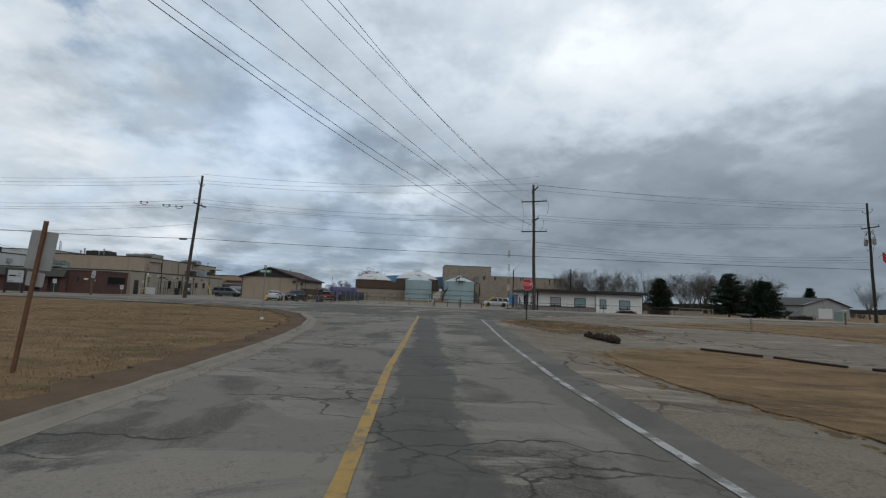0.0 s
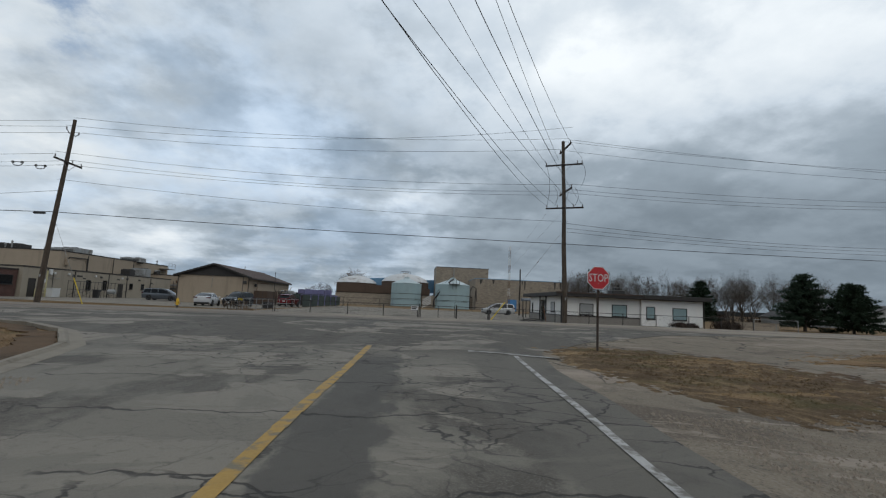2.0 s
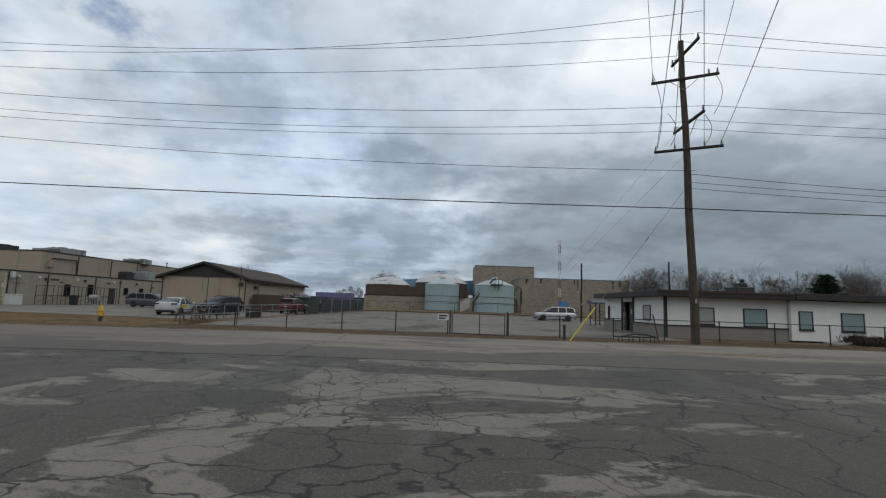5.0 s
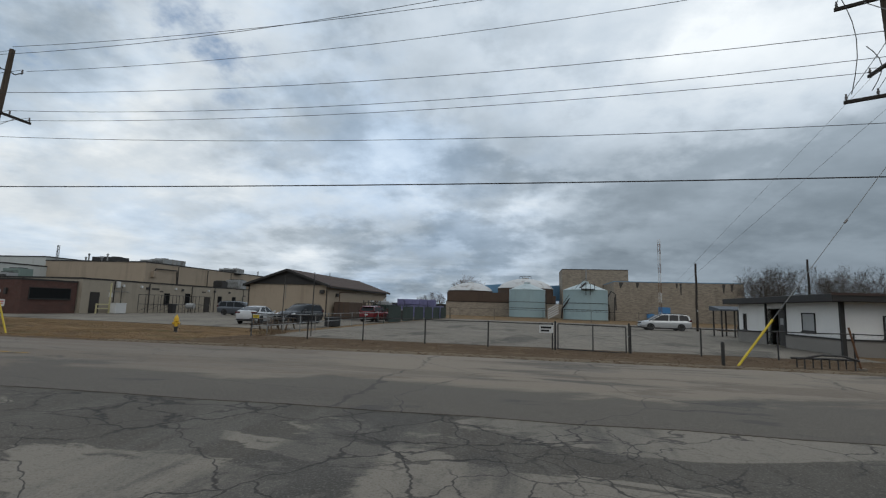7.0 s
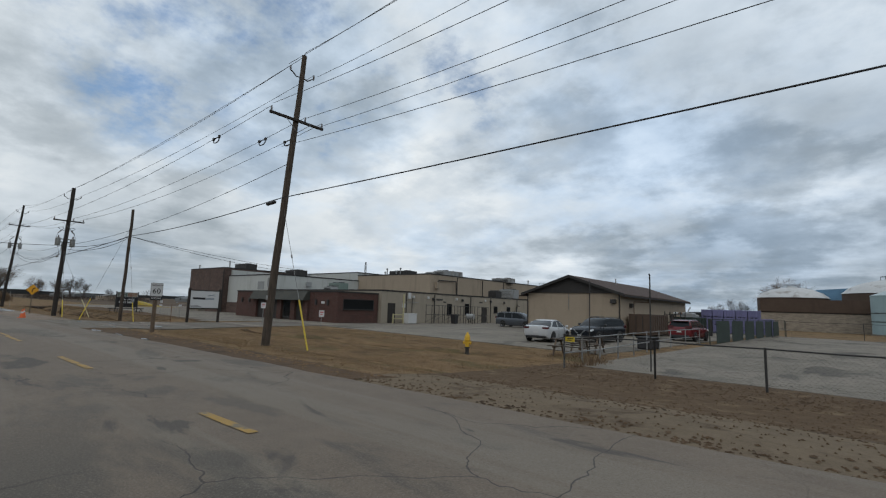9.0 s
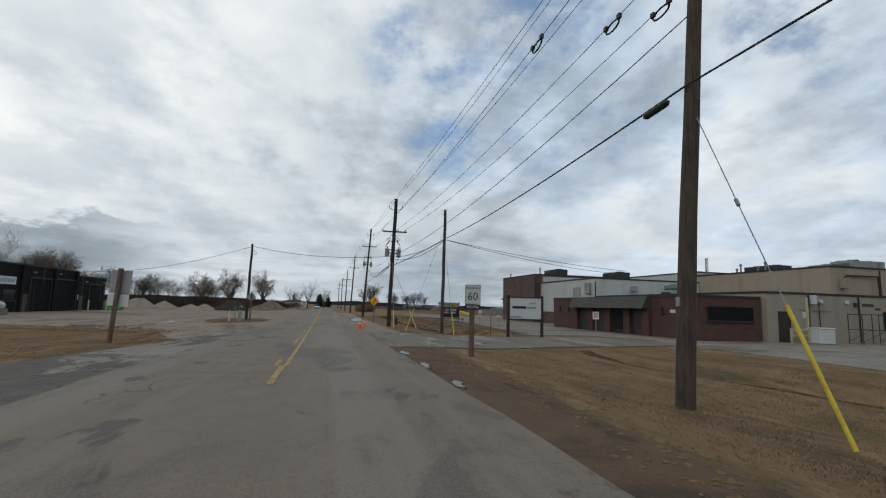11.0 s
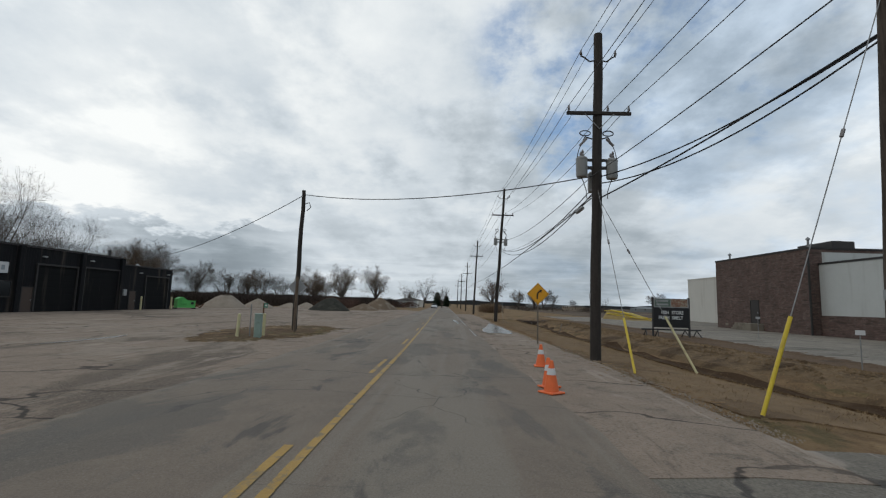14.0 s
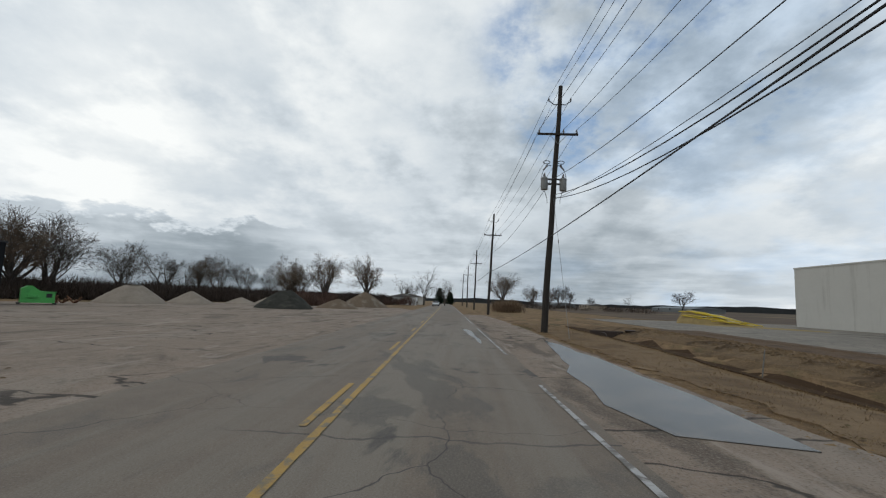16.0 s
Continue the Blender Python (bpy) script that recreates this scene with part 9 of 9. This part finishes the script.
BARE = "bare leafless tree with a wide branching crown"
models = [bare_tree(-102.0, -14, 1, 20.0, "tall bare leafless tree behind the black garage", 4, 0.24, 2, False, 0.72), bare_tree(-186, 12, 2, 13.5, BARE, 4, 0.16, 2, True), bare_tree(-139, -7, 3, 9.5, BARE, 4, 0.17), bare_tree(-210, 35.7, 4, 12.5, "slender bare tree beside the road", 3, 0.22)]
spots = ((0, -107.6, -14, 15.5), (0, -113.4, -14, 15.5), (2, -119, -12, 7.5), (2, -126, -12, 12.5), (2, -133, -14, 12.0), (2, -147, -5, 8.6), (2, -158, -1, 9.2), (1, -184, 4, 12.0), (1, -194, 21.5, 13.8), (2, -176, 9, 7.5), (3, -204, 30, 9), (1, -226, 61, 12.5), (1, -243, 74, 9), (2, -258, 87, 10), (1, -263, 84, 9), (2, -266, 93, 8.5), (2, -278, 106, 5.5), (2, -288, 151, 10.5), (3, -275, 120, 7), (1, -122, -8, 11.5), (2, -129, -10, 9.0), (1, -154, -3, 9.0), (2, -163, 2, 8.0), (1, -172, 8, 8.0), (0, -143, -9, 9), (3, -151, -4, 8.5), (0, -168, 5, 8.5), (3, -181, 14, 9.5), (0, -216, 42, 9), (2, -222, 30, 7), (3, -236, 34, 8),
         (0, 46, 139, 12), (3, 53, 143, 12), (0, 60, 138, 12.5), (3, 66, 131, 12), (0, 49, 118, 10.5), (3, 57, 112, 10.5), (0, 64, 105, 10), (0, 70, 109, 11.5), (3, 76, 100, 10.5), (0, 70, 106, 9.5), (0, 78, 104, 9), (3, 82, 106, 9.5), (0, 84, 118, 12), (0, 104, 102, 9.5), (2, 110, 96, 9), (1, -19, 182, 12.5), (2, -27, 185, 7), (2, -33, 190, 6), (0, 115, 88, 10), (2, 120, 80, 9), (2, 50, 126, 11), (2, 58, 124, 10.5), (2, 66, 118, 10), (0, 60, 114, 9.5), (0, 79, 108, 10.5), (2, 87, 112, 10), (0, 41, 122, 10.5), (2, 45, 130, 11), (0, 66, 112, 9.5), (2, 73, 116, 10.5), (0, -95, -17, 13), (0, -121, -13, 11))
HEIGHTS = (20.0, 13.5, 9.5, 12.5)
for k, (m, x, y, h) in enumerate(spots):
    t = copy_thing(models[m], pose(x, y, land(x, y), 0, 0, k * 67 % 360))
    f = h / HEIGHTS[m]
    t.scale = (f * (1.0 + 0.25 * (k % 3) / 2), f * (1.0 + 0.25 * (k % 4) / 3), f)
    tagged(t, BARE if y > 60 or x < -150 else "bare leafless tree at the edge of the yard")


def brush(name, spots_, mat, label, seed, blades=40, h0=1.2, h1=3.0, spread=1.4, wide=1.0, loose=True):
    s, rng = Shape(), random.Random(seed)
    for cx, cy in spots_:
        top = rng.uniform(h0, h1)
        for i in range(blades):
            a, q = rng.uniform(0, 6.28), rng.uniform(0, 1.0) * spread
            up = rng.uniform(0, 0.62) ** 1.4 if loose else 0.0
            p = Vector((cx + math.cos(a) * q, cy + math.sin(a) * q, land(cx, cy) - 0.1 + top * up))
            l = top * rng.uniform(0.25, 1.0 - up) * (1 - 0.35 * q / spread)
            b, tilt = rng.uniform(0, 6.28), rng.uniform(0.05, 0.9 if loose else 0.4)
            e = p + Vector((math.cos(b) * l * tilt, math.sin(b) * l * tilt, l))
            w = rng.uniform(0.010, 0.034) * wide if loose else rng.uniform(0.03, 0.08) * wide
            sd = Vector((-math.sin(a + i), math.cos(a + i), 0)) * w
            mdl = p.lerp(e, 0.55) + Vector((rng.uniform(-0.15, 0.15), rng.uniform(-0.15, 0.15), 0)) * min(1.0, l)
            s.add([p - sd, p + sd, mdl + sd * 1.2, mdl - sd * 1.2, e], [(0, 1, 2, 3), (3, 2, 4)])
    ob = part(name, s, mat, None, label)
    return tagged(ob, "", "bushes", "", "stuff")


rng = random.Random(31)
band = []
for i in range(300):
    t = rng.random()
    band.append((-104 - 92 * t + rng.uniform(-3, 3), -13 + 38 * t ** 1.3 + rng.uniform(-4, 4)))
brush("thicket", band, "brush", "dark leafless thicket along the yard edge", 5, 270, 1.5, 4.0, 2.6)
brush("thicket", [(rng.uniform(44, 118), rng.uniform(108, 128)) for _ in range(60)], "brush", "dark leafless thicket behind the office", 6, 130, 1.2, 2.6, 2.6)
brush("dead_weeds", [(-12.5 + rng.uniform(-0.2, 0.25), rng.uniform(59.4, 62.6)) for _ in range(14)], "reed", "dry straw-coloured weeds along the fence corner", 14, 40, 0.3, 0.75, 0.4, 0.12, False)
brush("reed_bush", [(-150 + rng.uniform(-3.5, 3.5), 55 + rng.uniform(-1.8, 1.8)) for _ in range(16)], "reed", "rust-brown reeds beside the road", 7, 170, 1.8, 3.0, 1.2)
brush("thicket", [(rng.uniform(-152, -141), rng.uniform(18, 25)) for _ in range(22)], "brush_red", "reddish leafless bushes behind the mounds", 10, 150, 1.6, 3.4, 1.8)
brush("thicket", [(rng.uniform(-215, -186), rng.uniform(24, 34)) for _ in range(30)], "brush_red", "reddish leafless bushes beside the road", 8, 150, 1.5, 3.4, 1.8)
brush("thicket", [(rng.uniform(-330, -190), rng.uniform(64, 110)) for _ in range(70)], "brush", "far low leafless bushes across the field", 9, 70, 1.2, 3.0, 2.4)
for x, y, h, w_ in ((28.9, 62.0, 0.95, 1.3), (33.5, 62.4, 1.3, 1.4), (51.5, 60.0, 1.2, 1.8)):
    brush("bush", [(x + rng.uniform(-w_, w_) * 0.6, y + rng.uniform(-0.4, 0.4)) for _ in range(9)], "brush", "low dark leafless hedge bush", int(x), 170, h * 0.7, h, 0.7)


def evergreen(x, y, h, r, seed, label):
    t = thing("evergreen_tree", x, y, None, seed * 40, label, "tree", "evergreens")
    rng, s = random.Random(seed), Shape()
    part("trunk", Shape().tube([(0, 0, -0.2), (0.05, 0, h * 0.5), (0, 0.05, h * 0.97)], [h * 0.028, h * 0.018, 0.02], 8), "bark", t)
    limb = Shape()
    n = 190
    for i in range(n):
        f = (i / n) ** 0.9
        z = h * (0.06 + 0.92 * f)
        reach = r * (1 - f) ** 0.62 * rng.uniform(0.62, 1.12) + 0.2
        a = i * 2.399 + rng.uniform(-0.4, 0.4)
        d = Vector((math.cos(a), math.sin(a), rng.uniform(-0.12, 0.38)))
        base = Vector((0, 0, z))
        limb.tube([base, base + d * reach * 0.9], [0.035 * (1 - f) + 0.012, 0.008], 4, False)
        k = max(3, int(reach / 0.20))
        for j in range(k):
            c = base + d * reach * (0.18 + 0.82 * j / (k - 1)) + Vector((rng.uniform(-0.1, 0.1), rng.uniform(-0.1, 0.1), rng.uniform(-0.08, 0.08)))
            for _ in range(15):
                e = Vector((rng.gauss(0, 1), rng.gauss(0, 1), rng.gauss(0.15, 0.7))).normalized() * rng.uniform(0.22, 0.46)
                e += d * 0.12
                sd = e.orthogonal().normalized() * rng.uniform(0.03, 0.06)
                s.add([c - sd, c + sd, c + e], [(0, 1, 2)])
    part("limbs", limb, "bark", t)
    part("crown", s, "needle", t, "dense dark green needles")


evergreen(49.3, 70.8, 6.8, 3.3, 1, "broad dark green pine beside the road")
evergreen(52.3, 67.6, 5.6, 3.1, 2, "dark green pine beside a larger one")
evergreen(47.5, 88.0, 6.6, 2.5, 3, "dark green pine behind the white office")
evergreen(-250, 39, 6.4, 2.3, 4, "distant dark green pine beside the road")
evergreen(-254, 43, 5.0, 1.7, 5, "distant dark green pine beside the road")
evergreen(96, 109, 7.0, 2.0, 6, "dark green pine behind the grey garage")


# far woods on the horizon
def horizon():
    s, rng = Shape(), random.Random(17)
    n, base = 420, []
    z = 6.0
    for i in range(n + 1):
        a = 2 * math.pi * i / n
        z = 0.72 * z + 0.28 * (7.0 + 5.0 * noise.noise(Vector((math.cos(a) * 6, math.sin(a) * 6, 0.3)))) + rng.uniform(-1.1, 1.1)
        s.v += [(-40 + 900 * math.cos(a), 50 + 900 * math.sin(a), -2), (-40 + 900 * math.cos(a), 50 + 900 * math.sin(a), max(3.0, z))]
    s.f = [(2 * i, 2 * i + 2, 2 * i + 3, 2 * i + 1) for i in range(n)]
    tagged(part("backdrop", s, "hill_far", None, "distant grey line of woods on the horizon"), "", "backdrop", "", "structure")


horizon()


# ---- grass tufts, chips and stones ----


def tufts(name, n, pick, mat, label, seed, h0=0.02, h1=0.045, blades=10):
    s, rng = Shape(), random.Random(seed)
    for _ in range(n):
        x, y = pick(rng)
        z = land(x, y) - 0.03
        for i in range(blades):
            a, h = rng.uniform(0, 6.28), rng.uniform(h0, h1)
            p = Vector((x + rng.gauss(0, 0.13), y + rng.gauss(0, 0.13), z))
            sd = Vector((-math.sin(a), math.cos(a), 0)) * rng.uniform(0.004, 0.009)
            s.add([p - sd, p + sd, p + Vector((math.cos(a) * h, math.sin(a) * h, h))], [(0, 1, 2)])
    return tagged(part(name, s, mat, None, label), "", "grass", "", "stuff")


def west_lawn(rng):
    while True:
        x, y = rng.uniform(-26, -3.9), rng.uniform(3, 36)
        edge = float(np.interp(y, (0, 14, 21.5, 25.7, 30, 32.9, 34.6, 36.3), (-4.1, -4.2, -4.5, -5.2, -6.8, -9, -11.5, -17)))
        if x < edge:
            return x, y


def in_poly(poly):
    xs, ys = [p[0] for p in poly], [p[1] for p in poly]

    def pick(rng):
        while True:
            x, y = rng.uniform(min(xs), max(xs)), rng.uniform(min(ys), max(ys))
            odd = False
            for (ax, ay), (bx, by) in zip(poly, poly[1:] + poly[:1]):
                if (ay > y) != (by > y) and x < (bx - ax) * (y - ay) / (by - ay) + ax:
                    odd = not odd
            if odd:
                return x, y

    return pick


tufts("grass_tufts", 12000, west_lawn, "blade", "short dormant straw-coloured grass blades", 1)
tufts("grass_tufts", 1500, in_poly([(7.6, 31.0), (8.4, 34.6), (10.0, 33.6), (12.0, 30.8), (12.2, 28.8), (9.0, 26.6)]), "blade", "dormant grass blades on the island", 2, 0.04, 0.07)
tufts("grass_tufts", 3500, in_poly([(7.2, 14.6), (9.0, 18.2), (12.8, 19.6), (14.6, 17), (18, 13), (14, 2), (8.6, 3)]), "blade", "dormant grass blades beside the apron", 3, 0.04, 0.07)
tufts("grass_tufts", 9000, in_poly([(-36.5, 52.4), (-14, 51.4), (-13.8, 65.5), (-31, 67), (-42, 65.5), (-38.5, 57)]), "blade", "dormant grass blades on the plant lawn", 4)
tufts("grass_tufts", 7000, in_poly([(-51, 52.2), (-62, 51.8), (-80, 51.2), (-104, 50.8), (-104, 60), (-76, 60.2), (-52, 59.8)]), "blade", "dormant grass blades along the ditch", 5, 0.025, 0.055)
tufts("grass_tufts", 2500, in_poly([(-61.9, 36.3), (-66, 35.4), (-72, 36.2), (-75, 38.2), (-72, 39.4), (-66, 39.7)]), "blade", "dead grass blades on the dirt island", 6, 0.04, 0.08)
tufts("grass_tufts", 5000, in_poly([(-26, 30), (-26, 38.0), (-38, 39.4), (-46, 36), (-50, 28), (-44, 20)]), "blade", "dormant grass blades on the corner lawn", 7)


def litter(name, n, pick, mat, label, seed, a0, a1, flat=0.5, lift=0.0):
    s, rng = Shape(), random.Random(seed)
    for _ in range(n):
        x, y = pick(rng)
        z, r, t = land(x, y) + lift, rng.uniform(a0, a1), rng.uniform(0, 6.28)
        c, w = math.cos(t), math.sin(t)
        l = r * rng.uniform(0.8, 2.2)
        base = [(l, 0), (0, r), (-l, 0), (0, -r)]
        s.add([(x + p * c - q * w, y + p * w + q * c, z - 0.01) for p, q in base] + [(x, y, z + r * flat * rng.uniform(0.6, 1.5))], [(0, 1, 4), (1, 2, 4), (2, 3, 4), (3, 0, 4)])
    return tagged(part(name, s, mat, None, label), "", "litter", "", "stuff")


litter("wood_chips", 5000, in_poly([(-13, 49.8), (16, 50.2), (34, 51.2), (34, 59.8), (-13, 60.2), (-13.5, 55)]), "wood_chips", "scattered wood chips and clods on the verge", 11, 0.008, 0.024, 0.6)
litter("clods", 1500, in_poly([(7.6, 31.0), (7.7, 33.2), (8.7, 34.6), (10.2, 34.2), (12.1, 32.0), (12.5, 28.9), (10.7, 27.0), (9.0, 26.4), (7.9, 28.2)]), "turf_soil", "lumpy clods of turf on the grass island", 15, 0.02, 0.07, 0.7, 0.016)
litter("clods", 2600, in_poly([(-51, 56.9), (-60, 56.6), (-80, 56.4), (-98, 57.2), (-98, 60), (-75, 60), (-52, 59.8)]), "bank_turf", "lumpy clods of turf on the ditch bank", 16, 0.03, 0.12, 0.6, -0.02)
litter("stones", 2600, in_poly([(5.8, 25), (8.2, 25.4), (11, 26.5), (12.6, 28.4), (13.5, 26), (9, 22), (6, 21)]), "gravel_grey", "loose gravel stones on the apron", 12, 0.008, 0.03, 0.9, 0.004)
litter("stones", 2500, in_poly([(-50, 50.8), (-58, 51.0), (-66, 50.6), (-66, 51.5), (-57, 51.7), (-50, 51.6)]), "gravel_grey", "loose gravel stones along the road edge", 13, 0.006, 0.018, 0.9, 0.008)
litter("stones", 1500, in_poly([(-3.4, 8), (-3.5, 20), (-4.3, 26), (-3.6, 26), (-3.0, 20), (-2.9, 8)]), "gravel_grey", "grit in the gutter beside the curb", 14, 0.008, 0.025, 0.9, 0.016)


def fringe(poly, n, mat, label, category, seed, spread=0.4, r0=0.04, r1=0.26, off=0.004):
    """Loose ragged patches of soil and turf along the rim of an area."""
    s, rng = Shape(), random.Random(seed)
    rim = list(zip(poly, poly[1:] + poly[:1]))
    lens = [math.hypot(b[0] - a[0], b[1] - a[1]) for a, b in rim]
    for i in range(n):
        (ax, ay), (bx, by) = rng.choices(rim, lens)[0]
        t = rng.random()
        x, y = ax + (bx - ax) * t + rng.gauss(0, spread), ay + (by - ay) * t + rng.gauss(0, spread)
        r, m, ph = r0 + (r1 - r0) * rng.random() ** 2, 11, rng.uniform(0, 6.28)
        st, tw = rng.uniform(0.8, 2.2), rng.uniform(0, 3.14)
        z = land(x, y) + off + i % 40 * 0.0002
        pts = [(x, y, z + 0.003 + 0.12 * r)]
        for j in range(m):
            a = 6.2832 * j / m
            q = r * rng.uniform(0.55, 1.25)
            u, v = q * math.cos(a) * st, q * math.sin(a)
            pts.append((x + u * math.cos(tw) - v * math.sin(tw), y + u * math.sin(tw) + v * math.cos(tw), z - 0.012))
        s.add(pts, [(0, 1 + j, 1 + (j + 1) % m) for j in range(m)])
    return tagged(part("turf_patches", s, mat, None, label), "", category, "", "stuff")


fringe([(7.3, 31.3), (7.4, 33.4), (8.6, 34.9), (10.4, 34.6), (12.4, 32.4), (12.8, 28.6), (10.8, 26.6), (8.9, 26.0), (7.6, 28.0)], 1300, "turf_soil", "ragged turf and soil round the grass island", "turf", 21)
fringe([(10.5, 28.0), (13.4, 27.2), (14.4, 28.5), (13.0, 30.5)], 500, "dirt", "loose soil strewn beside the grass island", "soil", 22, 0.6, 0.04, 0.22)
fringe([(7.9, 5.0), (6.6, 10.6), (6.75, 13.9), (7.6, 17.3), (9.7, 19.8), (13.3, 20.6), (9.7, 19.4), (7.8, 17.0), (7, 13.9)], 900, "dry_lawn", "ragged turf along the apron", "turf", 23, 0.4, 0.03, 0.14, 0.004)
fringe([(16, 33.0), (19.8, 31.8), (24.7, 30.0), (27.5, 26), (40, 20.7), (40, 39.8), (34, 39.4), (22, 36.8)], 1400, "dry_lawn", "ragged turf along the grass strip", "turf", 24, 0.5, 0.03, 0.16, 0.004)
fringe([(-62.8, 36.2), (-62.3, 37.1), (-63.3, 37.9), (-65.4, 38.6), (-67.5, 39.2), (-73.0, 38.9), (-75.2, 37.2), (-74.0, 35.8), (-70.8, 34.9), (-66.7, 35.0)], 1100, "turf_soil", "ragged turf and soil round the dirt island", "turf", 25, 0.35)
fringe([(-64, 36.5), (-64.5, 37.5), (-70, 38.0), (-70, 36.0)], 350, "dirt", "bare soil patches on the dirt island", "soil", 26, 0.6, 0.05, 0.35, 0.024)
fringe([(-13, 49.9), (8, 50.3), (36, 51.2), (36, 50.9), (8, 50.0), (-13, 49.6)], 2600, "dirt", "dark clods along the road edge", "soil", 27, 0.3, 0.015, 0.05, 0)
fringe([(-47, 51.2), (-36.5, 51.4), (-13, 50.6), (-13, 50.2), (-36.5, 51.0)], 1200, "dry_lawn", "ragged turf along the shoulder", "turf", 28, 0.35, 0.015, 0.05, -0.004)
fringe([(-50.4, 60.8), (-57, 61.4), (-62, 61.9), (-75, 63.0), (-100, 62.8), (-75, 63.3), (-62, 62.2), (-57, 61.6)], 1800, "dirt", "broken asphalt and soil along the yard edge", "soil", 38, 0.25, 0.03, 0.16, 0.0)
fringe([(-51, 51.6), (-62, 51.4), (-80, 50.9), (-104, 50.5), (-104, 50.7), (-80, 51.1)], 1800, "dry_lawn", "ragged turf along the shoulder", "turf", 29, 0.35, 0.015, 0.06, 0.012)
fringe([(-47, 34.5), (-50, 31), (-54, 30), (-50.5, 33.5), (-47.5, 36.6), (-45, 37.2)], 700, "dirt", "muddy dirt patches with tyre ruts", "soil", 30, 0.7, 0.03, 0.14, 0.004)
fringe([(-50.1, 28.1), (-48.1, 33.2), (-44.9, 37.3), (-40.5, 38.4), (-37.7, 39.2), (-40.5, 38.2), (-44.9, 37.1), (-48.1, 33.0)], 700, "dry_lawn", "ragged turf along the corner lawn", "turf", 31, 0.4, 0.03, 0.13, 0.004)
fringe([(-13, 57.2), (8, 57.6), (34, 57.9), (34, 59.2), (8, 58.9), (-13, 58.8)], 2600, "dirt", "dark trampled clods along the fence", "soil", 33, 0.5, 0.015, 0.055, 0)
fringe([(-13, 53.4), (8, 53.6), (34, 53.6), (34, 53.9), (8, 54.0), (-13, 53.8)], 1200, "dirt", "dark ruts in the sandy strip", "soil", 34, 0.6, 0.015, 0.05, 0)
